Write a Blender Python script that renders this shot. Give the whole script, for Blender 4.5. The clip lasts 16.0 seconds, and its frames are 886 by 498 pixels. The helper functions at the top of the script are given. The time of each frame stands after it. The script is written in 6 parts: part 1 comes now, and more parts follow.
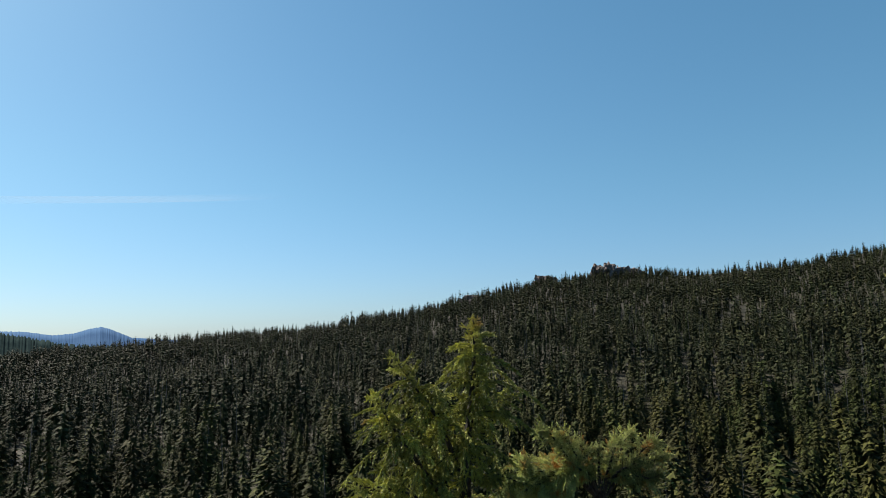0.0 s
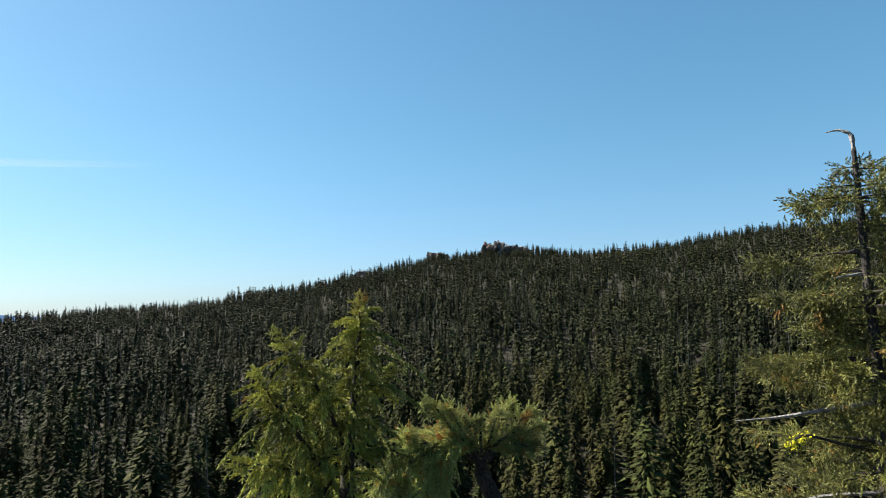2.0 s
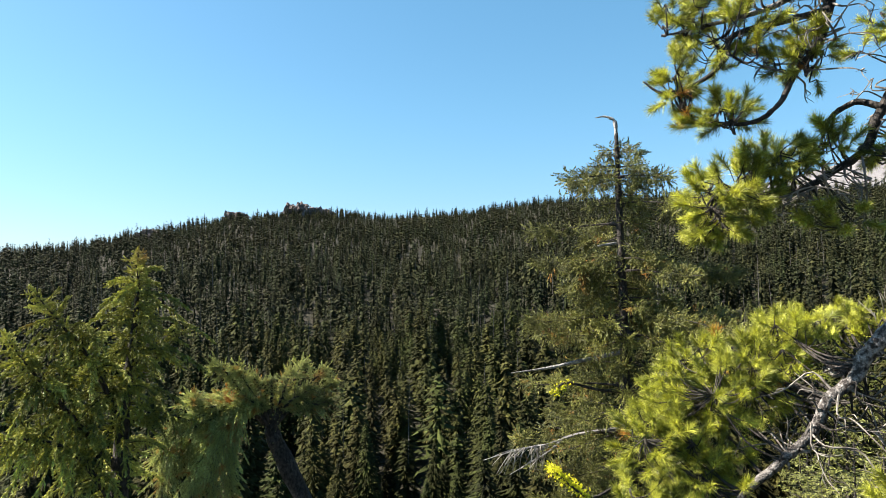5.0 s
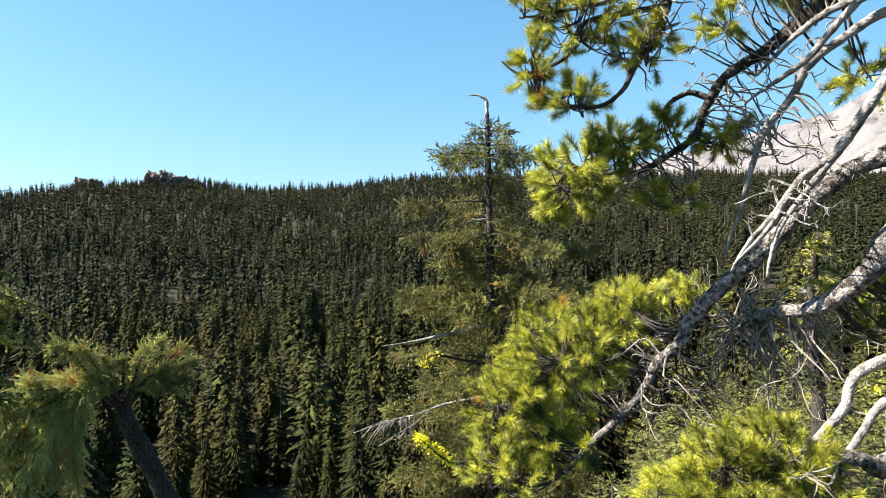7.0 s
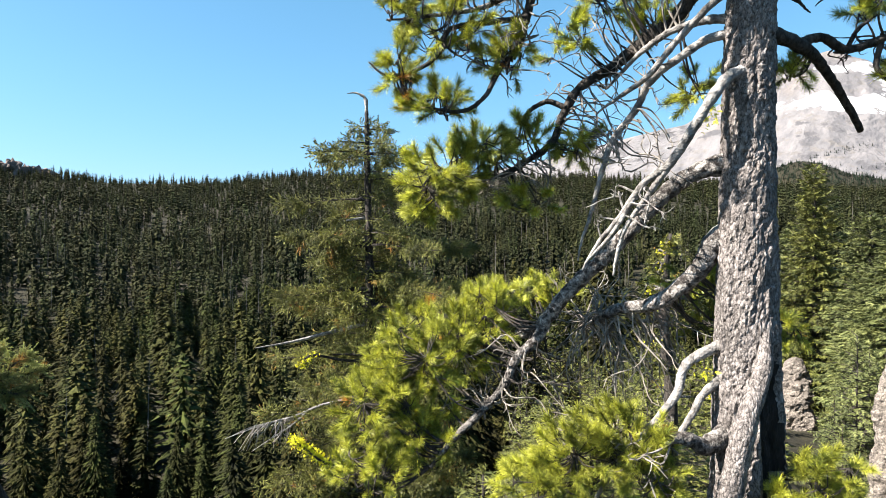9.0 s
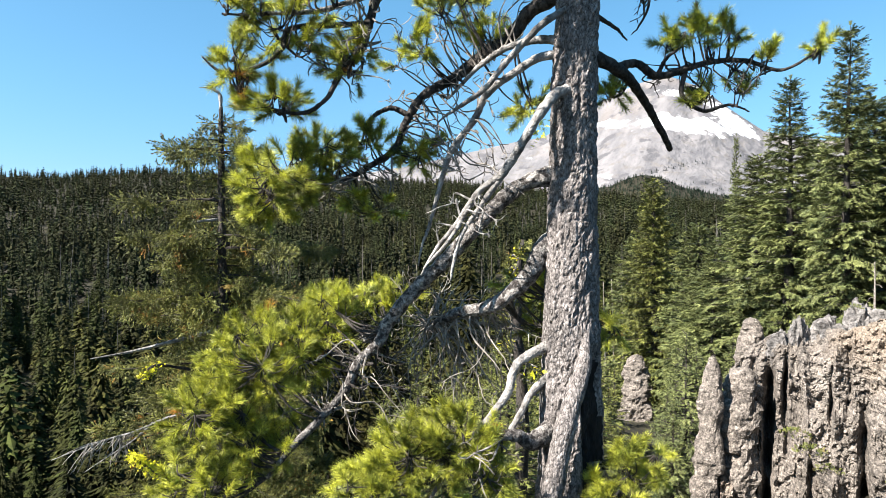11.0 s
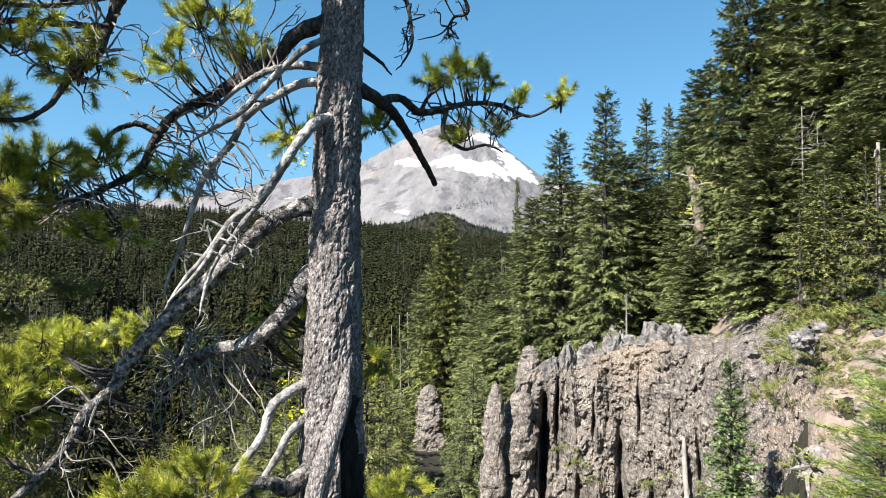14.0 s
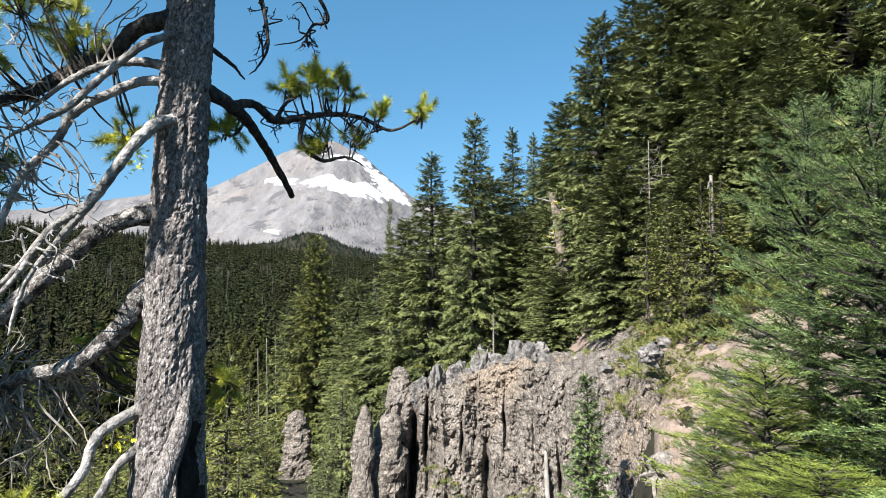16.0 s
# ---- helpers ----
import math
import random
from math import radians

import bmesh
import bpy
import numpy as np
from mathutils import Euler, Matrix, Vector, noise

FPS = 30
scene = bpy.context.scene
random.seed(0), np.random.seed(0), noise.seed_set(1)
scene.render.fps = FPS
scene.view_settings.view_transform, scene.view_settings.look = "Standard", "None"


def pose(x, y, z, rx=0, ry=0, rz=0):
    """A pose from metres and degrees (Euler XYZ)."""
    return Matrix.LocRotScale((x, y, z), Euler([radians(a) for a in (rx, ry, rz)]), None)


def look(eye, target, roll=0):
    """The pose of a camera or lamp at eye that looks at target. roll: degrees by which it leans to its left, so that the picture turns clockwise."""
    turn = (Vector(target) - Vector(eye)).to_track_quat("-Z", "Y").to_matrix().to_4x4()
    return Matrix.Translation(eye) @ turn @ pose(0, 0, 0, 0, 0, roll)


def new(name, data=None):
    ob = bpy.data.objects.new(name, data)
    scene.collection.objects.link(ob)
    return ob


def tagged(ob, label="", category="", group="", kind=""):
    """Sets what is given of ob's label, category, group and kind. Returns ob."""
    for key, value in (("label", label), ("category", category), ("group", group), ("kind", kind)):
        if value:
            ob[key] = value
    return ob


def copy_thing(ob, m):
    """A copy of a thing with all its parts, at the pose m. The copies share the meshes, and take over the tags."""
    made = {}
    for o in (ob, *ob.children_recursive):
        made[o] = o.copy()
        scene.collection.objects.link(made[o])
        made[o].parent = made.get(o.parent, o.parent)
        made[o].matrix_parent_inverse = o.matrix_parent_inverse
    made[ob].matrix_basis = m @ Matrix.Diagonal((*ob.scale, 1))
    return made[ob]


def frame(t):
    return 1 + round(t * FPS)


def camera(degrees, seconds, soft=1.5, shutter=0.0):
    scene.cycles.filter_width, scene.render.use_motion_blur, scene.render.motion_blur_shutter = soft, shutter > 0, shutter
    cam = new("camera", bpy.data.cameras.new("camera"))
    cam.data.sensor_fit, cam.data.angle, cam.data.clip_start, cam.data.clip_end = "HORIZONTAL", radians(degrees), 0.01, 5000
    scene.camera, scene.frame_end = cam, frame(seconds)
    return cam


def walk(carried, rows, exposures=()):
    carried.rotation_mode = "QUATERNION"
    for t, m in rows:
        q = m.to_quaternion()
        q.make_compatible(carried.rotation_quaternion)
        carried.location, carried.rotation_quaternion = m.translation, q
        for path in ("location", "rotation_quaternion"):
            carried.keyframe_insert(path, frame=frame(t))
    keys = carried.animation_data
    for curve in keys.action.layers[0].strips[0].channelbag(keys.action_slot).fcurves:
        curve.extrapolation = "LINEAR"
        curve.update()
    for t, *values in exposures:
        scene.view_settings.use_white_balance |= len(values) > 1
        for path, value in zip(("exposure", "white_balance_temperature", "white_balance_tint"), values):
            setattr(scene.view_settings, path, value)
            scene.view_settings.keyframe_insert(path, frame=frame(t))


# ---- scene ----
cam = camera(69.56, 16.0, soft=0.55)
PATH = [
    (0.0, pose(-0.217, 0.318, 0.017, 97.80, 1.40, 0.00)),
    (0.5, pose(-0.206, 0.337, 0.012, 97.49, 1.50, -1.79)),
    (1.0, pose(-0.183, 0.352, 0.002, 96.84, 1.51, -4.02)),
    (1.5, pose(-0.171, 0.345, 0.003, 96.15, 1.55, -6.74)),
    (2.0, pose(-0.160, 0.324, 0.001, 95.45, 1.45, -9.65)),
    (2.5, pose(-0.147, 0.309, 0.005, 94.81, 1.25, -12.67)),
    (3.0, pose(-0.135, 0.290, -0.003, 94.16, 1.18, -15.72)),
    (3.5, pose(-0.121, 0.273, -0.001, 93.57, 1.13, -18.57)),
    (4.0, pose(-0.112, 0.247, -0.008, 92.96, 1.09, -21.38)),
    (6.5, pose(-0.030, 0.127, -0.033, 89.92, 0.44, -35.70)),
    (7.0, pose(-0.008, 0.123, -0.037, 89.40, 0.29, -38.28)),
    (7.5, pose(-0.007, 0.113, -0.040, 89.28, 0.12, -40.85)),
    (8.0, pose(0.011, 0.091, -0.038, 89.28, 0.07, -43.38)),
    (8.5, pose(0.032, 0.051, -0.029, 89.27, 0.09, -45.98)),
    (9.0, pose(0.049, 0.020, -0.030, 89.25, -0.06, -48.72)),
    (11.5, pose(0.159, -0.171, -0.018, 90.12, -0.79, -63.89)),
    (12.0, pose(0.145, -0.193, -0.011, 90.70, -0.87, -67.30)),
    (12.5, pose(0.181, -0.186, -0.014, 91.24, -0.92, -70.35)),
    (13.0, pose(0.252, -0.235, -0.018, 91.77, -0.83, -73.19)),
    (13.5, pose(0.337, -0.297, -0.032, 92.27, -0.73, -75.92)),
    (14.0, pose(0.378, -0.318, -0.033, 92.93, -0.76, -78.42)),
    (14.5, pose(0.349, -0.297, -0.050, 93.56, -0.82, -81.25)),
    (15.0, pose(0.321, -0.296, -0.049, 94.14, -0.75, -84.13)),
    (15.5, pose(0.377, -0.350, -0.053, 94.60, -0.58, -86.96)),
    (16.0, pose(0.494, -0.410, -0.073, 94.97, -0.47, -89.80)),
]
EXPOSURES = [(0.0, 1.35, 6700, 11), (1.5, 1.58, 6700, 11), (3.5, 1.87, 6750, 11), (7.0, 2.22, 6950, 13), (9.0, 2.2, 6750, 12), (12.5, 2.0, 6450, 11), (16.0, 1.77, 6350, 10)]
walk(cam, PATH, EXPOSURES)

# ---- world and sun ----
SUN_AZ, SUN_EL = 56.0, 43.0
world = bpy.data.worlds.new("sky")
scene.world = world
world.use_nodes = True
wn = world.node_tree.nodes
sky = wn.new("ShaderNodeTexSky")
sky.sky_type = "NISHITA"
sky.sun_disc = False
sky.sun_elevation = radians(SUN_EL)
sky.sun_rotation = radians(-SUN_AZ)
sky.altitude = 0
sky.air_density, sky.dust_density, sky.ozone_density = 1.0, 0.6, 2.2
wn["Background"].inputs["Strength"].default_value = 0.051
# the deep even blue of clear mountain air
clear = wn.new("ShaderNodeMix")
clear.data_type, clear.blend_type = "RGBA", "MULTIPLY"
clear.inputs["Factor"].default_value = 1.0
clear.inputs["B"].default_value = (0.70, 0.94, 0.985, 1)
world.node_tree.links.new(sky.outputs[0], clear.inputs["A"])
air = wn.new("ShaderNodeMix")
air.data_type = "RGBA"
air.inputs["Factor"].default_value = 0.25
air.inputs["B"].default_value = (0.42, 2.65, 4.6, 1)
world.node_tree.links.new(clear.outputs["Result"], air.inputs["A"])
# whiter haze low over the horizon
aim = wn.new("ShaderNodeTexCoord")
axes = wn.new("ShaderNodeSeparateXYZ")
world.node_tree.links.new(aim.outputs["Generated"], axes.inputs[0])
low = wn.new("ShaderNodeMapRange")
low.interpolation_type = "SMOOTHSTEP"
low.inputs["From Min"].default_value, low.inputs["From Max"].default_value = 0.26, 0.0
world.node_tree.links.new(axes.outputs[2], low.inputs["Value"])
haze = wn.new("ShaderNodeMix")
haze.data_type, haze.blend_type = "RGBA", "MULTIPLY"
haze.inputs["B"].default_value = (0.97, 0.89, 1.05, 1)
world.node_tree.links.new(low.outputs[0], haze.inputs["Factor"])
world.node_tree.links.new(air.outputs["Result"], haze.inputs["A"])
world.node_tree.links.new(haze.outputs["Result"], wn["Background"].inputs["Color"])

sun_dir = Vector((-math.sin(radians(SUN_AZ)) * math.cos(radians(SUN_EL)),
                  math.cos(radians(SUN_AZ)) * math.cos(radians(SUN_EL)), math.sin(radians(SUN_EL))))
lamp = bpy.data.lights.new("sun", "SUN")
lamp.energy, lamp.angle, lamp.color = 5.0, radians(0.53), (1.0, 0.95, 0.86)
sun = new("sun", lamp)
sun.matrix_world = look(sun_dir * 300, (0, 0, 0))


# ---- materials ----
def material(name, dark, light, scale=5.0, rough=0.85, bump=0.0, bump_scale=40.0, translucent=0.0,
             vary=0.0, tint=0.0, stretch=(1, 1, 1), coarse=0.0, extra=None, mid=0.5, spec=0.3, crisp=1.0, flake=None):
    """Two colours mixed by fine noise; coarse adds larger blotches; vary shifts the value per island; extra: (colour, scale, threshold);
    flake: (cells a metre, flattening, depth) of overlapping scales, each with its own tone."""
    m = bpy.data.materials.new(name)
    m.use_nodes = True
    n, l = m.node_tree.nodes, m.node_tree.links
    b = n["Principled BSDF"]
    b.inputs["Roughness"].default_value = rough
    b.inputs["Specular IOR Level"].default_value = spec
    tc = n.new("ShaderNodeTexCoord")
    mp = n.new("ShaderNodeMapping")
    mp.inputs["Scale"].default_value = stretch
    l.new(tc.outputs["Object"], mp.inputs["Vector"])
    nz = n.new("ShaderNodeTexNoise")
    nz.inputs["Scale"].default_value, nz.inputs["Detail"].default_value = scale, 6
    nz.inputs["Roughness"].default_value = 0.65
    l.new(mp.outputs[0], nz.inputs["Vector"])
    ramp = n.new("ShaderNodeValToRGB")
    ramp.color_ramp.elements[0].position, ramp.color_ramp.elements[1].position = mid - 0.15 / crisp, mid + 0.17 / crisp
    ramp.color_ramp.elements[0].color, ramp.color_ramp.elements[1].color = (*dark, 1), (*light, 1)
    l.new(nz.outputs["Fac"], ramp.inputs["Fac"])
    col = ramp.outputs["Color"]
    if coarse:
        n2 = n.new("ShaderNodeTexNoise")
        n2.inputs["Scale"].default_value, n2.inputs["Detail"].default_value = scale * 0.13, 3
        l.new(tc.outputs["Object"], n2.inputs["Vector"])
        mr = n.new("ShaderNodeMapRange")
        mr.inputs["From Min"].default_value, mr.inputs["From Max"].default_value = 0.3, 0.7
        mr.inputs["To Min"].default_value, mr.inputs["To Max"].default_value = 1 - coarse, 1 + coarse
        l.new(n2.outputs["Fac"], mr.inputs["Value"])
        hs = n.new("ShaderNodeHueSaturation")
        l.new(mr.outputs[0], hs.inputs["Value"])
        l.new(col, hs.inputs["Color"])
        col = hs.outputs["Color"]
    if vary:
        g = n.new("ShaderNodeNewGeometry")
        mr = n.new("ShaderNodeMapRange")
        mr.inputs["To Min"].default_value, mr.inputs["To Max"].default_value = 1 - vary, 1 + vary
        l.new(g.outputs["Random Per Island"], mr.inputs["Value"])
        hs = n.new("ShaderNodeHueSaturation")
        l.new(mr.outputs[0], hs.inputs["Value"])
        l.new(col, hs.inputs["Color"])
        col = hs.outputs["Color"]
    if tint:
        at = n.new("ShaderNodeAttribute")
        at.attribute_name = "tint"
        h1, v1 = n.new("ShaderNodeMapRange"), n.new("ShaderNodeMapRange")
        h1.inputs["To Min"].default_value, h1.inputs["To Max"].default_value = 0.5 + 0.05 * tint, 0.5 - 0.05 * tint
        v1.inputs["To Min"].default_value, v1.inputs["To Max"].default_value = 1 - 0.6 * tint, 1 + 0.6 * tint
        hs = n.new("ShaderNodeHueSaturation")
        sx = n.new("ShaderNodeSeparateXYZ")
        l.new(at.outputs["Vector"], sx.inputs[0])
        l.new(sx.outputs[0], h1.inputs["Value"])
        l.new(sx.outputs[1], v1.inputs["Value"])
        l.new(h1.outputs[0], hs.inputs["Hue"])
        l.new(v1.outputs[0], hs.inputs["Value"])
        l.new(col, hs.inputs["Color"])
        col = hs.outputs["Color"]
    if extra:
        n3 = n.new("ShaderNodeTexNoise")
        n3.inputs["Scale"].default_value, n3.inputs["Detail"].default_value = extra[1], 5
        l.new(tc.outputs["Object"], n3.inputs["Vector"])
        r3 = n.new("ShaderNodeMapRange")
        r3.inputs["From Min"].default_value, r3.inputs["From Max"].default_value = extra[2] - 0.03, extra[2] + 0.09
        l.new(n3.outputs["Fac"], r3.inputs["Value"])
        mx = n.new("ShaderNodeMix")
        mx.data_type = "RGBA"
        l.new(r3.outputs[0], mx.inputs["Factor"])
        l.new(col, mx.inputs["A"])
        mx.inputs["B"].default_value = (*extra[0], 1)
        col = mx.outputs["Result"]
    if flake:
        wz = n.new("ShaderNodeTexNoise")
        wz.inputs["Scale"].default_value, wz.inputs["Detail"].default_value = flake[0] * 0.9, 3
        l.new(tc.outputs["Object"], wz.inputs["Vector"])
        ad = n.new("ShaderNodeMix")
        ad.data_type, ad.blend_type = "RGBA", "ADD"
        ad.inputs["Factor"].default_value = 1.1 / flake[0]
        l.new(tc.outputs["Object"], ad.inputs["A"])
        l.new(wz.outputs["Color"], ad.inputs["B"])
        m2 = n.new("ShaderNodeMapping")
        m2.inputs["Scale"].default_value = (1, 1, flake[1])
        l.new(ad.outputs["Result"], m2.inputs["Vector"])
        vo = n.new("ShaderNodeTexVoronoi")
        vo.inputs["Scale"].default_value = flake[0]
        l.new(m2.outputs[0], vo.inputs["Vector"])
        sc = n.new("ShaderNodeSeparateColor")
        l.new(vo.outputs["Color"], sc.inputs[0])
        mr = n.new("ShaderNodeMapRange")
        mr.inputs["To Min"].default_value, mr.inputs["To Max"].default_value = 0.66, 1.2
        l.new(sc.outputs[0], mr.inputs["Value"])
        hs = n.new("ShaderNodeHueSaturation")
        l.new(mr.outputs[0], hs.inputs["Value"])
        l.new(col, hs.inputs["Color"])
        col = hs.outputs["Color"]
        ve = n.new("ShaderNodeTexVoronoi")
        ve.feature = "DISTANCE_TO_EDGE"
        ve.inputs["Scale"].default_value = flake[0]
        l.new(m2.outputs[0], ve.inputs["Vector"])
        wm = n.new("ShaderNodeMath")
        wm.operation = "MULTIPLY_ADD"
        wm.inputs[1].default_value = -0.42
        l.new(wz.outputs["Fac"], wm.inputs[0])
        l.new(ve.outputs["Distance"], wm.inputs[2])
        ce = n.new("ShaderNodeMapRange")
        ce.inputs["From Min"].default_value, ce.inputs["From Max"].default_value = -0.21, -0.11
        ce.inputs["To Min"].default_value = 0.35
        l.new(wm.outputs[0], ce.inputs["Value"])
        h2 = n.new("ShaderNodeHueSaturation")
        l.new(ce.outputs[0], h2.inputs["Value"])
        l.new(col, h2.inputs["Color"])
        col = h2.outputs["Color"]
        # each scale lies a little higher or lower than its neighbours and falls to its rim
        dm = n.new("ShaderNodeMath")
        dm.operation = "MULTIPLY_ADD"
        dm.inputs[1].default_value = -0.8
        l.new(vo.outputs["Distance"], dm.inputs[0])
        l.new(sc.outputs[1], dm.inputs[2])
        d2 = n.new("ShaderNodeMath")
        d2.operation = "MULTIPLY_ADD"
        d2.inputs[1].default_value = 0.7
        l.new(nz.outputs["Fac"], d2.inputs[0])
        l.new(dm.outputs[0], d2.inputs[2])
        bp = n.new("ShaderNodeBump")
        bp.inputs["Strength"].default_value, bp.inputs["Distance"].default_value = 1.0, flake[2]
        l.new(d2.outputs[0], bp.inputs["Height"])
        l.new(bp.outputs[0], b.inputs["Normal"])
    l.new(col, b.inputs["Base Color"])
    if bump:
        nb = n.new("ShaderNodeTexNoise")
        nb.inputs["Scale"].default_value, nb.inputs["Detail"].default_value = bump_scale, 8
        l.new(mp.outputs[0], nb.inputs["Vector"])
        bp = n.new("ShaderNodeBump")
        bp.inputs["Strength"].default_value = min(1.0, bump)
        bp.inputs["Distance"].default_value = 1.0 / bump_scale
        l.new(nb.outputs["Fac"], bp.inputs["Height"])
        l.new(bp.outputs[0], b.inputs["Normal"])
    if translucent:
        tr = n.new("ShaderNodeBsdfTranslucent")
        l.new(col, tr.inputs["Color"])
        ms = n.new("ShaderNodeMixShader")
        ms.inputs[0].default_value = translucent
        l.new(b.outputs[0], ms.inputs[1])
        l.new(tr.outputs[0], ms.inputs[2])
        l.new(ms.outputs[0], n["Material Output"].inputs["Surface"])
    return m


M_GROUND = material("forest_floor", (0.009, 0.008, 0.004), (0.026, 0.023, 0.011), 0.6, 0.95, 0.5, 3.0, coarse=0.3)
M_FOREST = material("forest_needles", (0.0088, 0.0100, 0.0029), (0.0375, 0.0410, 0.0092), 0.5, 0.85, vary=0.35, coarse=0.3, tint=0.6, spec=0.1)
# bluer copy of the forest needles, distance haze put into its colour
M_HAZED_WOODS = material("haze_tinted_needles", (0.0072, 0.0088, 0.0037), (0.0295, 0.0340, 0.0122), 0.5, 0.85, vary=0.35, coarse=0.3, tint=0.6, spec=0.1)
M_SNAG = material("weathered_wood", (0.11, 0.10, 0.09), (0.30, 0.28, 0.26), 3.0, 0.85)
M_FARSNAG = material("grey_snag_wood", (0.055, 0.05, 0.045), (0.16, 0.15, 0.14), 3.0, 0.9)
M_OLDSNAG = material("old_snag_wood", (0.05, 0.042, 0.032), (0.21, 0.175, 0.13), 6.0, 0.9, 0.8, 20.0)
M_TWIG = material("dead_twig_wood", (0.055, 0.047, 0.040), (0.27, 0.245, 0.22), 9.0, 0.85)
M_FIR = material("fir_needles", (0.042, 0.057, 0.022), (0.185, 0.202, 0.072), 0.7, 0.55, vary=0.5, translucent=0.1, coarse=0.35, spec=0.2)
M_FIRNEAR = material("young_fir_needles", (0.022, 0.045, 0.016), (0.155, 0.21, 0.068), 1.8, 0.4, vary=0.65, translucent=0.08, coarse=0.4)
M_FIRLIME = material("lime_fir_needles", (0.06, 0.088, 0.016), (0.24, 0.285, 0.06), 1.8, 0.4, vary=0.5, translucent=0.12, coarse=0.3)
M_HEM = material("hemlock_needles", (0.085, 0.095, 0.017), (0.62, 0.62, 0.125), 1.6, 0.5, vary=0.55, translucent=0.07, coarse=0.3,
                 extra=((0.28, 0.13, 0.035), 1.1, 0.66))
M_SLOPEFIR = material("slope_fir_needles", (0.034, 0.043, 0.012), (0.165, 0.170, 0.043), 0.9, 0.5, vary=0.6, translucent=0.1, coarse=0.35, spec=0.2)
M_BOWED = material("bowed_fir_needles", (0.12, 0.14, 0.045), (0.58, 0.60, 0.20), 1.6, 0.5, vary=0.55, translucent=0.08, coarse=0.25,
                   extra=((0.42, 0.19, 0.04), 5.0, 0.60))
M_PINE = material("pine_needles", (0.070, 0.094, 0.015), (0.53, 0.535, 0.068), 7.0, 0.4, vary=0.65, translucent=0.16, coarse=0.3, spec=0.35)
M_DRYNEEDLE = material("dry_needles", (0.32, 0.13, 0.02), (0.50, 0.24, 0.04), 8.0, 0.5, vary=0.3, translucent=0.2)
M_BARK = material("pine_bark", (0.052, 0.045, 0.043), (0.235, 0.211, 0.203), 40.0, 0.93, stretch=(1, 1, 0.6), coarse=0.25, mid=0.45, spec=0.2, crisp=1.2, flake=(62.0, 0.5, 0.011))
M_HOLLOW = material("hollow_wood", (0.006, 0.005, 0.005), (0.028, 0.024, 0.022), 30.0, 0.95, 0.8, 40.0, stretch=(1, 1, 0.3))
M_DARKBARK = material("dark_bark", (0.011, 0.0095, 0.008), (0.058, 0.050, 0.045), 30.0, 0.92, 0.9, 45.0, stretch=(1, 1, 0.6), coarse=0.4, crisp=1.4)
M_LIMB = material("limb_bark", (0.034, 0.029, 0.027), (0.285, 0.265, 0.252), 22.0, 0.92, coarse=0.45, mid=0.505, spec=0.2, crisp=1.6, flake=(75.0, 0.8, 0.008))
M_BLEACH = material("bleached_wood", (0.065, 0.060, 0.057), (0.275, 0.261, 0.25), 18.0, 0.85, 1.0, 60.0, coarse=0.45, mid=0.47, crisp=1.3)
M_LICHEN = material("wolf_lichen", (0.55, 0.54, 0.02), (0.82, 0.78, 0.05), 30.0, 0.9, vary=0.2)
M_ROCK = material("breccia_rock", (0.090, 0.079, 0.071), (0.252, 0.219, 0.193), 4.5, 0.95, coarse=0.3, spec=0.15, crisp=1.1, extra=((0.225, 0.18, 0.143), 0.2, 0.62), flake=(13.0, 0.9, 0.035))
M_GREYROCK = material("grey_rock", (0.05, 0.047, 0.046), (0.21, 0.195, 0.188), 3.4, 0.95, 1.0, 9.0, coarse=0.3)
M_CRAG = material("crag_rock", (0.06, 0.047, 0.044), (0.19, 0.15, 0.135), 0.15, 0.95, 0.8, 0.4, coarse=0.2)
M_SHRUB = material("low_shrub", (0.07, 0.09, 0.022), (0.20, 0.21, 0.055), 2.0, 0.6, vary=0.4, translucent=0.2, coarse=0.2,
                   extra=((0.22, 0.15, 0.07), 0.9, 0.62))


# ---- mesh helpers ----
def rng_of(seed):
    return np.random.RandomState(seed)


def polar(az, z, d):
    """Point at azimuth az (degrees, to the left of north), height z and level distance d from the viewpoint."""
    a = radians(az)
    return (-math.sin(a) * d, math.cos(a) * d, z)


def tri_mesh(name, V, F, mat, smooth=False):
    V, F = np.asarray(V, np.float32), np.asarray(F, np.int32)
    me = bpy.data.meshes.new(name)
    me.vertices.add(len(V))
    me.vertices.foreach_set("co", V.ravel())
    me.loops.add(F.size)
    me.loops.foreach_set("vertex_index", F.ravel())
    me.polygons.add(len(F))
    me.polygons.foreach_set("loop_start", np.arange(0, F.size, 3, dtype=np.int32))
    me.polygons.foreach_set("loop_total", np.full(len(F), 3, np.int32))
    me.polygons.foreach_set("use_smooth", np.full(len(F), smooth, bool))
    me.update(calc_edges=True)
    me.validate()
    me.materials.append(mat)
    return me


class Soup:
    """Gathers triangles of one mesh."""
    def __init__(self):
        self.v, self.f, self.n = [], [], 0

    def add(self, V, F):
        if len(V) == 0:
            return
        self.v.append(np.asarray(V, float))
        self.f.append(np.asarray(F, int) + self.n)
        self.n += len(V)

    def mesh(self, name, mat, smooth=False):
        return tri_mesh(name, np.concatenate(self.v), np.concatenate(self.f), mat, smooth)


def part(name, me, parent, label=""):
    ob = new(name, me)
    ob.parent = parent
    if label:
        ob["label"] = label
    if name in ("twig_work", "dead_twig_tangle", "dead_twig_fan", "branching", "needles", "dry_needles", "crown", "foliage", "lichen", "stem_tangle", "lichen_branch"):
        ob["kind"] = "stuff"
    return ob


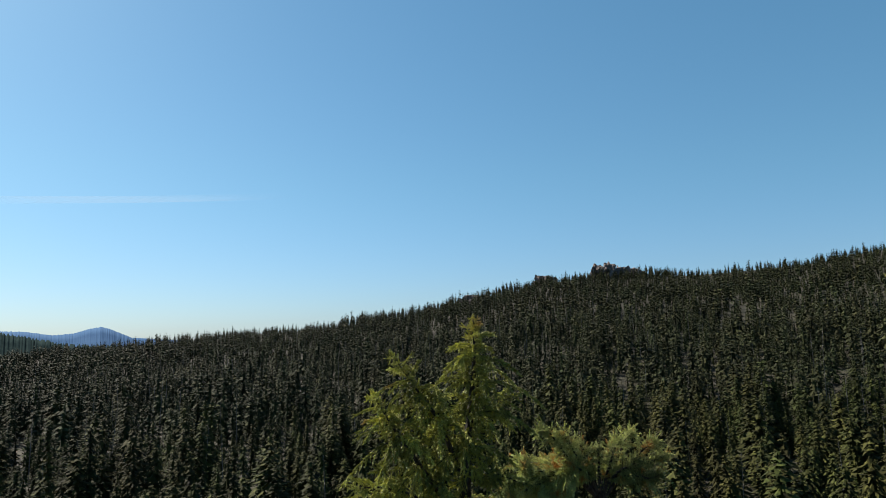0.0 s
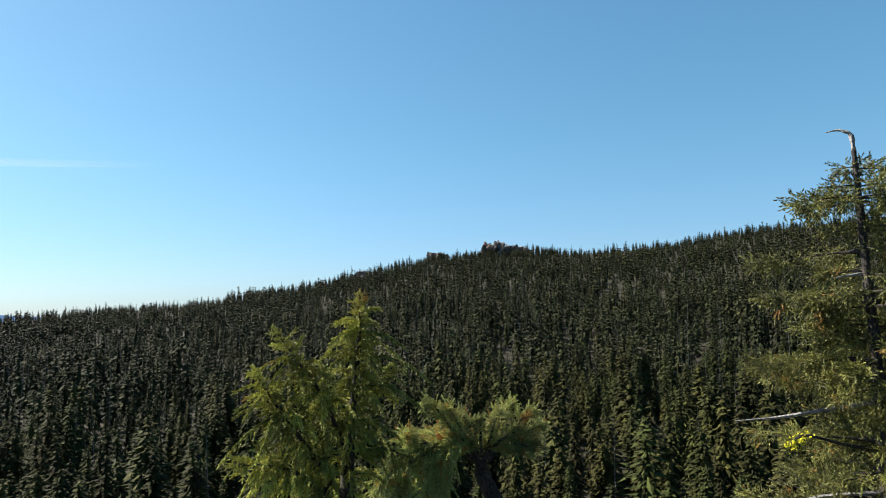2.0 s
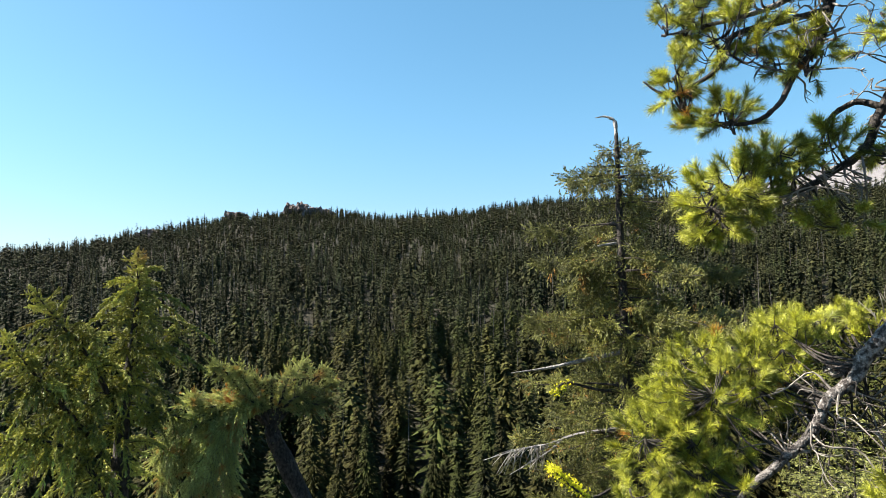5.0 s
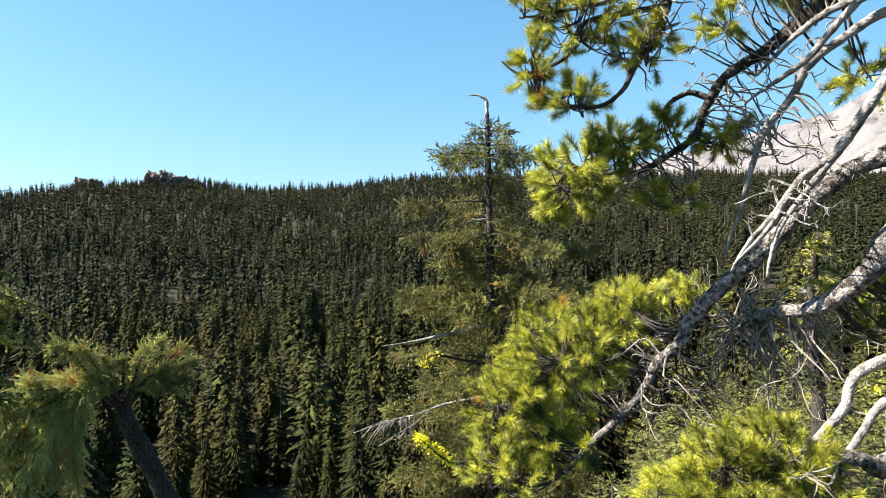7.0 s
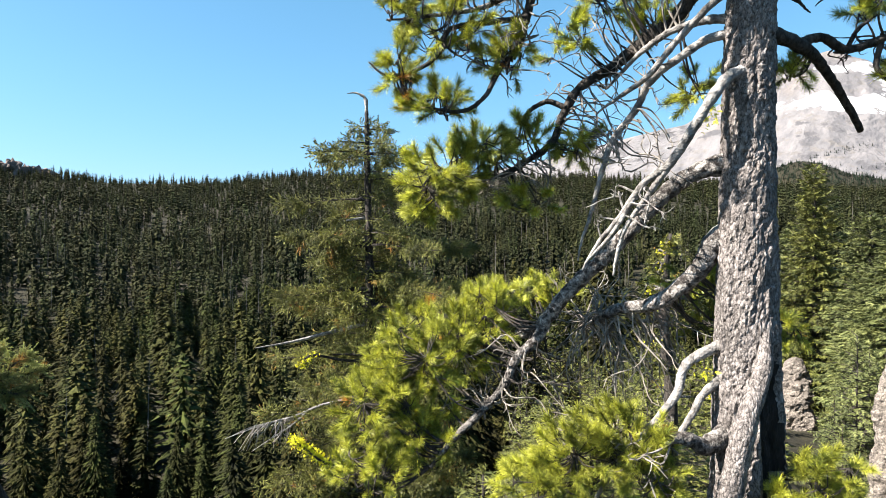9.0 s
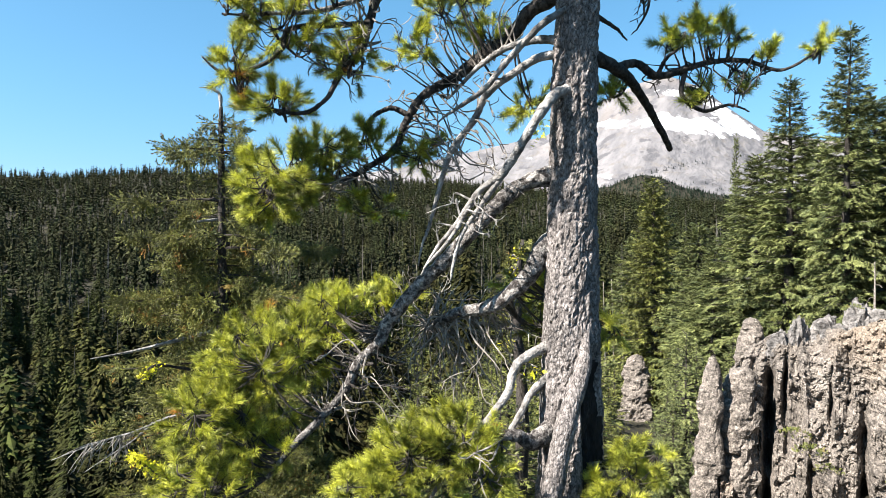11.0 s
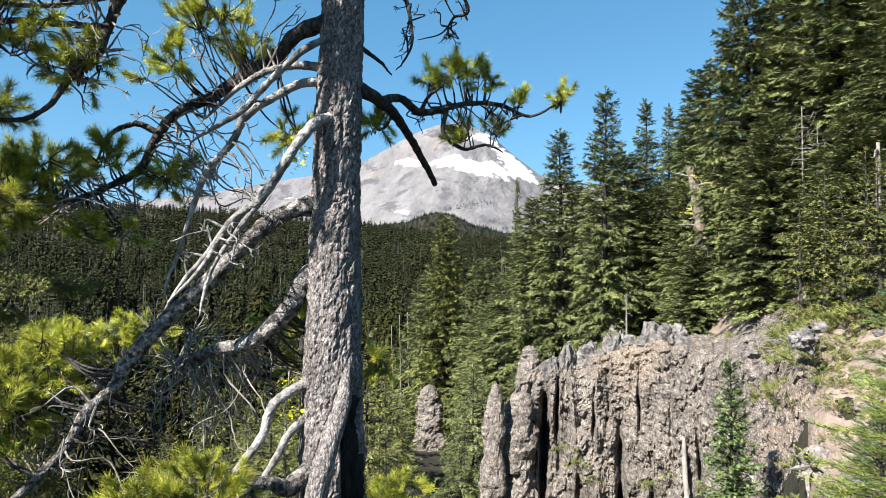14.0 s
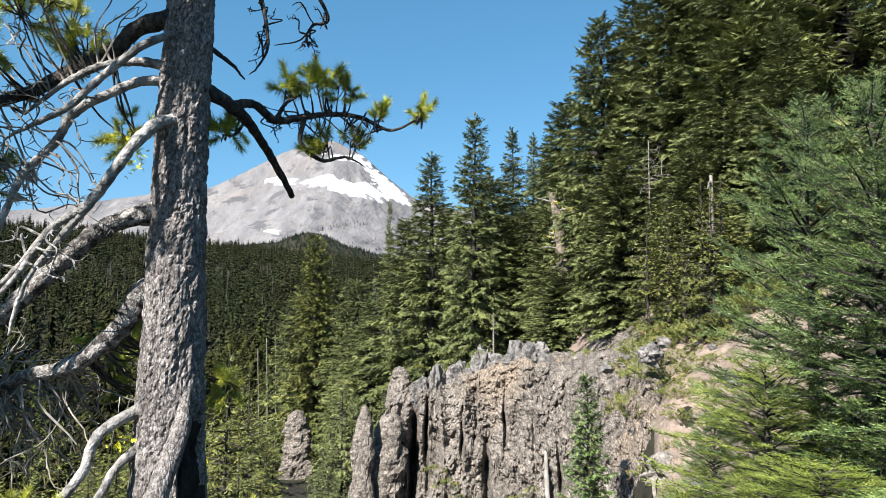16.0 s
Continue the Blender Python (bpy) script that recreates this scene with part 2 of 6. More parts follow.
def thing(name, label, category, group="", kind="", at=(0, 0, 0)):
    ob = new(name)
    ob.location = at
    ob.empty_display_size = 0.2
    return tagged(ob, label, category, group, kind)


def smooth_line(pts, n):
    """Catmull-Rom through the points, n samples."""
    P = np.asarray(pts, float)
    P = np.vstack([2 * P[0] - P[1], P, 2 * P[-1] - P[-2]])
    s = np.linspace(0, len(P) - 3 - 1e-6, n)
    i = s.astype(int)
    u = (s - i)[:, None]
    a, b, c, d = P[i], P[i + 1], P[i + 2], P[i + 3]
    return 0.5 * (2 * b + (c - a) * u + (2 * a - 5 * b + 4 * c - d) * u ** 2 + (3 * b - a - 3 * c + d) * u ** 3)


def unit(a):
    return a / np.maximum(np.linalg.norm(a, axis=-1, keepdims=True), 1e-9)


def tube(line, radii, sides=8, rough=0.0, rng=None):
    """A tapered tube with closed ends along a line; rough: knobbly share of the radius."""
    C = np.asarray(line, float)
    n = len(C)
    r = np.interp(np.linspace(0, 1, n), np.linspace(0, 1, len(radii)), radii)
    T = unit(np.gradient(C, axis=0))
    ref = np.array([0.31, 0.22, 0.93]) if abs(T[:, 2].mean()) < 0.8 else np.array([0.9, 0.35, 0.1])
    X = unit(np.cross(T, ref))
    Y = np.cross(T, X)
    ang = np.linspace(0, 2 * np.pi, sides, endpoint=False)
    rr = np.repeat(r[:, None], sides, 1)
    if rough:
        rr = rr * (1 + rough * (rng.rand(n, sides) - 0.5) + rough * 0.8 * (rng.rand(n, 1) - 0.5))
    V = C[:, None] + X[:, None] * (np.cos(ang)[None, :, None] * rr[..., None]) + Y[:, None] * (np.sin(ang)[None, :, None] * rr[..., None])
    V = np.vstack([V.reshape(-1, 3), C[:1], C[-1:]])
    F = []
    k = np.arange(sides)
    k2 = (k + 1) % sides
    for i in range(n - 1):
        a, b = i * sides, (i + 1) * sides
        F.append(np.stack([a + k, a + k2, b + k2], 1))
        F.append(np.stack([a + k, b + k2, b + k], 1))
    F.append(np.stack([k2, k, np.full(sides, n * sides)], 1))
    e = (n - 1) * sides
    F.append(np.stack([e + k, e + k2, np.full(sides, n * sides + 1)], 1))
    return V, np.vstack(F)


def scatter(Vt, Ft, pos, fwd, up, scale):
    """Copies of a small shape (its own x forward, z up) baked into one list of triangles."""
    pos, fwd, up, scale = (np.asarray(a, float) for a in (pos, fwd, up, scale))
    X = unit(fwd)
    Y = unit(np.cross(up, X))
    Zv = np.cross(X, Y)
    B = np.stack([X, Y, Zv], 1) * scale[:, None, None]
    V = np.einsum("vi,nij->nvj", Vt, B) + pos[:, None]
    n, nv = len(pos), len(Vt)
    F = (Ft[None] + (np.arange(n) * nv)[:, None, None]).reshape(-1, 3)
    return V.reshape(-1, 3), F


def blade(a, b, width, side, sag=0.0):
    """A thin pointed leaf from a to b: two triangles, bent at its middle."""
    a, b, side = np.asarray(a, float), np.asarray(b, float), np.asarray(side, float)
    m = a * 0.5 + b * 0.5 + np.array([0, 0, sag])
    return np.array([a, m + side * width / 2, b, m - side * width / 2]), np.array([[0, 1, 2], [0, 2, 3]])


def spray_mid(rng, pairs=5, width=0.13):
    """A flat conifer spray, one unit long, of a few blades."""
    s = Soup()
    s.add(*blade((0, 0, 0), (1, 0, -0.06), width, (0, 1, 0), 0.05))
    for i in range(pairs):
        x = 0.1 + 0.75 * i / pairs
        for sg in (-1, 1):
            ln = (0.52 - 0.38 * i / pairs) * rng.uniform(0.75, 1.2)
            a = radians(rng.uniform(38, 62))
            d = np.array([math.cos(a), sg * math.sin(a), rng.uniform(-0.28, 0.16)])
            st = np.array([x, 0, 0.03])
            s.add(*blade(st, st + d * ln, width * 0.95, unit(np.array([-d[1], d[0], rng.uniform(-0.5, 0.5)])), 0.03))
    return np.concatenate(s.v), np.concatenate(s.f)


def brush(rng, n=26, nl=0.2, nw=0.035, lift=0.0):
    """A needled twig one unit long that points along x; lift turns the needles upward."""
    V, F = [], []
    for i in range(n):
        a = rng.uniform(0, 2 * np.pi)
        o = radians(rng.uniform(35, 62)) * (1.0 - 0.5 * (i / n) ** 3)
        q = unit(np.array([math.cos(o), math.sin(o) * math.cos(a), math.sin(o) * math.sin(a) * (1 - 0.5 * lift) + lift * 0.5]))
        p = np.array([i / n, 0, 0])
        w = unit(np.cross(q, rng.normal(size=3)))
        k = len(V)
        V += [p - w * nw / 2, p + w * nw / 2, p + q * nl * rng.uniform(0.75, 1.2)]
        F.append([k, k + 1, k + 2])
    return np.array(V), np.array(F)


def frond(rng, pairs=3, n0=16, n1=11, nl=0.16, nw=0.034, lift=0.4):
    """A needled side branch one unit long with smaller twigs on both sides."""
    s = Soup()
    V, F = brush(rng, n0, nl, nw, lift)
    s.add(V, F)
    for i in range(pairs):
        for sg in (-1, 1):
            V, F = brush(rng, n1, nl * 1.9, nw * 1.9, lift)
            a = sg * radians(rng.uniform(35, 55))
            k = (0.52 - 0.1 * i) * rng.uniform(0.85, 1.15)
            R = np.array([[math.cos(a), math.sin(a), 0], [-math.sin(a), math.cos(a), 0], [0, 0, 1]])
            s.add(V @ R * k + np.array([0.12 + 0.27 * i, 0, rng.uniform(-0.02, 0.02)]), F)
    return np.concatenate(s.v), np.concatenate(s.f)


def feather(rng, n=12, width=0.085):
    """A flat fir spray one unit long: narrow pointed leaflets on both sides of its axis, and a tip."""
    V, F = [], []
    for i in range(n):
        x = 0.85 * i / n
        sg = 1 if i % 2 else -1
        a = radians(rng.uniform(32, 58))
        ln = (0.46 - 0.26 * x) * rng.uniform(0.75, 1.2)
        q = unit(np.array([math.cos(a), sg * math.sin(a), rng.uniform(-0.35, 0.12)]))
        w = unit(np.array([-q[1], q[0], rng.uniform(-0.7, 0.7)]))
        p = np.array([x, 0.0, 0.0])
        k = len(V)
        V += [p - w * width / 2, p + w * width / 2, p + q * ln]
        F.append([k, k + 1, k + 2])
    k = len(V)
    V += [np.array([0.0, -0.03, 0.01]), np.array([0.0, 0.03, 0.01]), np.array([1.0, 0, -0.05])]
    F.append([k, k + 1, k + 2])
    return np.array(V), np.array(F)


def tuft(rng, count=250, ln=0.074, axis=0.105):
    """A pine shoot: long needles round the last stretch of a twig that points along x."""
    V, F = [], []
    for i in range(count):
        t = i / count
        a = rng.uniform(0, 2 * np.pi)
        open_ = radians(rng.uniform(28, 92) * (1.0 - 0.42 * t))
        q = np.array([math.cos(open_), math.sin(open_) * math.cos(a), math.sin(open_) * math.sin(a)])
        p = np.array([axis * t, 0, 0])
        w = unit(np.cross(q, rng.normal(size=3)))
        L = ln * rng.uniform(0.7, 1.1)
        k = len(V)
        V += [p - w * 0.0016, p + w * 0.0016, p + q * L]
        F.append([k, k + 1, k + 2])
    return np.array(V), np.array(F)


# ---- the lie of the land: heights by azimuth and distance ----
AZ = np.array([-180, -135, -118, -110, -104, -98, -88, -80, -72, -60, -42, -20, 0, 20, 40, 70, 110, 180], float)
RAD = np.array([0, 3, 6, 12, 22, 32, 45, 70, 130], float)
NEAR_Z = np.array([
    [-1.75, -1.6, -1.4, -1.0, 0.0, 1.0, 2.0, 4.0, 9.0],
    [-1.75, -1.7, -1.7, -1.2, 0.6, 2.2, 4.5, 10.0, 24.0],
    [-1.75, -1.8, -2.2, -3.0, -1.2, 1.0, 4.5, 11.0, 26.0],
    [-1.75, -1.9, -3.0, -5.0, -3.5, -0.6, 3.2, 8.5, 20.0],
    [-1.75, -2.0, -3.8, -7.5, -9.3, -4.5, 0.8, 4.0, 10.0],
    [-1.75, -2.0, -4.2, -7.5, -9.2, -9.5, -2.8, -1.5, 2.0],
    [-1.75, -2.0, -4.4, -8.4, -11.0, -12.0, -8.5, -6.0, -8.0],
    [-1.75, -2.0, -4.2, -8.2, -11.5, -13.0, -15.0, -18.0, -30.0],
    [-1.75, -2.0, -3.8, -7.5, -9.5, -11.0, -12.5, -18.0, -42.0],
    [-1.75, -2.2, -4.6, -9.0, -11.5, -13.5, -16.0, -23.0, -46.0],
    [-1.75, -2.4, -6.0, -12.0, -19.0, -24.0, -30.0, -38.0, -48.0],
    [-1.75, -2.4, -6.5, -13.0, -20.0, -26.0, -32.0, -40.0, -48.0],
    [-1.75, -2.4, -6.5, -13.0, -20.0, -26.0, -32.0, -40.0, -48.0],
    [-1.75, -2.4, -6.5, -13.0, -20.0, -26.0, -32.0, -40.0, -48.0],
    [-1.75, -2.2, -6.0, -12.0, -18.0, -24.0, -30.0, -39.0, -48.0],
    [-1.75, -2.0, -4.0, -8.0, -13.0, -17.0, -22.0, -30.0, -44.0],
    [-1.75, -1.8, -2.0, -3.0, -4.0, -5.0, -6.0, -8.0, -12.0],
    [-1.75, -1.6, -1.4, -1.0, 0.0, 1.0, 2.0, 4.0, 9.0]])
# height of the far crest, 1000 m off
CREST_AZ = np.array([-180, -110, -95, -84, -75, -66, -62, -50, -42, -35, -30, -22, -18, -14, -9, -3, 2, 9, 19, 26, 35, 60, 110, 180], float)
CREST_Z = np.array([60, 110, 80, 60, 78, 90, 97, 99, 103, 97, 85, 79, 82, 84, 77, 51, 35, 18, 6, -5, -16, -30, 0, 60], float)


def crest(az):
    return np.interp(az, CREST_AZ, CREST_Z)


def land(x, y, detail=True):
    """Height of the ground."""
    x, y = np.asarray(x, float), np.asarray(y, float)
    d = np.hypot(x, y)
    az = np.degrees(np.arctan2(-x, y))
    i = np.clip(np.searchsorted(AZ, az) - 1, 0, len(AZ) - 2)
    u = (az - AZ[i]) / (AZ[i + 1] - AZ[i])
    u = u * u * (3 - 2 * u)
    j = np.clip(np.searchsorted(RAD, d) - 1, 0, len(RAD) - 2)
    v = np.clip((d - RAD[j]) / (RAD[j + 1] - RAD[j]), 0, 1)
    near = ((NEAR_Z[i, j] * (1 - u) + NEAR_Z[i + 1, j] * u) * (1 - v) + (NEAR_Z[i, j + 1] * (1 - u) + NEAR_Z[i + 1, j + 1] * u) * v)
    z130 = NEAR_Z[i, -1] * (1 - u) + NEAR_Z[i + 1, -1] * u
    c = crest(az)
    k = np.clip((d - 130) / 870, 0, 1)
    fall = np.clip((d - 1000) / 900, 0, 1)
    far = z130 + (c - z130) * (0.78 * k + 0.22 * k * k) - fall * 130
    bumps = 3.5 * np.sin(x * 0.013 + 1.3) * np.sin(y * 0.017 + 0.4) * np.clip((d - 100) / 150, 0, 1) * np.clip((1000 - d) / 300, 0, 1)
    small = 0.12 * np.sin(x * 1.7 + 0.5 * y) * np.sin(y * 1.3 - 0.6 * x) + 0.3 * np.sin(x * 0.41 + 2) * np.sin(y * 0.37 + 1)
    return np.where(d < 130, near, far) + bumps + (small * np.clip((d - 2) / 6, 0, 1) * np.clip((200 - d) / 100, 0, 1) if detail else 0)


def on_land(az, d, lift=0.0):
    x, y, _ = polar(az, 0, d)
    return (x, y, float(land(x, y)) + lift)


def build_ground():
    radii = np.concatenate([np.linspace(0.4, 12, 46), np.geomspace(12.4, 130, 110), np.geomspace(134, 1000, 70), np.geomspace(1030, 4900, 16)])
    azs = np.linspace(-180, 180, 271)[:-1]
    A, D = np.meshgrid(np.radians(azs), radii)
    X, Y = -np.sin(A) * D, np.cos(A) * D
    Zg = land(X, Y)
    n = len(azs)
    V = np.vstack([np.stack([X.ravel(), Y.ravel(), Zg.ravel()], 1), [[0, 0, -1.75]]])
    F = []
    k = np.arange(n)
    k2 = (k + 1) % n
    for r in range(len(radii) - 1):
        a, b = r * n, (r + 1) * n
        F += [np.stack([a + k, b + k2, a + k2], 1), np.stack([a + k, b + k, b + k2], 1)]
    F.append(np.stack([k, k2, np.full(n, len(V) - 1)], 1))
    ob = new("ground", tri_mesh("ground", V, np.vstack(F)[:, ::-1], M_GROUND, True))
    return tagged(ob, "steep forest floor of needles, dirt and duff", "ground", kind="structure")


ground = build_ground()


# ---- far woods ----
def far_tree(rng, boughs, bits, size, fold=True):
    """A conifer one unit tall: a thin dark core, separate drooping boughs all the way up, and loose sprays between."""
    V, F = [], []
    girth, power, base = rng.uniform(0.12, 0.18), rng.uniform(0.6, 0.95) if fold else rng.uniform(0.42, 0.7), rng.uniform(0.04, 0.14)

    def radius(h):
        return girth * min(1.0, (1 - h) * 1.9) ** power * (0.75 + 0.25 * min(1.0, h * 3)) + 0.006

    for q in range(4):
        a = 1.5708 * q
        V.append([math.cos(a) * girth * 0.34, math.sin(a) * girth * 0.34, base])
    V.append([0, 0, 1.0])
    F += [[0, 1, 4], [1, 2, 4], [2, 3, 4], [3, 0, 4]]
    turn = rng.uniform(0, 6)
    for t in range(boughs):
        turn += 2.39996 + rng.uniform(-0.4, 0.4)
        h = base + (0.97 - base) * (t + rng.rand()) / boughs
        R = radius(h) * rng.uniform(0.65, 1.25)
        c, s, w = math.cos(turn), math.sin(turn), min(0.65 * R, size * 0.6) * rng.uniform(0.7, 1.3)
        dz = R * rng.uniform(0.0, 0.9) * (1.3 - h)
        k = len(V)
        if fold:
            m = R * rng.uniform(0.45, 0.7)
            V += [[c * R * 0.1, s * R * 0.1, h + 0.014], [c * m - s * w, s * m + c * w, h - dz * 0.6], [c * R, s * R, h - dz], [c * m + s * w, s * m - c * w, h - dz * 0.6 - 0.008]]
            F += [[k, k + 1, k + 2], [k, k + 2, k + 3]]
        else:
            m = R * 0.2
            V += [[c * m - s * w * 1.3, s * m + c * w * 1.3, h + 0.03], [c * R, s * R, h - dz], [c * m + s * w * 1.3, s * m - c * w * 1.3, h + 0.01]]
            F.append([k, k + 1, k + 2])
    for i in range(bits):
        h = 1 - 0.92 * rng.rand() ** 0.7
        a, R = rng.uniform(0, 6.283), radius(h)
        ln = min(size, 0.7 * R + 0.012) * rng.uniform(0.6, 1.25)
        f = np.array([math.cos(a), math.sin(a), rng.uniform(-1.4, 0.2)])
        w = np.array([-math.sin(a), math.cos(a), rng.uniform(-0.7, 0.7)])
        p = np.array([math.cos(a), math.sin(a), 0]) * R * rng.uniform(0.4, 1.0) + np.array([0, 0, h])
        k = len(V)
        V += [list(p - w * ln * 0.36), list(p + w * ln * 0.36), list(p + f * ln)]
        F.append([k, k + 1, k + 2])
    return np.array(V), np.array(F)


def plant_woods(name, label, d0, d1, spacing, lod, seed, mat, az0=-88, az1=44):
    rng = rng_of(seed)
    area = radians(az1 - az0) / 2 * (d1 ** 2 - d0 ** 2)
    n = int(area / spacing ** 2)
    d = np.sqrt(rng.uniform(d0 ** 2, d1 ** 2, n))
    az = rng.uniform(az0, az1, n)
    x, y = -np.sin(np.radians(az)) * d, np.cos(np.radians(az)) * d
    z = land(x, y)
    grove = np.array([noise.noise((a / 38, b / 38, 0.7)) for a, b in zip(x, y)])
    gap = np.array([noise.noise((a / 17, b / 17, 5.1)) for a, b in zip(x, y)])
    keep = gap > -0.45
    x, y, z, d, az, grove = x[keep], y[keep], z[keep], d[keep], az[keep], grove[keep]
    n = len(x)
    h = np.clip(rng.normal(18.5, 4.5, n) + 7 * grove, 7, 31) * np.where(d > 880, np.where((az > -7) & (az < 9), 0.85, 0.6), np.where(d > 520, 0.72, 0.92)) * np.where(rng.rand(n) < 0.3, rng.uniform(0.4, 0.75, n), 1.0)
    tint = np.stack([np.clip(0.5 + 0.8 * grove + rng.normal(0, 0.25, n), 0, 1), rng.rand(n), 0 * x], 1)
    s, tints = Soup(), []
    kinds = [far_tree(rng, *lod) for _ in range(9)]
    pick = rng.randint(0, 9, n)
    for k, (Vt, Ft) in enumerate(kinds):
        m = pick == k
        a = rng.uniform(0, 6.28, m.sum())
        fwd = np.stack([np.cos(a), np.sin(a), 0 * a], 1)
        up = np.stack([rng.normal(0, 0.025, m.sum()), rng.normal(0, 0.025, m.sum()), np.ones(m.sum())], 1)
        wide = rng.uniform(0.8, 1.3, m.sum())
        V, F = scatter(Vt, Ft, np.stack([x[m], y[m], z[m] - 0.5], 1), fwd, up, h[m])
        c = np.repeat(np.stack([x[m], y[m]], 1), len(Vt), 0)
        V[:, :2] = c + (V[:, :2] - c) * np.repeat(wide, len(Vt))[:, None]
        s.add(V, F)
        tints.append(np.repeat(tint[m], len(Vt), 0))
    me = s.mesh(name, mat)
    at = me.attributes.new("tint", "FLOAT_VECTOR", "POINT")
    at.data.foreach_set("vector", np.concatenate(tints).astype(np.float32).ravel())
    return tagged(new(name, me), label, "forest", kind="stuff")


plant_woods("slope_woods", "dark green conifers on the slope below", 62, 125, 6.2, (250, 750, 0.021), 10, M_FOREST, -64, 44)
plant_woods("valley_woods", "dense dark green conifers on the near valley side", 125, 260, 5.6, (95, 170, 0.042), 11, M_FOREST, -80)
plant_woods("hillside_woods", "dense dark green conifers covering the hillside", 260, 520, 6.1, (32, 46, 0.065), 12, M_HAZED_WOODS)
plant_woods("ridge_woods", "dark conifers up to the ridge crest", 520, 1010, 6.8, (16, 10, 0.11, False), 13, M_HAZED_WOODS)


# ---- snow mountain and far hills ----
def mountain_material():
    """Grey ash slopes streaked down the fall line, tan flanks, and snow where the hollows hold it."""
    m = material("ash_slope", (0.092, 0.090, 0.098), (0.165, 0.156, 0.160), 1.0, 0.95, 0.0, stretch=(0.0035, 0.011, 0.006), coarse=0.0)
    n, l = m.node_tree.nodes, m.node_tree.links
    b = n["Principled BSDF"]
    col = b.inputs["Base Color"].links[0].from_socket
    tc = n.new("ShaderNodeTexCoord")

    def noise_of(scale, detail=8.0):
        z = n.new("ShaderNodeTexNoise")
        z.inputs["Scale"].default_value, z.inputs["Detail"].default_value, z.inputs["Roughness"].default_value = scale, detail, 0.62
        l.new(tc.outputs["Object"], z.inputs["Vector"])
        return z.outputs["Fac"]

    def blend(fac, a, colour):
        x = n.new("ShaderNodeMix")
        x.data_type = "RGBA"
        l.new(fac, x.inputs["Factor"])
        l.new(a, x.inputs["A"])
        x.inputs["B"].default_value = (*colour, 1)
        return x.outputs["Result"]

    def between(sock, lo, hi):
        r = n.new("ShaderNodeMapRange")
        r.inputs["From Min"].default_value, r.inputs["From Max"].default_value = lo, hi
        l.new(sock, r.inputs["Value"])
        return r.outputs[0]

    col = blend(between(noise_of(0.0016, 4), 0.5, 0.72), col, (0.165, 0.138, 0.122))
    col = blend(between(noise_of(0.02, 10), 0.52, 0.66), col, (0.118, 0.108, 0.104))
    col = blend(between(noise_of(0.007), 0.56, 0.61), col, (0.072, 0.070, 0.076))
    at = n.new("ShaderNodeAttribute")
    at.attribute_name = "snow"
    add = n.new("ShaderNodeMath")
    add.operation = "MULTIPLY_ADD"
    add.inputs[1].default_value = 2.6
    l.new(noise_of(0.014, 10), add.inputs[0])
    l.new(at.outputs["Fac"], add.inputs[2])
    col = blend(between(add.outputs[0], 2.0, 2.12), col, (0.46, 0.465, 0.48))
    l.new(col, b.inputs["Base Color"])
    bp = n.new("ShaderNodeBump")
    bp.inputs["Strength"].default_value, bp.inputs["Distance"].default_value = 0.9, 30.0
    l.new(noise_of(0.012, 10), bp.inputs["Height"])
    l.new(bp.outputs[0], b.inputs["Normal"])
    return m


M_ASH = mountain_material()
PEAK_AZ = np.array([-130, -110, -100, -92, -87.2, -84.9, -82.3, -79.8, -77.5, -75.3, -72.5, -69.4, -64.2, -57.6, -50, -40], float)
PEAK_EL = np.array([4.0, 6.0, 7.0, 8.2, 9.4, 11.2, 13.3, 14.3, 13.9, 13.1, 11.4, 9.7, 8.6, 7.1, 5.6, 3.5], float)


# blue haze of distance is painted into these base colours
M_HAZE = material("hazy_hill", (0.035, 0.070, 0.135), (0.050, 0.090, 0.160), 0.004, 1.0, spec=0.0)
M_HAZE3 = material("hazy_ridge", (0.010, 0.017, 0.018), (0.020, 0.031, 0.031), 0.03, 1.0, spec=0.0)
# second-ridge and treeline trees, with distance haze mixed into the needle colour
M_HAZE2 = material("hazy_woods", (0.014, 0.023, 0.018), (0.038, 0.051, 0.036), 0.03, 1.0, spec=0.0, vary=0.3)


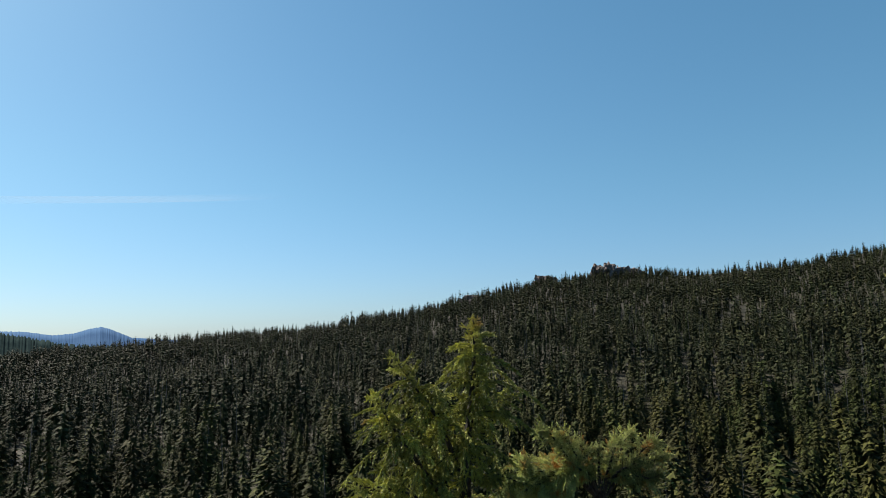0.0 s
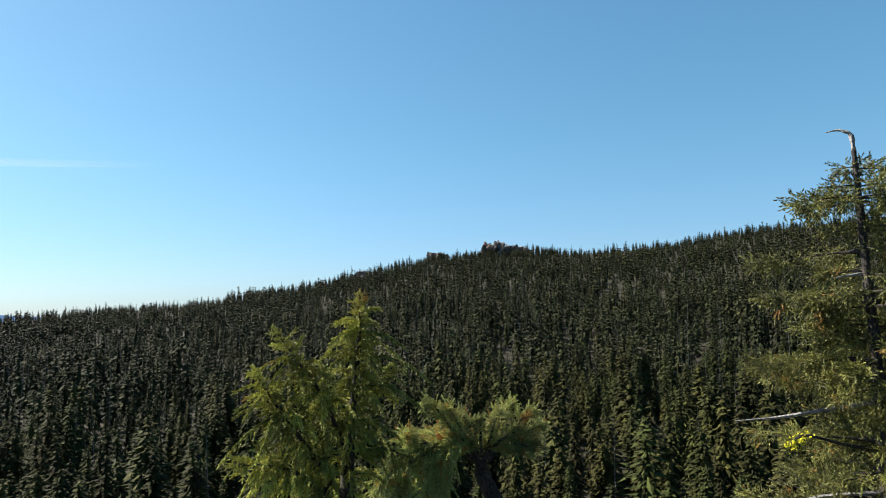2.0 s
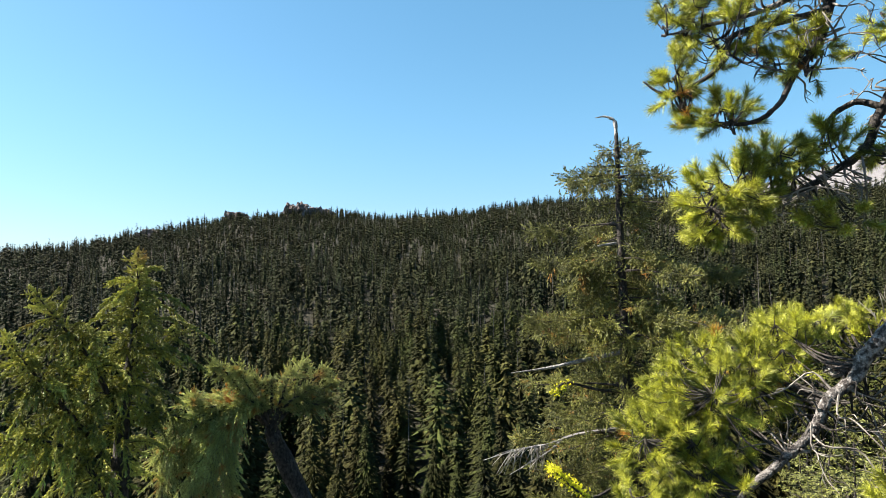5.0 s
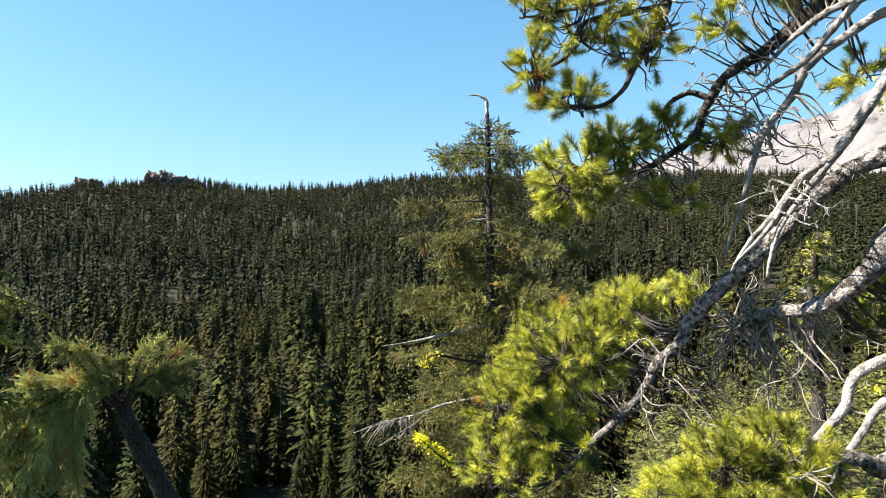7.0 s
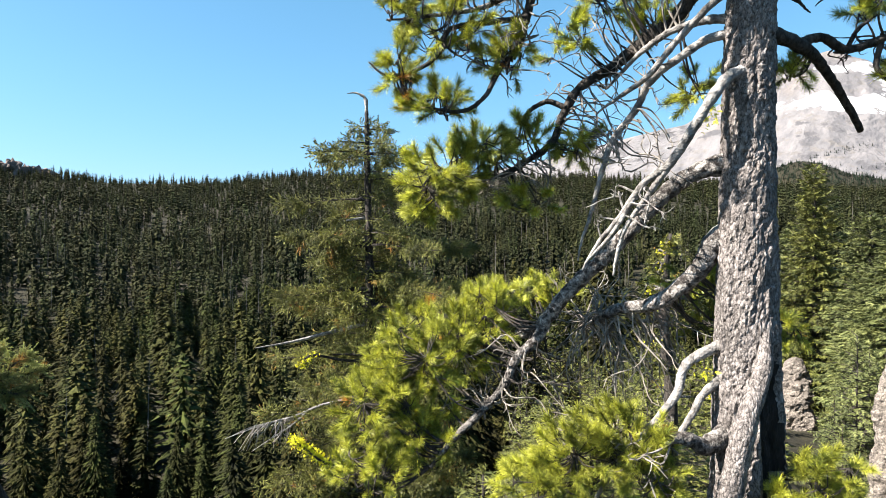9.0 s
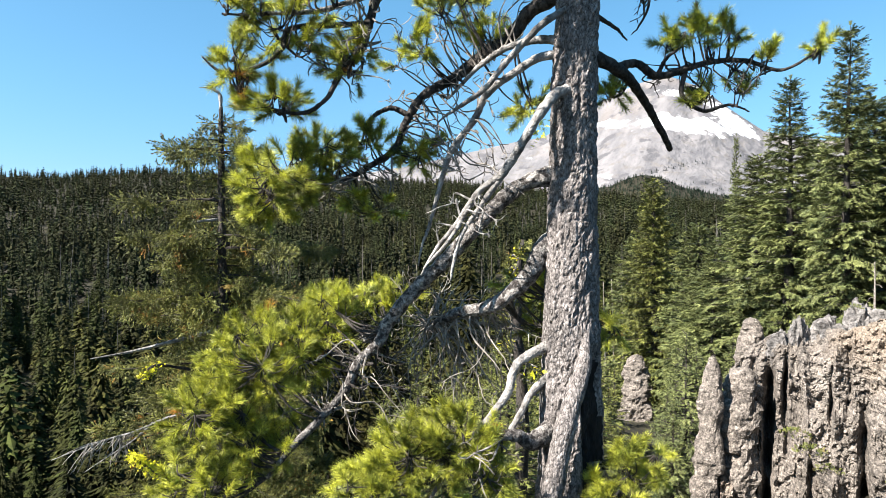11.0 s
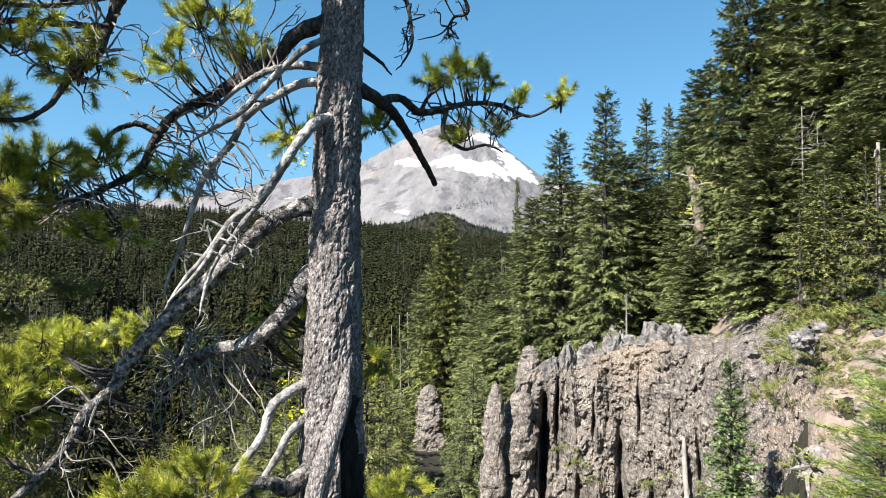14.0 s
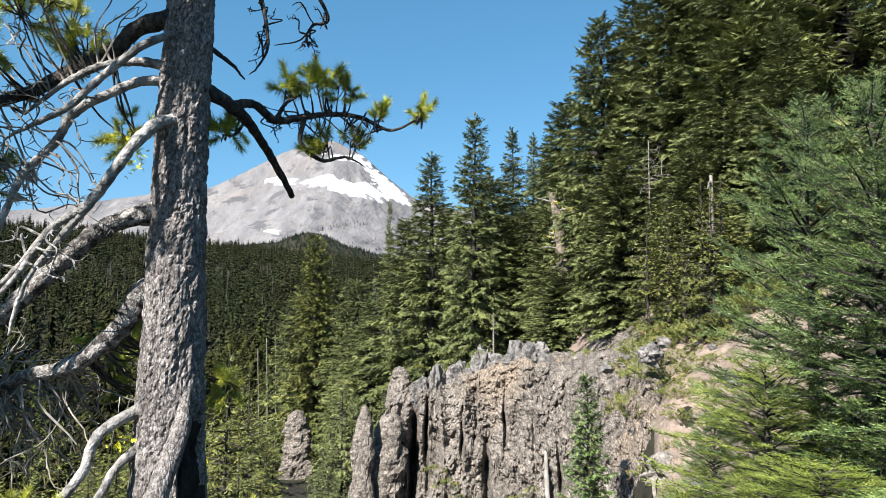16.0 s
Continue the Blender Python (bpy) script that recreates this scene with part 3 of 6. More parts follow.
def build_mountain():
    azs = np.linspace(-112, -48, 480)
    ds = np.linspace(2300, 4500, 120)
    A, D = np.meshgrid(azs, ds)
    top = np.tan(np.radians(np.interp(A, PEAK_AZ, PEAK_EL))) * 4000
    k = np.clip((D - 2300) / 1700, 0, 1)
    X, Y = -np.sin(np.radians(A)) * D, np.cos(np.radians(A)) * D
    rug = np.array([noise.fractal((x / 420, y / 420, 0.3), 1.0, 2.1, 6) for x, y in zip(X.ravel(), Y.ravel())]).reshape(X.shape)
    Zm = -40 + (top + 40) * (0.55 * k + 0.45 * k ** 2.2) - np.clip((D - 4000) / 500, 0, 1) * 350
    Zm = Zm + rug * 42 * np.clip(k * 1.3, 0, 1) * (1 - 0.75 * np.exp(-((D - 4000) / 160) ** 2))
    m, n = A.shape
    i, j = np.meshgrid(np.arange(m - 1), np.arange(n - 1), indexing="ij")
    a = (i * n + j).ravel()
    F = np.vstack([np.stack([a, a + n + 1, a + 1], 1), np.stack([a, a + n, a + n + 1], 1)])
    V = np.stack([X.ravel(), Y.ravel(), Zm.ravel()], 1)
    me = tri_mesh("mountain", V, F, M_ASH, True)
    # snow lies in hollows of the upper slopes
    el = np.degrees(np.arctan2(Zm, D))
    field = (1.45 * np.exp(-((A + 81.3) / 4.0) ** 2 - ((el - 10.25 - 0.17 * (A + 81.3)) / 0.75) ** 2) + 1.3 * np.exp(-((A + 75.0) / 1.7) ** 2 - ((el - 10.6) / 0.5) ** 2)
             + 1.0 * np.exp(-((A + 81.0) / 2.0) ** 2 - ((el - 12.9) / 0.6) ** 2) + 0.7 * np.exp(-((A + 64.5) / 1.2) ** 2 - ((el - 7.1) / 0.35) ** 2)
             + 0.75 * np.exp(-((A + 74.7) / 0.9) ** 2 - ((el - 6.2) / 0.3) ** 2) + 0.6 * np.exp(-((A + 68.0) / 1.2) ** 2 - ((el - 7.8) / 0.25) ** 2))
    line = np.interp(A, PEAK_AZ, PEAK_EL)
    field = field + 1.3 * np.exp(-((A + 84.6) / 2.2) ** 2 - ((el - line + 0.75) / 0.75) ** 2)
    snow = me.attributes.new("snow", "FLOAT", "POINT")
    snow.data.foreach_set("value", (field + 0.35 * rug).astype(np.float32).ravel())
    ob = new("mountain", me)
    tagged(ob, "bare grey volcanic peak with white snowfields", "mountain", kind="structure")
    # the last scattered trees on the ash
    rng = rng_of(64)
    s = Soup()
    for i in range(150):
        k = rng.rand()
        a, e = (-78.6 - 4.2 * k, 6.45 + 0.75 * k + rng.normal(0, 0.11)) if i < 60 else (rng.uniform(-88, -79), rng.uniform(4.6, 5.7))
        j = int(np.argmin(np.abs(azs - a)))
        r = int(np.argmin(np.abs(el[:, j] - e)))
        Vt, Ft = far_tree(rng, 16, 6, 0.1, False)
        s.add(Vt * np.array([1.5, 1.5, 1]) * rng.uniform(5, 16) + V[r * n + j], Ft)
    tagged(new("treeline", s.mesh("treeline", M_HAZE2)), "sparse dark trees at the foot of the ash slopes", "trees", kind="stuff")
    return ob


build_mountain()


# ---- crags on the ridge, far hills, thin cloud ----
def lump(rng, sub, size, rough=0.35, freq=1.2, seed=0.0):
    """A rock: an icosphere pushed in and out by noise."""
    bm = bmesh.new()
    bmesh.ops.create_icosphere(bm, subdivisions=sub, radius=1.0)
    off = Vector(rng.uniform(-50, 50, 3))
    for v in bm.verts:
        p = v.co.normalized()
        k = 1 + rough * noise.fractal(p * freq + off, 0.8, 2.2, 5) + rough * 0.5 * noise.cell(p * freq * 2.3 + off)
        v.co = Vector((p.x * k * size[0], p.y * k * size[1], p.z * k * size[2]))
    bmesh.ops.triangulate(bm, faces=bm.faces[:])
    V = np.array([v.co[:] for v in bm.verts])
    F = np.array([[v.index for v in f.verts] for f in bm.faces])
    bm.free()
    return V, F


def crag(az, d, z, size, seed):
    V, F = lump(rng_of(seed), 4, size, 0.5, 1.4)
    ob = new("crag", tri_mesh("crag", V, F, M_CRAG))
    ob.location = polar(az, z, d)
    return tagged(ob, "bare reddish brown rock crag on the wooded ridge", "crag", "ridge crags")


for az, d, z, size, seed in [(-13.7, 985, 88, (9, 9, 13), 1), (-14.6, 982, 84, (13, 11, 15), 2), (-15.7, 985, 81, (14, 11, 13), 8), (-16.9, 988, 78, (14, 11, 13), 9),
                             (-8.8, 985, 78, (9, 9, 9), 3), (-9.7, 980, 74, (11, 9, 10), 4), (-2.6, 975, 52, (14, 9, 8), 5)]:
    crag(az, d, z, size, seed)


def crest_trees():
    """Small conifers standing on and below the crags."""
    rng = rng_of(91)
    s, tints = Soup(), []
    for i in range(300):
        az = rng.choice([rng.uniform(-20.5, -12.2), rng.uniform(-12, -7.3), rng.uniform(-20, -16.0), rng.uniform(-14.5, -12.3)])
        d = rng.uniform(945, 992)
        x, y, z = on_land(az, d)
        hill = 9.0 * math.exp(-((az + 18.0) / 1.6) ** 2) + 4.0 * math.exp(-((az + 9.2) / 1.0) ** 2)
        V, F = far_tree(rng, 24, 10, 0.09, False)
        hh = rng.uniform(6, 13)
        s.add(V * hh + np.array([x, y, z + hill * (d - 930) / 60 - 1.0]), F)
        tints.append(np.repeat([[0.5, rng.rand() * 0.6, 0]], len(V), 0))
    for az, d, top, wide in [(-13.9, 976, 96, 6), (-14.8, 972, 92, 9), (-15.9, 975, 90, 9), (-17.0, 978, 88, 9), (-8.8, 974, 82, 8), (-9.7, 970, 79, 9)]:
        for i in range(16):
            x, y, _ = polar(az, 0, d)
            off = rng.normal(0, 1, 2) * wide * 0.7
            V, F = far_tree(rng, 24, 10, 0.09, False)
            s.add(V * rng.uniform(5, 11) + np.array([x + off[0], y + off[1] * 0.6, top - abs(off[0]) * 0.5 - 6.0 + rng.uniform(-4, 2)]), F)
            tints.append(np.repeat([[0.5, rng.rand() * 0.6, 0]], len(V), 0))
    me = s.mesh("crest_woods", M_FOREST)
    at = me.attributes.new("tint", "FLOAT_VECTOR", "POINT")
    at.data.foreach_set("vector", np.concatenate(tints).astype(np.float32).ravel())
    return tagged(new("crest_woods", me), "small dark conifers round the ridge crags", "forest", kind="stuff")


crest_trees()

def far_hill(name, label, mat, d, profile, base, bumpy, seed):
    """A ridge line: profile of (azimuth, elevation) with a real slope towards the viewer."""
    azs = np.linspace(profile[0][0], profile[-1][0], 640)
    pa, pe = np.array(profile).T
    rng = rng_of(seed)
    el = np.interp(azs, pa[np.argsort(pa)], pe[np.argsort(pa)])
    V, m = [], 8
    for i, (a, e) in enumerate(zip(azs, el)):
        top = d * math.tan(radians(e)) + bumpy * rng.uniform(-1, 1)
        for j in range(m):
            k = j / (m - 1)
            V.append(polar(a, base + (top - base) * k ** 1.1, d - (1 - k) * d * 0.22))
        V.append(polar(a, base, d * 1.05))
    m += 1
    n = len(azs)
    F = []
    for i in range(n - 1):
        for j in range(m - 1):
            q = i * m + j
            F += [[q, q + m, q + m + 1], [q, q + m + 1, q + 1]]
    ob = new(name, tri_mesh(name, np.array(V), np.array(F), mat, True))
    return tagged(ob, label, "hill", kind="structure")


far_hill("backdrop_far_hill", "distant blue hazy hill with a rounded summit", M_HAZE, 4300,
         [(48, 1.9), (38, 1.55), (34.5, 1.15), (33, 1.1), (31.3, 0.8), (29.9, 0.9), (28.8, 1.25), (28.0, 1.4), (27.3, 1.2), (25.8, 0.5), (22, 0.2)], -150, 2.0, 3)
far_hill("backdrop_wooded_ridge", "hazy blue-green wooded ridge beyond the valley", M_HAZE3, 2600,
         [(60, 2.0), (45, 1.6), (37, 1.2), (34.5, 1.0), (33.1, 0.7), (31.5, 0.35), (29.8, 0.0), (24, -0.3)], -120, 6.0, 4)
far_hill("backdrop_second_ridge", "wooded blue-green ridge below the snow mountain", M_GROUND, 1900,
         [(-66, 4.0), (-72, 4.9), (-75.2, 5.3), (-76.5, 5.9), (-77.8, 6.25), (-79.2, 6.0), (-81.1, 5.1), (-84, 4.4), (-90, 3.5)], -40, 1.0, 5)


def second_ridge_woods():
    """Conifers standing close together on the second ridge."""
    rng = rng_of(65)
    pa = np.array([-90, -84, -81.1, -79.2, -77.8, -76.5, -75.2, -72, -66])
    pe = np.array([3.5, 4.4, 5.1, 6.0, 6.25, 5.9, 5.3, 4.9, 4.0])
    s = Soup()
    kinds = [far_tree(rng, 16, 6, 0.1, False) for _ in range(6)]
    for i in range(4200):
        a, k = rng.uniform(-89, -67), 1 - 0.75 * rng.rand() ** 1.5
        top = 1900 * math.tan(radians(np.interp(a, pa, pe)))
        Vt, Ft = kinds[i % 6]
        s.add(Vt * np.array([1.25, 1.25, 1]) * rng.uniform(9, 17) + np.array(polar(a, -40 + (top + 40) * k ** 1.1 - 5, 1900 - (1 - k) * 418)), Ft)
    return tagged(new("second_ridge_woods", s.mesh("second_ridge_woods", M_HAZE2)), "dense conifers on the second ridge, coloured blue-green for haze", "forest", kind="stuff")


second_ridge_woods()


def wisp():
    m = bpy.data.materials.new("thin_cloud")
    m.use_nodes = True
    n, l = m.node_tree.nodes, m.node_tree.links
    b = n["Principled BSDF"]
    b.inputs["Base Color"].default_value = (0.5, 0.5, 0.5, 1)
    # faint emission stands in for sunlight scattered through the wisp
    b.inputs["Emission Color"].default_value = (0.8, 0.92, 1.0, 1)
    b.inputs["Emission Strength"].default_value = 0.27
    b.inputs["Roughness"].default_value = 1.0
    tc = n.new("ShaderNodeTexCoord")
    nz = n.new("ShaderNodeTexNoise")
    mp = n.new("ShaderNodeMapping")
    mp.inputs["Scale"].default_value = (0.004, 0.004, 0.03)
    nz.inputs["Detail"].default_value = 6
    l.new(tc.outputs["Object"], mp.inputs["Vector"])
    l.new(mp.outputs[0], nz.inputs["Vector"])
    gr = n.new("ShaderNodeUVMap")
    sep = n.new("ShaderNodeSeparateXYZ")
    l.new(tc.outputs["Generated"], sep.inputs[0])
    # fades out towards both long edges and the ends
    def bump_of(sock, lo, hi):
        a = n.new("ShaderNodeMapRange")
        a.interpolation_type = "SMOOTHSTEP"
        a.inputs["From Min"].default_value, a.inputs["From Max"].default_value = lo, hi
        l.new(sock, a.inputs["Value"])
        return a.outputs[0]
    z0, z1 = bump_of(sep.outputs[2], 0.0, 0.5), bump_of(sep.outputs[2], 1.0, 0.5)
    x0, x1 = bump_of(sep.outputs[0], 0.0, 0.25), bump_of(sep.outputs[0], 1.0, 0.6)
    cur = nz.outputs["Fac"]
    for s in (z0, z1, x0, x1):
        mu = n.new("ShaderNodeMath")
        mu.operation = "MULTIPLY"
        l.new(cur, mu.inputs[0])
        l.new(s, mu.inputs[1])
        cur = mu.outputs[0]
    mu = n.new("ShaderNodeMath")
    mu.operation = "MULTIPLY"
    mu.inputs[1].default_value = 0.45
    l.new(cur, mu.inputs[0])
    l.new(mu.outputs[0], b.inputs["Alpha"])
    n.remove(gr)
    V, F = [], []
    azs = np.linspace(40, 12, 30)
    for i, a in enumerate(azs):
        c = 10.2 + 2.5 * (i / 29) ** 0.8
        for e in (-0.32, 0.0, 0.32):
            V.append(polar(a, 4600 * math.tan(radians(c + e)), 4600 + 60 * e))
    for i in range(29):
        for j in range(2):
            q = i * 3 + j
            F += [[q, q + 3, q + 4], [q, q + 4, q + 1]]
    ob = new("backdrop_cloud", tri_mesh("backdrop_cloud", np.array(V), np.array(F), m, True))
    ob.visible_shadow = False
    return tagged(ob, "thin faint white wisp of high cloud", "cloud", kind="structure")


wisp()


# ---- dead grey trees standing in the far woods ----
def dead_woods():
    rng = rng_of(77)
    s = Soup()
    for i in range(340):
        d, az = math.sqrt(rng.uniform(130 ** 2, 560 ** 2)), rng.uniform(-90, 40)
        x, y, z = on_land(az, d)
        h = rng.uniform(15, 26)
        lean = rng.normal(0, 0.03, 2)
        top = np.array([x + lean[0] * h, y + lean[1] * h, z + h])
        s.add(*tube([(x, y, z - 0.5), (x + lean[0] * h * 0.5, y + lean[1] * h * 0.5, z + h * 0.5), top], [0.17, 0.12, 0.03], 4))
        for k in range(8):
            f = rng.uniform(0.35, 0.97)
            p = np.array([x, y, z]) * (1 - f) + top * f
            a, ln = rng.uniform(0, 6.28), rng.uniform(0.5, 2.2) * (1.2 - f)
            s.add(*tube([p, p + np.array([math.cos(a) * ln, math.sin(a) * ln, -0.25 * ln])], [0.06, 0.02], 3))
    return tagged(new("dead_woods", s.mesh("dead_woods", M_FARSNAG)), "grey bare dead trunks among the dark conifers", "dead trees", kind="stuff")


dead_woods()


# ---- conifers ----
def conifer_parts(rng, h, rmax, cb, whorl, per, spray, size, droop=0.5, top_up=32, low_up=-8, ragged=0.25, shape=0.8, trunk_r=None, fill=0.42, splay=(25, 65), rise=(-0.75, 0.2), roll=0.35):
    """Trunk, limbs and needles of a conifer whose foot is the origin."""
    trunk_r = trunk_r or h * 0.014
    n = 14
    wob = np.cumsum(rng.normal(0, 0.012, (n, 2)), 0) * h * 0.12
    line = np.stack([wob[:, 0], wob[:, 1], np.linspace(-0.3, h, n)], 1)
    trunk, limbs, leaf = Soup(), Soup(), Soup()
    trunk.add(*tube(line, [trunk_r * 1.25, trunk_r, trunk_r * 0.7, trunk_r * 0.35, 0.012], 9, 0.12, rng))
    pos, fwd, up, sc = [], [], [], []
    z, turn = cb * h, 0.0
    while z < h * 0.985:
        u = (z - cb * h) / (h - cb * h)
        k = per if u < 0.8 else max(3, per - 2)
        for b in range(k):
            turn += 2.39996
            if rng.rand() < ragged * 0.4:
                continue
            zz = z + rng.uniform(-0.5, 0.5) * whorl
            o = np.array([np.interp(zz, line[:, 2], line[:, 0]), np.interp(zz, line[:, 2], line[:, 1]), zz])
            L = (rmax * (1 - u) ** shape + 0.06 * rmax) * rng.uniform(1 - ragged * 1.3, 1 + ragged * 0.7)
            if u < 0.15:
                L *= rng.uniform(0.5, 1.0)
            a = turn + rng.uniform(-0.3, 0.3)
            e0 = radians(low_up + (top_up - low_up) * u + rng.uniform(-9, 9))
            d = np.array([math.cos(a), math.sin(a), 0])
            side = np.array([-math.sin(a), math.cos(a), 0])
            bend = rng.normal(0, 0.12)
            ss = np.linspace(0, 1, 6)
            curve = o + d * (ss * L)[:, None] + side * (bend * L * ss ** 2)[:, None]
            curve[:, 2] += math.tan(e0) * ss * L - droop * L * ss ** 1.6 * (1 - 0.55 * ss) * (1 - 0.6 * u)
            limbs.add(*tube(curve, [0.018 * L + 0.008, 0.006], 3))
            m = max(2, int(L / (size * fill)))
            for q in range(m):
                s0 = 0.22 + 0.78 * (q + rng.rand() * 0.6) / m
                p = np.array([np.interp(s0, ss, curve[:, c]) for c in range(3)])
                t = unit(curve[-1] - curve[0])
                for sg in (-1, 1):
                    yaw = sg * radians(rng.uniform(*splay)) * (1.1 - 0.6 * s0)
                    f = unit(t * math.cos(yaw) + side * math.sin(yaw) + np.array([0, 0, rng.uniform(*rise) - droop * 0.3]))
                    pos.append(p + rng.normal(0, size * 0.06, 3))
                    fwd.append(f)
                    up.append(np.array([0, 0, 1]) + side * rng.normal(0, roll) + d * rng.normal(0, 0.7 * roll))
                    sc.append(size * rng.uniform(0.65, 1.2) * (1.0 - 0.35 * u))
            pos.append(curve[-2]); fwd.append(unit(curve[-1] - curve[-3])); up.append(np.array([0.0, 0, 1])); sc.append(size * 0.9)
        z += whorl * rng.uniform(0.75, 1.25) * (1 - 0.35 * u)
    for b in range(5):
        a = b * 1.257
        pos.append(line[-1] - np.array([0, 0, 0.25 * size])); fwd.append(np.array([math.cos(a) * 0.35, math.sin(a) * 0.35, 1.0]))
        up.append(np.array([math.cos(a), math.sin(a), -0.3])); sc.append(size * 0.55)
    leaf.add(*scatter(*spray, pos, fwd, up, sc))
    return trunk, limbs, leaf


def conifer(name, label, at, h, rmax, seed, spray, size, mat, bark=None, cb=0.08, whorl=0.6, per=6, group="", turn=0.0, **kw):
    trunk, limbs, leaf = conifer_parts(rng_of(seed), h, rmax, cb, whorl, per, spray, size, **kw)
    ob = thing(name, label, "tree", group, at=at)
    ob.rotation_euler = (0, 0, turn)
    part("trunk", trunk.mesh("trunk", bark or M_DARKBARK, True), ob)
    part("branching", limbs.mesh("branching", bark or M_DARKBARK), ob)
    part("crown", leaf.mesh("crown", mat), ob)
    return ob


def resized(ob, at, turn, k):
    """A copy of a tree, turned and scaled."""
    c = copy_thing(ob, Matrix.LocRotScale(Vector(at), Euler((0, 0, turn)), None))
    c.scale = (k[0], k[0], k[1])
    return c


SPRAY = feather(rng_of(5), 19, 0.07)
FINE = feather(rng_of(4), 7, 0.14)
SPRAY2 = spray_mid(rng_of(6), 5, 0.10)
FIR_LABEL = "tall dark green fir with tiered drooping branches"
fir_a = conifer("fir_tree", FIR_LABEL, on_land(-92.9, 46), 19.3, 2.9, 21, SPRAY, 0.62, M_FIR, whorl=0.46, per=10, fill=0.33, splay=(25, 70), rise=(-0.9, 0.4), roll=1.0, droop=0.48, group="firs above the cliff", ragged=0.35)
fir_b = conifer("fir_tree", FIR_LABEL, on_land(-96.3, 57), 18.5, 2.5, 22, SPRAY, 0.58, M_FIR, whorl=0.46, per=10, fill=0.33, splay=(25, 70), rise=(-0.9, 0.4), roll=1.0, droop=0.48, group="firs above the cliff", ragged=0.4)
fir_c = conifer("fir_tree", "broad tall fir with dense dark green boughs", on_land(-104.4, 42), 19.0, 3.6, 23, SPRAY, 0.66, M_FIR, whorl=0.48, per=11, fill=0.33, splay=(25, 70), rise=(-0.9, 0.4), roll=1.0, droop=0.48,
                group="firs above the cliff", ragged=0.3, shape=0.6)
G = 0.0
# azimuth, distance, height of the top, width factor, model
for az, d, top, wide, model in [(-85.3, 88, 14.3, 0.55, fir_b), (-89.3, 52, 12.3, 1.0, fir_a), (-91.0, 60, 8.5, 1.1, fir_c),
                                (-98.2, 62, 16.6, 0.7, fir_b), (-99.8, 60, 16.0, 0.9, fir_a), (-101.5, 52, 16.5, 1.15, fir_c), (-87.2, 57, 7.5, 1.1, fir_c),
                                (-94.6, 53, 10.5, 1.2, fir_c), (-107.3, 43, 20.6, 1.0, fir_a), (-110.5, 41, 22.0, 1.1, fir_c), (-113.5, 43, 24.0, 1.1, fir_c),
                                (-116.5, 38, 22.0, 1.2, fir_c), (-120.0, 40, 24.5, 1.1, fir_c), (-123.5, 36, 23.0, 1.2, fir_c), (-127.5, 40, 24.0, 1.1, fir_a),
                                (-102.8, 47, 9.5, 1.0, fir_c), (-106.0, 37, 8.5, 1.0, fir_c), (-109.0, 36, 6.5, 1.0, fir_b), (-82.5, 70, 2.5, 1.0, fir_c),
                                (-83.9, 60, 0.5, 1.1, fir_a), (-82.9, 64, -2.0, 1.1, fir_c), (-77.6, 90, 1.5, 1.2, fir_c), (-111.5, 33, 7.5, 0.9, fir_c),
                                (-97.5, 48, 7.0, 1.2, fir_c), (-131, 34, 20.0, 1.2, fir_c), (-118.5, 30, 12.0, 1.0, fir_a), (-114.5, 34, 13.0, 1.0, fir_b), (-108.6, 38.5, 6.2, 0.8, fir_c), (-113.6, 34.5, 7.3, 0.8, fir_c), (-111.0, 38, 6.6, 0.8, fir_a), (-103.9, 44, 6.0, 0.9, fir_c), (-100.4, 40.5, 2.3, 0.9, fir_c), (-101.9, 41.0, 1.8, 0.9, fir_c)]:
    G += 1.7
    p = on_land(az, d, -0.3)
    hh = {fir_a: 19.3, fir_b: 18.5, fir_c: 19.0}[model]
    k = (top - p[2]) / hh
    wide *= 1.22 if wide > 0.75 else 1.0
    resized(model, p, G, (wide * (0.35 + 0.65 * k) if k < 1.2 else wide * 1.05, k))

p = on_land(-79.0, 78, -0.3)
conifer("fir_tree", "broad olive-green fir with full sunlit boughs", p, 7.9 - p[2], 4.3, 24, SPRAY, 0.9, M_SLOPEFIR, whorl=0.62, per=12, fill=0.33, splay=(25, 70), rise=(-0.9, 0.4), roll=1.0, droop=0.45, group="firs above the cliff", ragged=0.35, shape=0.65)

# small firs and bushes on the slope below the viewpoint
low_a = conifer("small_fir", "small bushy green fir on the steep slope", on_land(-70, 22), 5.0, 1.25, 31, FINE, 0.34, M_SLOPEFIR, whorl=0.36, per=6, fill=0.55, group="small firs on the slope", cb=0.02)
low_b = conifer("small_fir", "small bushy green fir on the steep slope", on_land(-62, 20), 6.0, 1.6, 32, FINE, 0.4, M_SLOPEFIR, whorl=0.4, per=6, fill=0.55, group="small firs on the slope", cb=0.02, ragged=0.4)
low_c = conifer("small_fir", "dense blue-green young fir beside the rock pinnacles", on_land(-80.9, 33), 5.0, 1.5, 34, FINE, 0.36, M_FIR, whorl=0.28, per=8, fill=0.45, roll=0.8, group="small firs on the slope", cb=0.02)
R = rng_of(99)
for i in range(40):
    az, d = R.uniform(-82, -50), R.uniform(13, 48)
    if (-86 < az < -80 and d < 40) or (-79.4 < az < -76 and d > 16):
        continue
    resized((low_a, low_b)[i % 2], on_land(az, d, -0.2), R.uniform(0, 6), (R.uniform(0.7, 1.3), R.uniform(0.5, 1.15)))
for i in range(44):
    resized(low_b, on_land(R.uniform(-76, -43), R.uniform(22, 62), -0.2), R.uniform(0, 6), (R.uniform(0.9, 1.5), R.uniform(0.7, 1.5)))
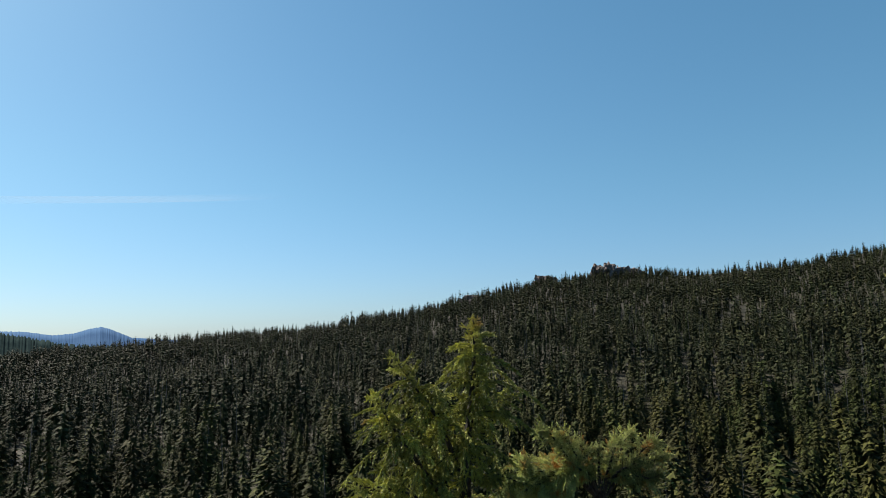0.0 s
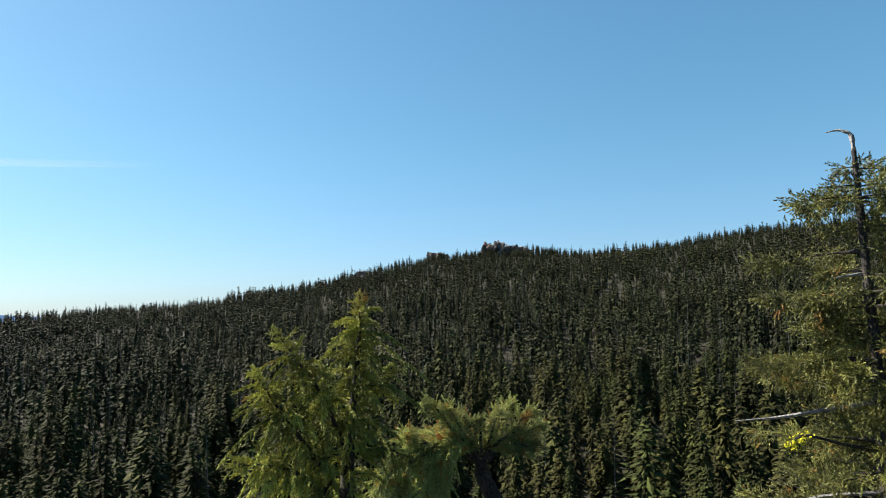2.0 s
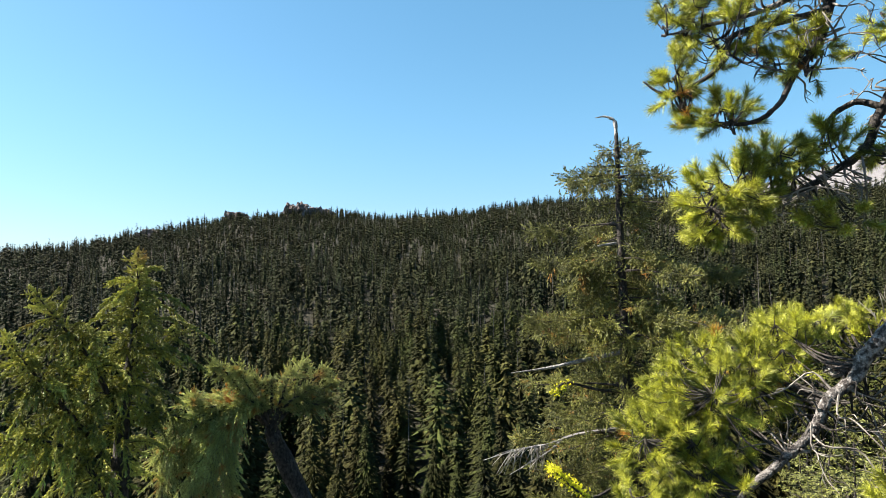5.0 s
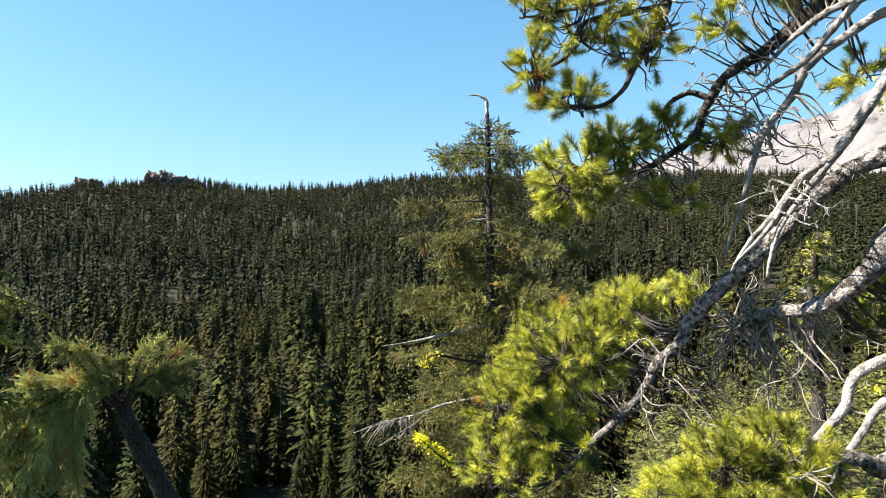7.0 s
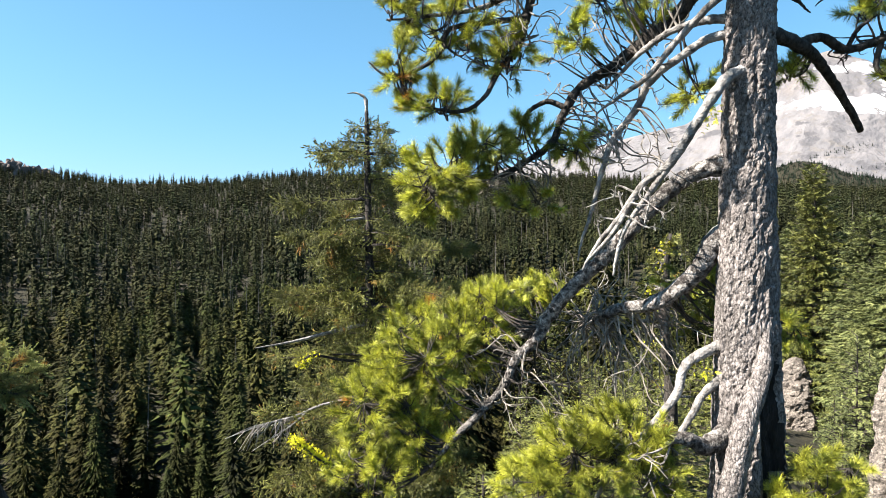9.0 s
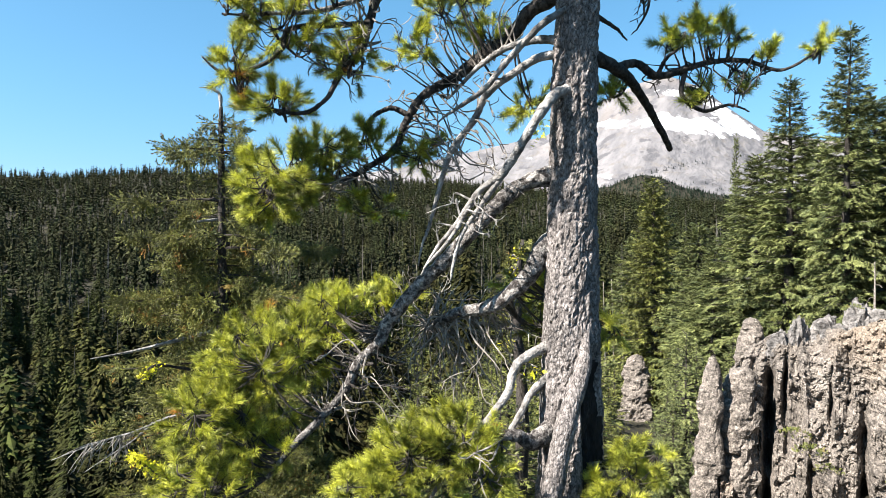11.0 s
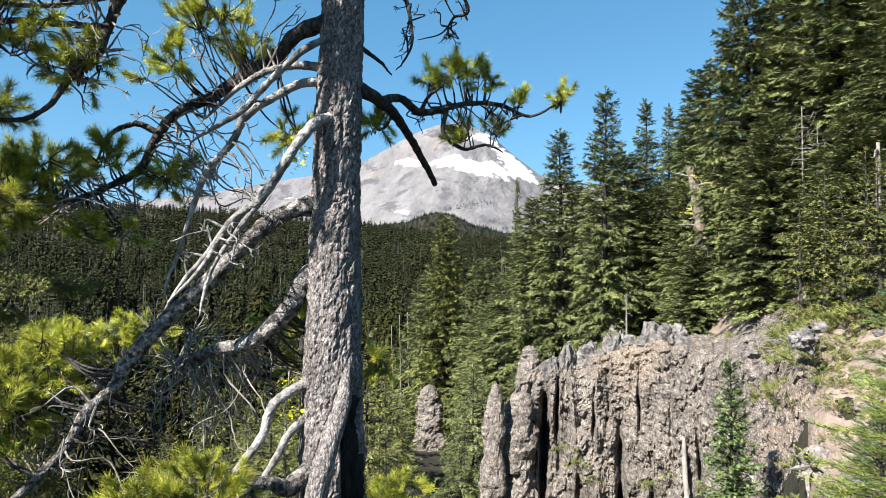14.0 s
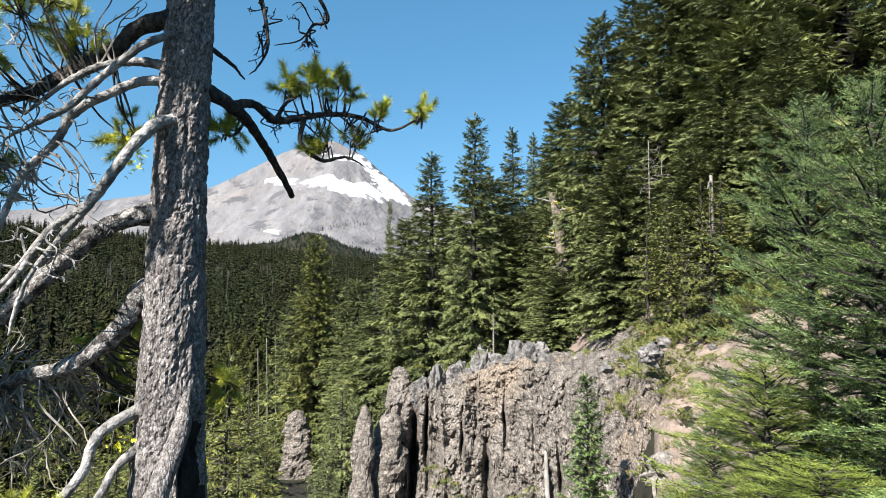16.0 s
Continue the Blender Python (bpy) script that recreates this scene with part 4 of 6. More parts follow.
for i in range(20):
    resized((low_a, low_b)[i % 2], on_land(R.uniform(-72, -42), R.uniform(9, 22), -0.2), R.uniform(0, 6), (R.uniform(0.7, 1.2), R.uniform(0.4, 0.8)))
for az, d, hh in [(-80.3, 36, 6.5), (-81.8, 40, 9.0), (-82.6, 45, 7.5), (-80.9, 50, 7.0), (-85.3, 44, 5.0), (-76.0, 45, 6.0), (-74, 55, 8.0), (-103.4, 25.5, 4.0)]:
    p = on_land(az, d, -0.2)
    resized(low_c if -86 < az < -78 else low_a, p, az, (hh / 6.2, hh / 5.0))

# ---- cliff of fluted breccia with pinnacles ----
CL_AZ = np.array([-111.5, -109.5, -108, -105.5, -102.5, -100, -97, -95, -93.2, -91, -89.7, -88, -86.4, -85.2, -84.6])
CL_D = np.array([22.3, 23.2, 24.2, 26.2, 28.5, 30.0, 31.5, 32.0, 32.5, 33.0, 33.3, 33.5, 33.6, 33.4, 33.2])
CL_TOP = np.array([-4.0, -2.35, -1.95, -2.1, -2.3, -2.3, -2.1, -2.4, -2.9, -3.2, -3.4, -3.6, -4.3, -5.2, -6.4])


def cliff():
    nu, nv = 320, 240
    azs = np.linspace(-111.5, -84.6, nu)
    V = np.empty((nu, nv, 3))
    # azimuth, half width, depth, lowest and highest share of the face
    clefts = [(-88.0, 0.30, 3.0, 0.0, 0.95), (-89.5, 0.16, 1.8, 0.4, 0.98), (-87.0, 0.18, 1.8, 0.2, 1.0), (-94.5, 0.30, 2.4, 0.0, 0.75), (-95.9, 0.14, 1.2, 0.55, 0.98), (-91.0, 0.2, 1.4, 0.0, 0.55),
              (-98.4, 0.15, 0.9, 0.4, 0.85), (-85.9, 0.2, 2.2, 0.0, 1.0), (-92.2, 0.14, 1.0, 0.45, 0.92), (-97.0, 0.16, 1.0, 0.15, 0.6), (-100.6, 0.16, 0.8, 0.3, 0.8), (-93.4, 0.12, 0.8, 0.6, 1.0)]
    for i, a in enumerate(azs):
        d0, top = np.interp(a, CL_AZ, CL_D), np.interp(a, CL_AZ, CL_TOP)
        u = a * 0.575
        top = top - 0.6 + 0.4 * noise.fractal((u * 0.7, 3.1, 0), 0.9, 2.2, 5)
        flute = float(np.interp(a, [-99, -92], [0.45, 1.0]))
        for j in range(nv):
            v = j / (nv - 1)
            if v < 0.8:
                k = v / 0.8
                z = -13.5 + (top + 13.5) * k
                d = d0 - np.interp(a, [-105, -100], [5.0, 2.2]) * (1 - k) ** 0.8
                lean = 0.25 * noise.noise((u * 0.3, z * 0.2, 8))
                d += flute * 1.15 * abs(noise.noise((u * 0.62 + lean, z * 0.06, 1.0))) ** 0.7 + flute * (0.15 + 0.4 * max(0.0, noise.noise((u * 0.25, z * 0.2, 3.0)))) * abs(noise.noise((u * 2.0 + lean * 2, z * 0.16, 5.0))) ** 0.8 - 0.5
                d += 0.35 * noise.noise((u * 0.5, z * 0.6, 11))
                for ca, w, dep, k0, k1 in clefts:
                    wob = 0.45 * noise.noise((z * 0.22, ca, 0.0)) + 0.12 * noise.noise((z * 1.1, ca, 3.0))
                    run = max(0.0, min(1.0, (k - k0) / 0.25)) * max(0.0, min(1.0, (k1 - k) / 0.25)) * (0.7 + 0.6 * noise.noise((z * 0.8, ca, 9.0)))
                    d += dep * run * math.exp(-((a - ca - wob) / w) ** 2)
                d += 0.8 * (max(0.0, k - 0.88) / 0.12) ** 2
            else:
                k = (v - 0.8) / 0.2
                z = top + np.interp(a, [-107, -102, -96, -91], [1.7, 0.25, -1.0, -3.0]) * k
                d = d0 + 0.8 + 9.5 * k
            p = Vector(polar(a, z, d))
            d -= 0.5 * noise.fractal(p * 0.6, 0.6, 2.1, 6) + 0.16 * (0.45 - noise.voronoi(p * 2.6)[0][0]) + noise.cell(p * 4.2) * 0.07
            z += 0.18 * noise.fractal(p * 0.9 + Vector((9, 2, 5)), 0.8, 2.1, 4)
            V[i, j] = polar(a, z, d)
    i, j = np.meshgrid(np.arange(nu - 1), np.arange(nv - 1), indexing="ij")
    q = (i * nv + j).ravel()
    F = np.vstack([np.stack([q, q + nv + 1, q + 1], 1), np.stack([q, q + nv, q + nv + 1], 1)])
    ob = new("cliff", tri_mesh("cliff", V.reshape(-1, 3), F[:, ::-1], M_ROCK, False))
    return tagged(ob, "fluted tan and grey breccia cliff with dark vertical clefts", "cliff", kind="structure")


cliff()


def pinnacle(az, d, top, foot, w, seed, mat, flat=0.75, skew=0.0, rough=1.0, taper=0.55, label="weathered grey-brown rock pinnacle standing beside the cliff"):
    rng = rng_of(seed)
    n, sides = 64, 44
    off = Vector(rng.uniform(-40, 40, 3))
    V = np.empty((n, sides, 3))
    h = top - foot
    for i in range(n):
        k = i / (n - 1)
        r = w * (1.25 - taper * k) * (1.0 if k < 0.9 else math.sqrt(max(0.0, 1 - ((k - 0.9) / 0.1) ** 2)) * 0.85 + 0.02)
        for j in range(sides):
            a = 6.2832 * j / sides
            p = Vector((math.cos(a) * r, math.sin(a) * r * flat, k * h))
            s = 1 + rough * (0.38 * noise.fractal(p * 0.75 + off, 0.8, 2.1, 5) + 0.12 * noise.cell(p * 2.6 + off))
            V[i, j] = (p.x * s + skew * k, p.y * s, p.z)
    i, j = np.meshgrid(np.arange(n - 1), np.arange(sides), indexing="ij")
    j2 = (j + 1) % sides
    a, b, c, e = (i * sides + j).ravel(), (i * sides + j2).ravel(), ((i + 1) * sides + j2).ravel(), ((i + 1) * sides + j).ravel()
    F = np.vstack([np.stack([a, b, c], 1), np.stack([a, c, e], 1)])
    Vv = np.vstack([V.reshape(-1, 3), [[skew, 0, h]]])
    k = np.arange(sides)
    F = np.vstack([F, np.stack([(n - 1) * sides + k, (n - 1) * sides + (k + 1) % sides, np.full(sides, len(Vv) - 1)], 1)])
    ob = new("pinnacle", tri_mesh("pinnacle", Vv, F, mat))
    ob.location = polar(az, foot, d)
    ob.rotation_euler = (0, 0, radians(az))
    return tagged(ob, label, "rock", "rock pinnacles")


pinnacle(-77.7, 69, -11.0, -22.5, 1.55, 3, M_ROCK, rough=0.9, taper=0.6)
pinnacle(-83.35, 31.5, -4.85, -14.0, 0.56, 4, M_ROCK, skew=0.3)
pinnacle(-85.4, 32.3, -5.35, -14.0, 0.95, 5, M_ROCK, skew=0.45)
pinnacle(-86.6, 41, -3.95, -9.0, 0.9, 6, M_ROCK, rough=1.0, taper=0.7, label="grey rock spike on top of the cliff")


def boulder(az, d, lift, size, seed, label, mat=None):
    V, F = lump(rng_of(seed), 4 if max(size) > 0.3 else 2, size, 0.4, 1.4)
    ob = new("boulder", tri_mesh("boulder", V, F, mat or M_GREYROCK))
    x, y, z = on_land(az, d)
    ob.location = (x, y, lift)
    ob.rotation_euler = (0, 0, seed * 1.3)
    return tagged(ob, label, "rock", "rocks on the slope")


for az, d, z, size, seed in [(-90.0, 35.5, -3.2, (0.5, 0.45, 0.75), 1), (-92.0, 36, -3.0, (1.0, 0.7, 0.6), 2), (-94.0, 36.5, -2.6, (0.75, 0.6, 0.8), 3), (-95.3, 36.5, -2.5, (0.8, 0.6, 0.55), 9),
                             (-97.2, 34.5, -1.9, (1.15, 0.7, 0.65), 4), (-98.6, 34, -1.7, (1.0, 0.7, 0.6), 5), (-88.8, 35.5, -3.6, (0.6, 0.5, 0.6), 6)]:
    boulder(az, d - 1.6, z - 1.15, (size[0] * 0.8, size[1], size[2] * 1.5), seed, "rough grey rock knob on the cliff top")


# ---- bare soil slope beside the cliff ----
M_SOIL = material("pinkish_soil", (0.11, 0.084, 0.066), (0.235, 0.18, 0.147), 1.6, 0.95, 0.9, 9.0, coarse=0.25, extra=((0.13, 0.12, 0.05), 0.5, 0.60))


def bare_slope():
    azs, ds = np.linspace(-124, -95, 190), np.linspace(12.5, 44, 190)
    A, D = np.meshgrid(azs, ds, indexing="ij")
    X, Y = -np.sin(np.radians(A)) * D, np.cos(np.radians(A)) * D
    rug = np.array([noise.fractal((x * 0.6, y * 0.6, 2.0), 0.8, 2.1, 6) for x, y in zip(X.ravel(), Y.ravel())]).reshape(X.shape)
    step = np.array([noise.cell((x * 1.1, y * 1.1, 2.0)) for x, y in zip(X.ravel(), Y.ravel())]).reshape(X.shape)
    Zs = land(X, Y) + 0.12 + 0.2 * rug + 0.06 * step
    keep = (rug[:-1, :-1] * 0.6 + 0.9 * np.minimum(np.minimum(A[:-1, :-1] + 124, -95 - A[:-1, :-1]) / 3, np.minimum(D[:-1, :-1] - 12.5, 44 - D[:-1, :-1]) / 3) > 0.2)
    keep &= ((D > np.interp(A, CL_AZ, CL_D) + 0.4) | (A < -108.6))[:-1, :-1]
    n = A.shape[1]
    i, j = np.nonzero(keep)
    q = i * n + j
    F = np.vstack([np.stack([q, q + 1, q + n + 1], 1), np.stack([q, q + n + 1, q + n], 1)])
    ob = new("bare_slope", tri_mesh("bare_slope", np.stack([X.ravel(), Y.ravel(), Zs.ravel()], 1), F, M_SOIL, False))
    return tagged(ob, "bare pinkish tan soil slope with scattered low plants", "slope", kind="structure")


bare_slope()
boulder(-108.2, 23.5, -1.7, (0.42, 0.36, 0.34), 12, "dark grey boulder lying on the bare soil slope")
boulder(-109.3, 25.0, -1.35, (0.25, 0.22, 0.2), 13, "small grey stone lying on the bare soil slope")
boulder(-104.6, 27.8, -2.6, (0.3, 0.28, 0.22), 14, "small grey stone lying on the bare soil slope")


R = rng_of(56)
for i in range(46):
    az, dd = R.uniform(-117, -101), R.uniform(15, 33)
    k = R.uniform(0.08, 0.26)
    x, y, z = on_land(az, dd)
    boulder(az, dd, z + 0.12 + k * 0.3, (k, k * R.uniform(0.7, 1.0), k * R.uniform(0.5, 0.9)), 100 + i, "small grey stone lying on the bare soil slope", (M_GREYROCK, M_ROCK)[i % 2])


def bush(at, w, h, seed, count, label="low yellow-green shrub growing on dirt", mat=None):
    """Leaves on short stems in an uneven mound."""
    rng = rng_of(seed)
    pos, fwd, up, sc = [], [], [], []
    stems = Soup()
    for i in range(count):
        a, r = rng.uniform(0, 6.28), math.sqrt(rng.rand())
        p = np.array([math.cos(a) * r * w, math.sin(a) * r * w, h * (1 - r * r * 0.8) * rng.uniform(0.35, 1.0)])
        f = unit(np.array([math.cos(a) * r, math.sin(a) * r, rng.uniform(0.3, 1.0)]) + rng.normal(0, 0.25, 3))
        pos.append(p); fwd.append(f); up.append(rng.normal(0, 1, 3)); sc.append(h * rng.uniform(0.35, 0.6))
        if i % 6 == 0:
            stems.add(*tube([(p[0] * 0.2, p[1] * 0.2, -0.1), p * 0.6, p], [0.018, 0.012, 0.005], 3))
    ob = thing("shrub", label, "shrub", "shrubs on the slopes", at=at)
    leaf = Soup()
    leaf.add(*scatter(*SPRAY2, pos, fwd, up, sc))
    part("stem_tangle", stems.mesh("stem_tangle", M_DARKBARK), ob)
    part("foliage", leaf.mesh("foliage", mat or M_SHRUB), ob)
    return ob


bush_a = bush(on_land(-110.5, 29.5), 1.3, 0.8, 3, 70)
bush_b = bush(on_land(-112.5, 31), 1.6, 1.1, 4, 80, "low green and brown shrub on the slope")
R = rng_of(55)
for i in range(70):
    az, d = R.uniform(-119, -99), R.uniform(24, 36)
    if az > -106 and d < 33:
        continue
    k = R.uniform(0.35, 1.1)
    copy_thing((bush_a, bush_b)[i % 2], Matrix.LocRotScale(Vector(on_land(az, d, 0.0)), Euler((0, 0, R.uniform(0, 6))), None)).scale = (k, k, k * 0.9)
for i in range(60):
    az, d = R.uniform(-84, -48), R.uniform(6, 30)
    k = R.uniform(0.5, 1.2)
    if -79.4 < az < -76:
        continue
    copy_thing((bush_a, bush_b)[i % 2], Matrix.LocRotScale(Vector(on_land(az, d, 0.0)), Euler((0, 0, R.uniform(0, 6))), None)).scale = (k, k, k)
for i in range(34):
    az, d = R.uniform(-114, -107.5), R.uniform(13, 26)
    k = R.uniform(0.2, 0.5)
    copy_thing((bush_a, bush_b)[i % 2], Matrix.LocRotScale(Vector(on_land(az, d, 0.0)), Euler((0, 0, R.uniform(0, 6))), None)).scale = (k, k, k * 0.8)
# plants growing on ledges of the cliff
for az, d, z, k in [(-88.7, 34.3, -3.5, 0.35), (-93.6, 33.2, -2.6, 0.3), (-89.9, 31.2, -8.0, 0.45), (-91.0, 31.0, -8.6, 0.5), (-92.2, 30.9, -9.2, 0.4), (-98.5, 29.3, -8.3, 0.4), (-97, 29.8, -8.9, 0.45), (-101.5, 27.4, -8.0, 0.4)]:
    copy_thing(bush_a, Matrix.LocRotScale(Vector(polar(az, z, d)), Euler((0, 0, az)), None)).scale = (k, k, k)


# ---- young firs beside the path ----
NEEDLE = frond(rng_of(8), 3, 30, 17, 0.12, 0.042, 0.6)
HABIT = dict(cb=0.02, whorl=0.32, per=8, group="young firs", ragged=0.3, droop=0.3, top_up=50, low_up=14, shape=0.72, fill=0.42, splay=(28, 75), rise=(-0.35, 0.55))
young = conifer("young_fir", "young fir with silvery blue-green upturned needles", on_land(-120.2, 10.2), 5.0, 1.6, 41, NEEDLE, 0.34, M_FIRNEAR, **HABIT)
for az, d, top, wide in [(-124.4, 9.0, 2.3, 0.85), (-128.5, 8.2, 1.6, 1.1), (-113.4, 11.0, -1.7, 0.6)]:
    p = on_land(az, d, -0.1)
    resized(young, p, az, (wide, (top - p[2]) / 5.0))
lime = conifer("young_fir", "bushy young fir with bright yellow-green needles", on_land(-117.2, 9.0, -0.1), 3.4, 1.35, 44, NEEDLE, 0.32, M_FIRLIME, **HABIT)
lime.scale = (1.0, 1.0, (-0.75 - lime.location.z) / 3.4)
p = on_land(-120.8, 7.4, -0.1)
resized(lime, p, 2.0, (0.9, (-1.5 - p[2]) / 3.4))
sap = conifer("fir_sapling", "slender young fir standing before the cliff", on_land(-103.2, 20.5), 5.9, 1.05, 43, feather(rng_of(9), 16, 0.10), 0.28, M_FIRNEAR, cb=0.03, whorl=0.22, per=8, group="young firs", top_up=42, low_up=5, ragged=0.35)
x, y, z = on_land(-103.2, 20.5, -0.2)
sap.location = (x, y, z)
sap.scale = (1.05, 1.05, (-2.15 - z) / 5.9)


# ---- dead wood on the slope ----
def log(name, label, pts, radii, seed, mat=None, group="dead wood"):
    ob = new(name, tri_mesh(name, *tube(smooth_line(pts, 22), radii, 10, 0.22, rng_of(seed)), mat or M_BLEACH, True))
    return tagged(ob, label, "dead wood", group)


log("log", "pale bleached log leaning on the cliff face", [polar(-99.5, -6.2, 28.6), polar(-99.6, -7.6, 28.3), polar(-99.9, -9.6, 27.6)], [0.08, 0.10, 0.11], 1, M_SNAG)


def stump():
    rng = rng_of(17)
    base = np.array(on_land(-108.9, 18.0, 0.3))
    ob = thing("stump", "overturned grey weathered stump with splayed roots", "stump", "dead wood", at=tuple(base))
    part("bole", tri_mesh("bole", *tube(smooth_line([(0, 0, 0), (0.5, -0.3, 0.05), (1.1, -0.5, -0.1)], 14), [0.34, 0.3, 0.24], 14, 0.35, rng), M_TWIG), ob)
    for i in range(9):
        a = i * 0.7
        d = np.array([-0.5, 0.25, 0]) + np.array([0.2 * math.cos(a), 0.32 * math.cos(a), 0.4 * math.sin(a)])
        part("root", tri_mesh("root", *tube(smooth_line([d * 0.1, d * 0.7 + rng.normal(0, 0.05, 3), d * 1.25 + rng.normal(0, 0.1, 3)], 9), [0.12, 0.06, 0.015], 6, 0.3, rng), M_TWIG), ob)
    return ob


stump()


def clump(rng, c, r, n):
    """Small lichen tufts in a loose cluster."""
    pos = np.asarray(c) + rng.normal(0, 1, (n, 3)) * np.asarray(r)
    return scatter(*SPRAY2, pos, rng.normal(0, 1, (n, 3)), rng.normal(0, 1, (n, 3)), rng.uniform(0.5, 1.0, n) * np.mean(r) * 1.5)


def lichen_snag():
    """The broken old trunk with yellow lichen above the cliff."""
    rng = rng_of(61)
    at = np.array(on_land(-100.9, 42.0, -0.3))
    h = 7.2 - at[2]
    ob = thing("dead_snag", "broken dead trunk with yellow lichen on bare stubs", "dead tree", "dead wood", at=tuple(at))
    line = smooth_line([(0, 0, 0), (0.0, 0.0, h * 0.45), (0.1, 0.25, h * 0.75), (0.1, 0.7, h)], 24)
    part("trunk", tri_mesh("trunk", *tube(line, [0.42, 0.36, 0.33, 0.2], 12, 0.3, rng), M_OLDSNAG), ob)
    for i in range(22):
        k = rng.uniform(0.35, 0.95)
        p = line[int(k * 23)]
        a, ln = rng.uniform(0, 6.28), rng.uniform(0.5, 1.5)
        e = p + np.array([math.cos(a) * ln, math.sin(a) * ln, rng.uniform(-0.2, 0.3)])
        st = part("stub", tri_mesh("stub", *tube(smooth_line([p, (p + e) / 2 + rng.normal(0, 0.06, 3), e], 7), [0.07, 0.05, 0.02], 5, 0.2, rng), M_SNAG), ob)
        if i % 2 == 0:
            s = Soup()
            for q in range(4):
                s.add(*clump(rng, p + (e - p) * rng.uniform(0.3, 1.0), (0.09, 0.09, 0.05), 9))
            part("lichen", s.mesh("lichen", M_LICHEN), st, "bright yellow lichen")
    return ob


lichen_snag()
resized(fir_c, on_land(-99.6, 44.5, -0.3), 2.0, (0.7, 9.5 / 19.0))


def bare_snag(az, d, foot, top, seed, r=0.16, limbs=14, reach=1.4, label="bare grey dead tree with broken branches", wood=None):
    wood = wood or M_TWIG
    rng = rng_of(seed)
    x, y, _ = polar(az, 0, d)
    h = top - foot
    ob = thing("dead_snag", label, "dead tree", "dead wood", at=(x, y, foot))
    line = smooth_line([(0, 0, 0), (0.02 * h, 0, h * 0.5), (-0.01 * h, 0.01 * h, h)], 16)
    part("trunk", tri_mesh("trunk", *tube(line, [r, r * 0.7, r * 0.35], 8, 0.15, rng), wood, True), ob)
    for i in range(limbs):
        k = rng.uniform(0.3, 0.98)
        p = line[int(k * 15)]
        a, ln = rng.uniform(0, 6.28), reach * rng.uniform(0.4, 1.0) * (1.25 - k)
        m = p + np.array([math.cos(a) * ln * 0.6, math.sin(a) * ln * 0.6, rng.uniform(-0.1, 0.25) * ln])
        e = p + np.array([math.cos(a) * ln, math.sin(a) * ln, rng.uniform(-0.9, 0.7) * ln])
        part("branch", tri_mesh("branch", *tube(smooth_line([p, m, e], 7), [r * 0.32, r * 0.2, 0.012], 5), wood), ob)
    return ob


bare_snag(-108.3, 36.5, 1.0, 8.9, 71, 0.06, 34, 3.0)
bare_snag(-109.3, 37.0, 1.0, 8.0, 72, 0.06, 26, 3.0)
bare_snag(-94.9, 36.5, -2.9, -0.55, 73, 0.06, 10, 0.6)
for az, top, sd in [(-75.0, -5.0, 74), (-75.7, -4.6, 75), (-76.5, -4.0, 77), (-74.3, -6.5, 78)]:
    bare_snag(az, 95, -31.0, top, sd, 0.14, 12, 1.2)
bare_snag(-113.2, 29, 0.4, 5.35, 79, 0.16, 9, 1.8, "grey broken dead trunk among the firs")
for az, d, top in [(-113.9, 27.2, 4.9), (-112.5, 27.0, 4.8), (-113.2, 26.8, 4.3), (-108.0, 31.0, 4.4), (-109.6, 30.5, 4.8), (-110.8, 29.0, 3.6)]:
    p = on_land(az, d, -0.2)
    resized(low_b, p, az, (0.95, (top - p[2]) / 6.0))


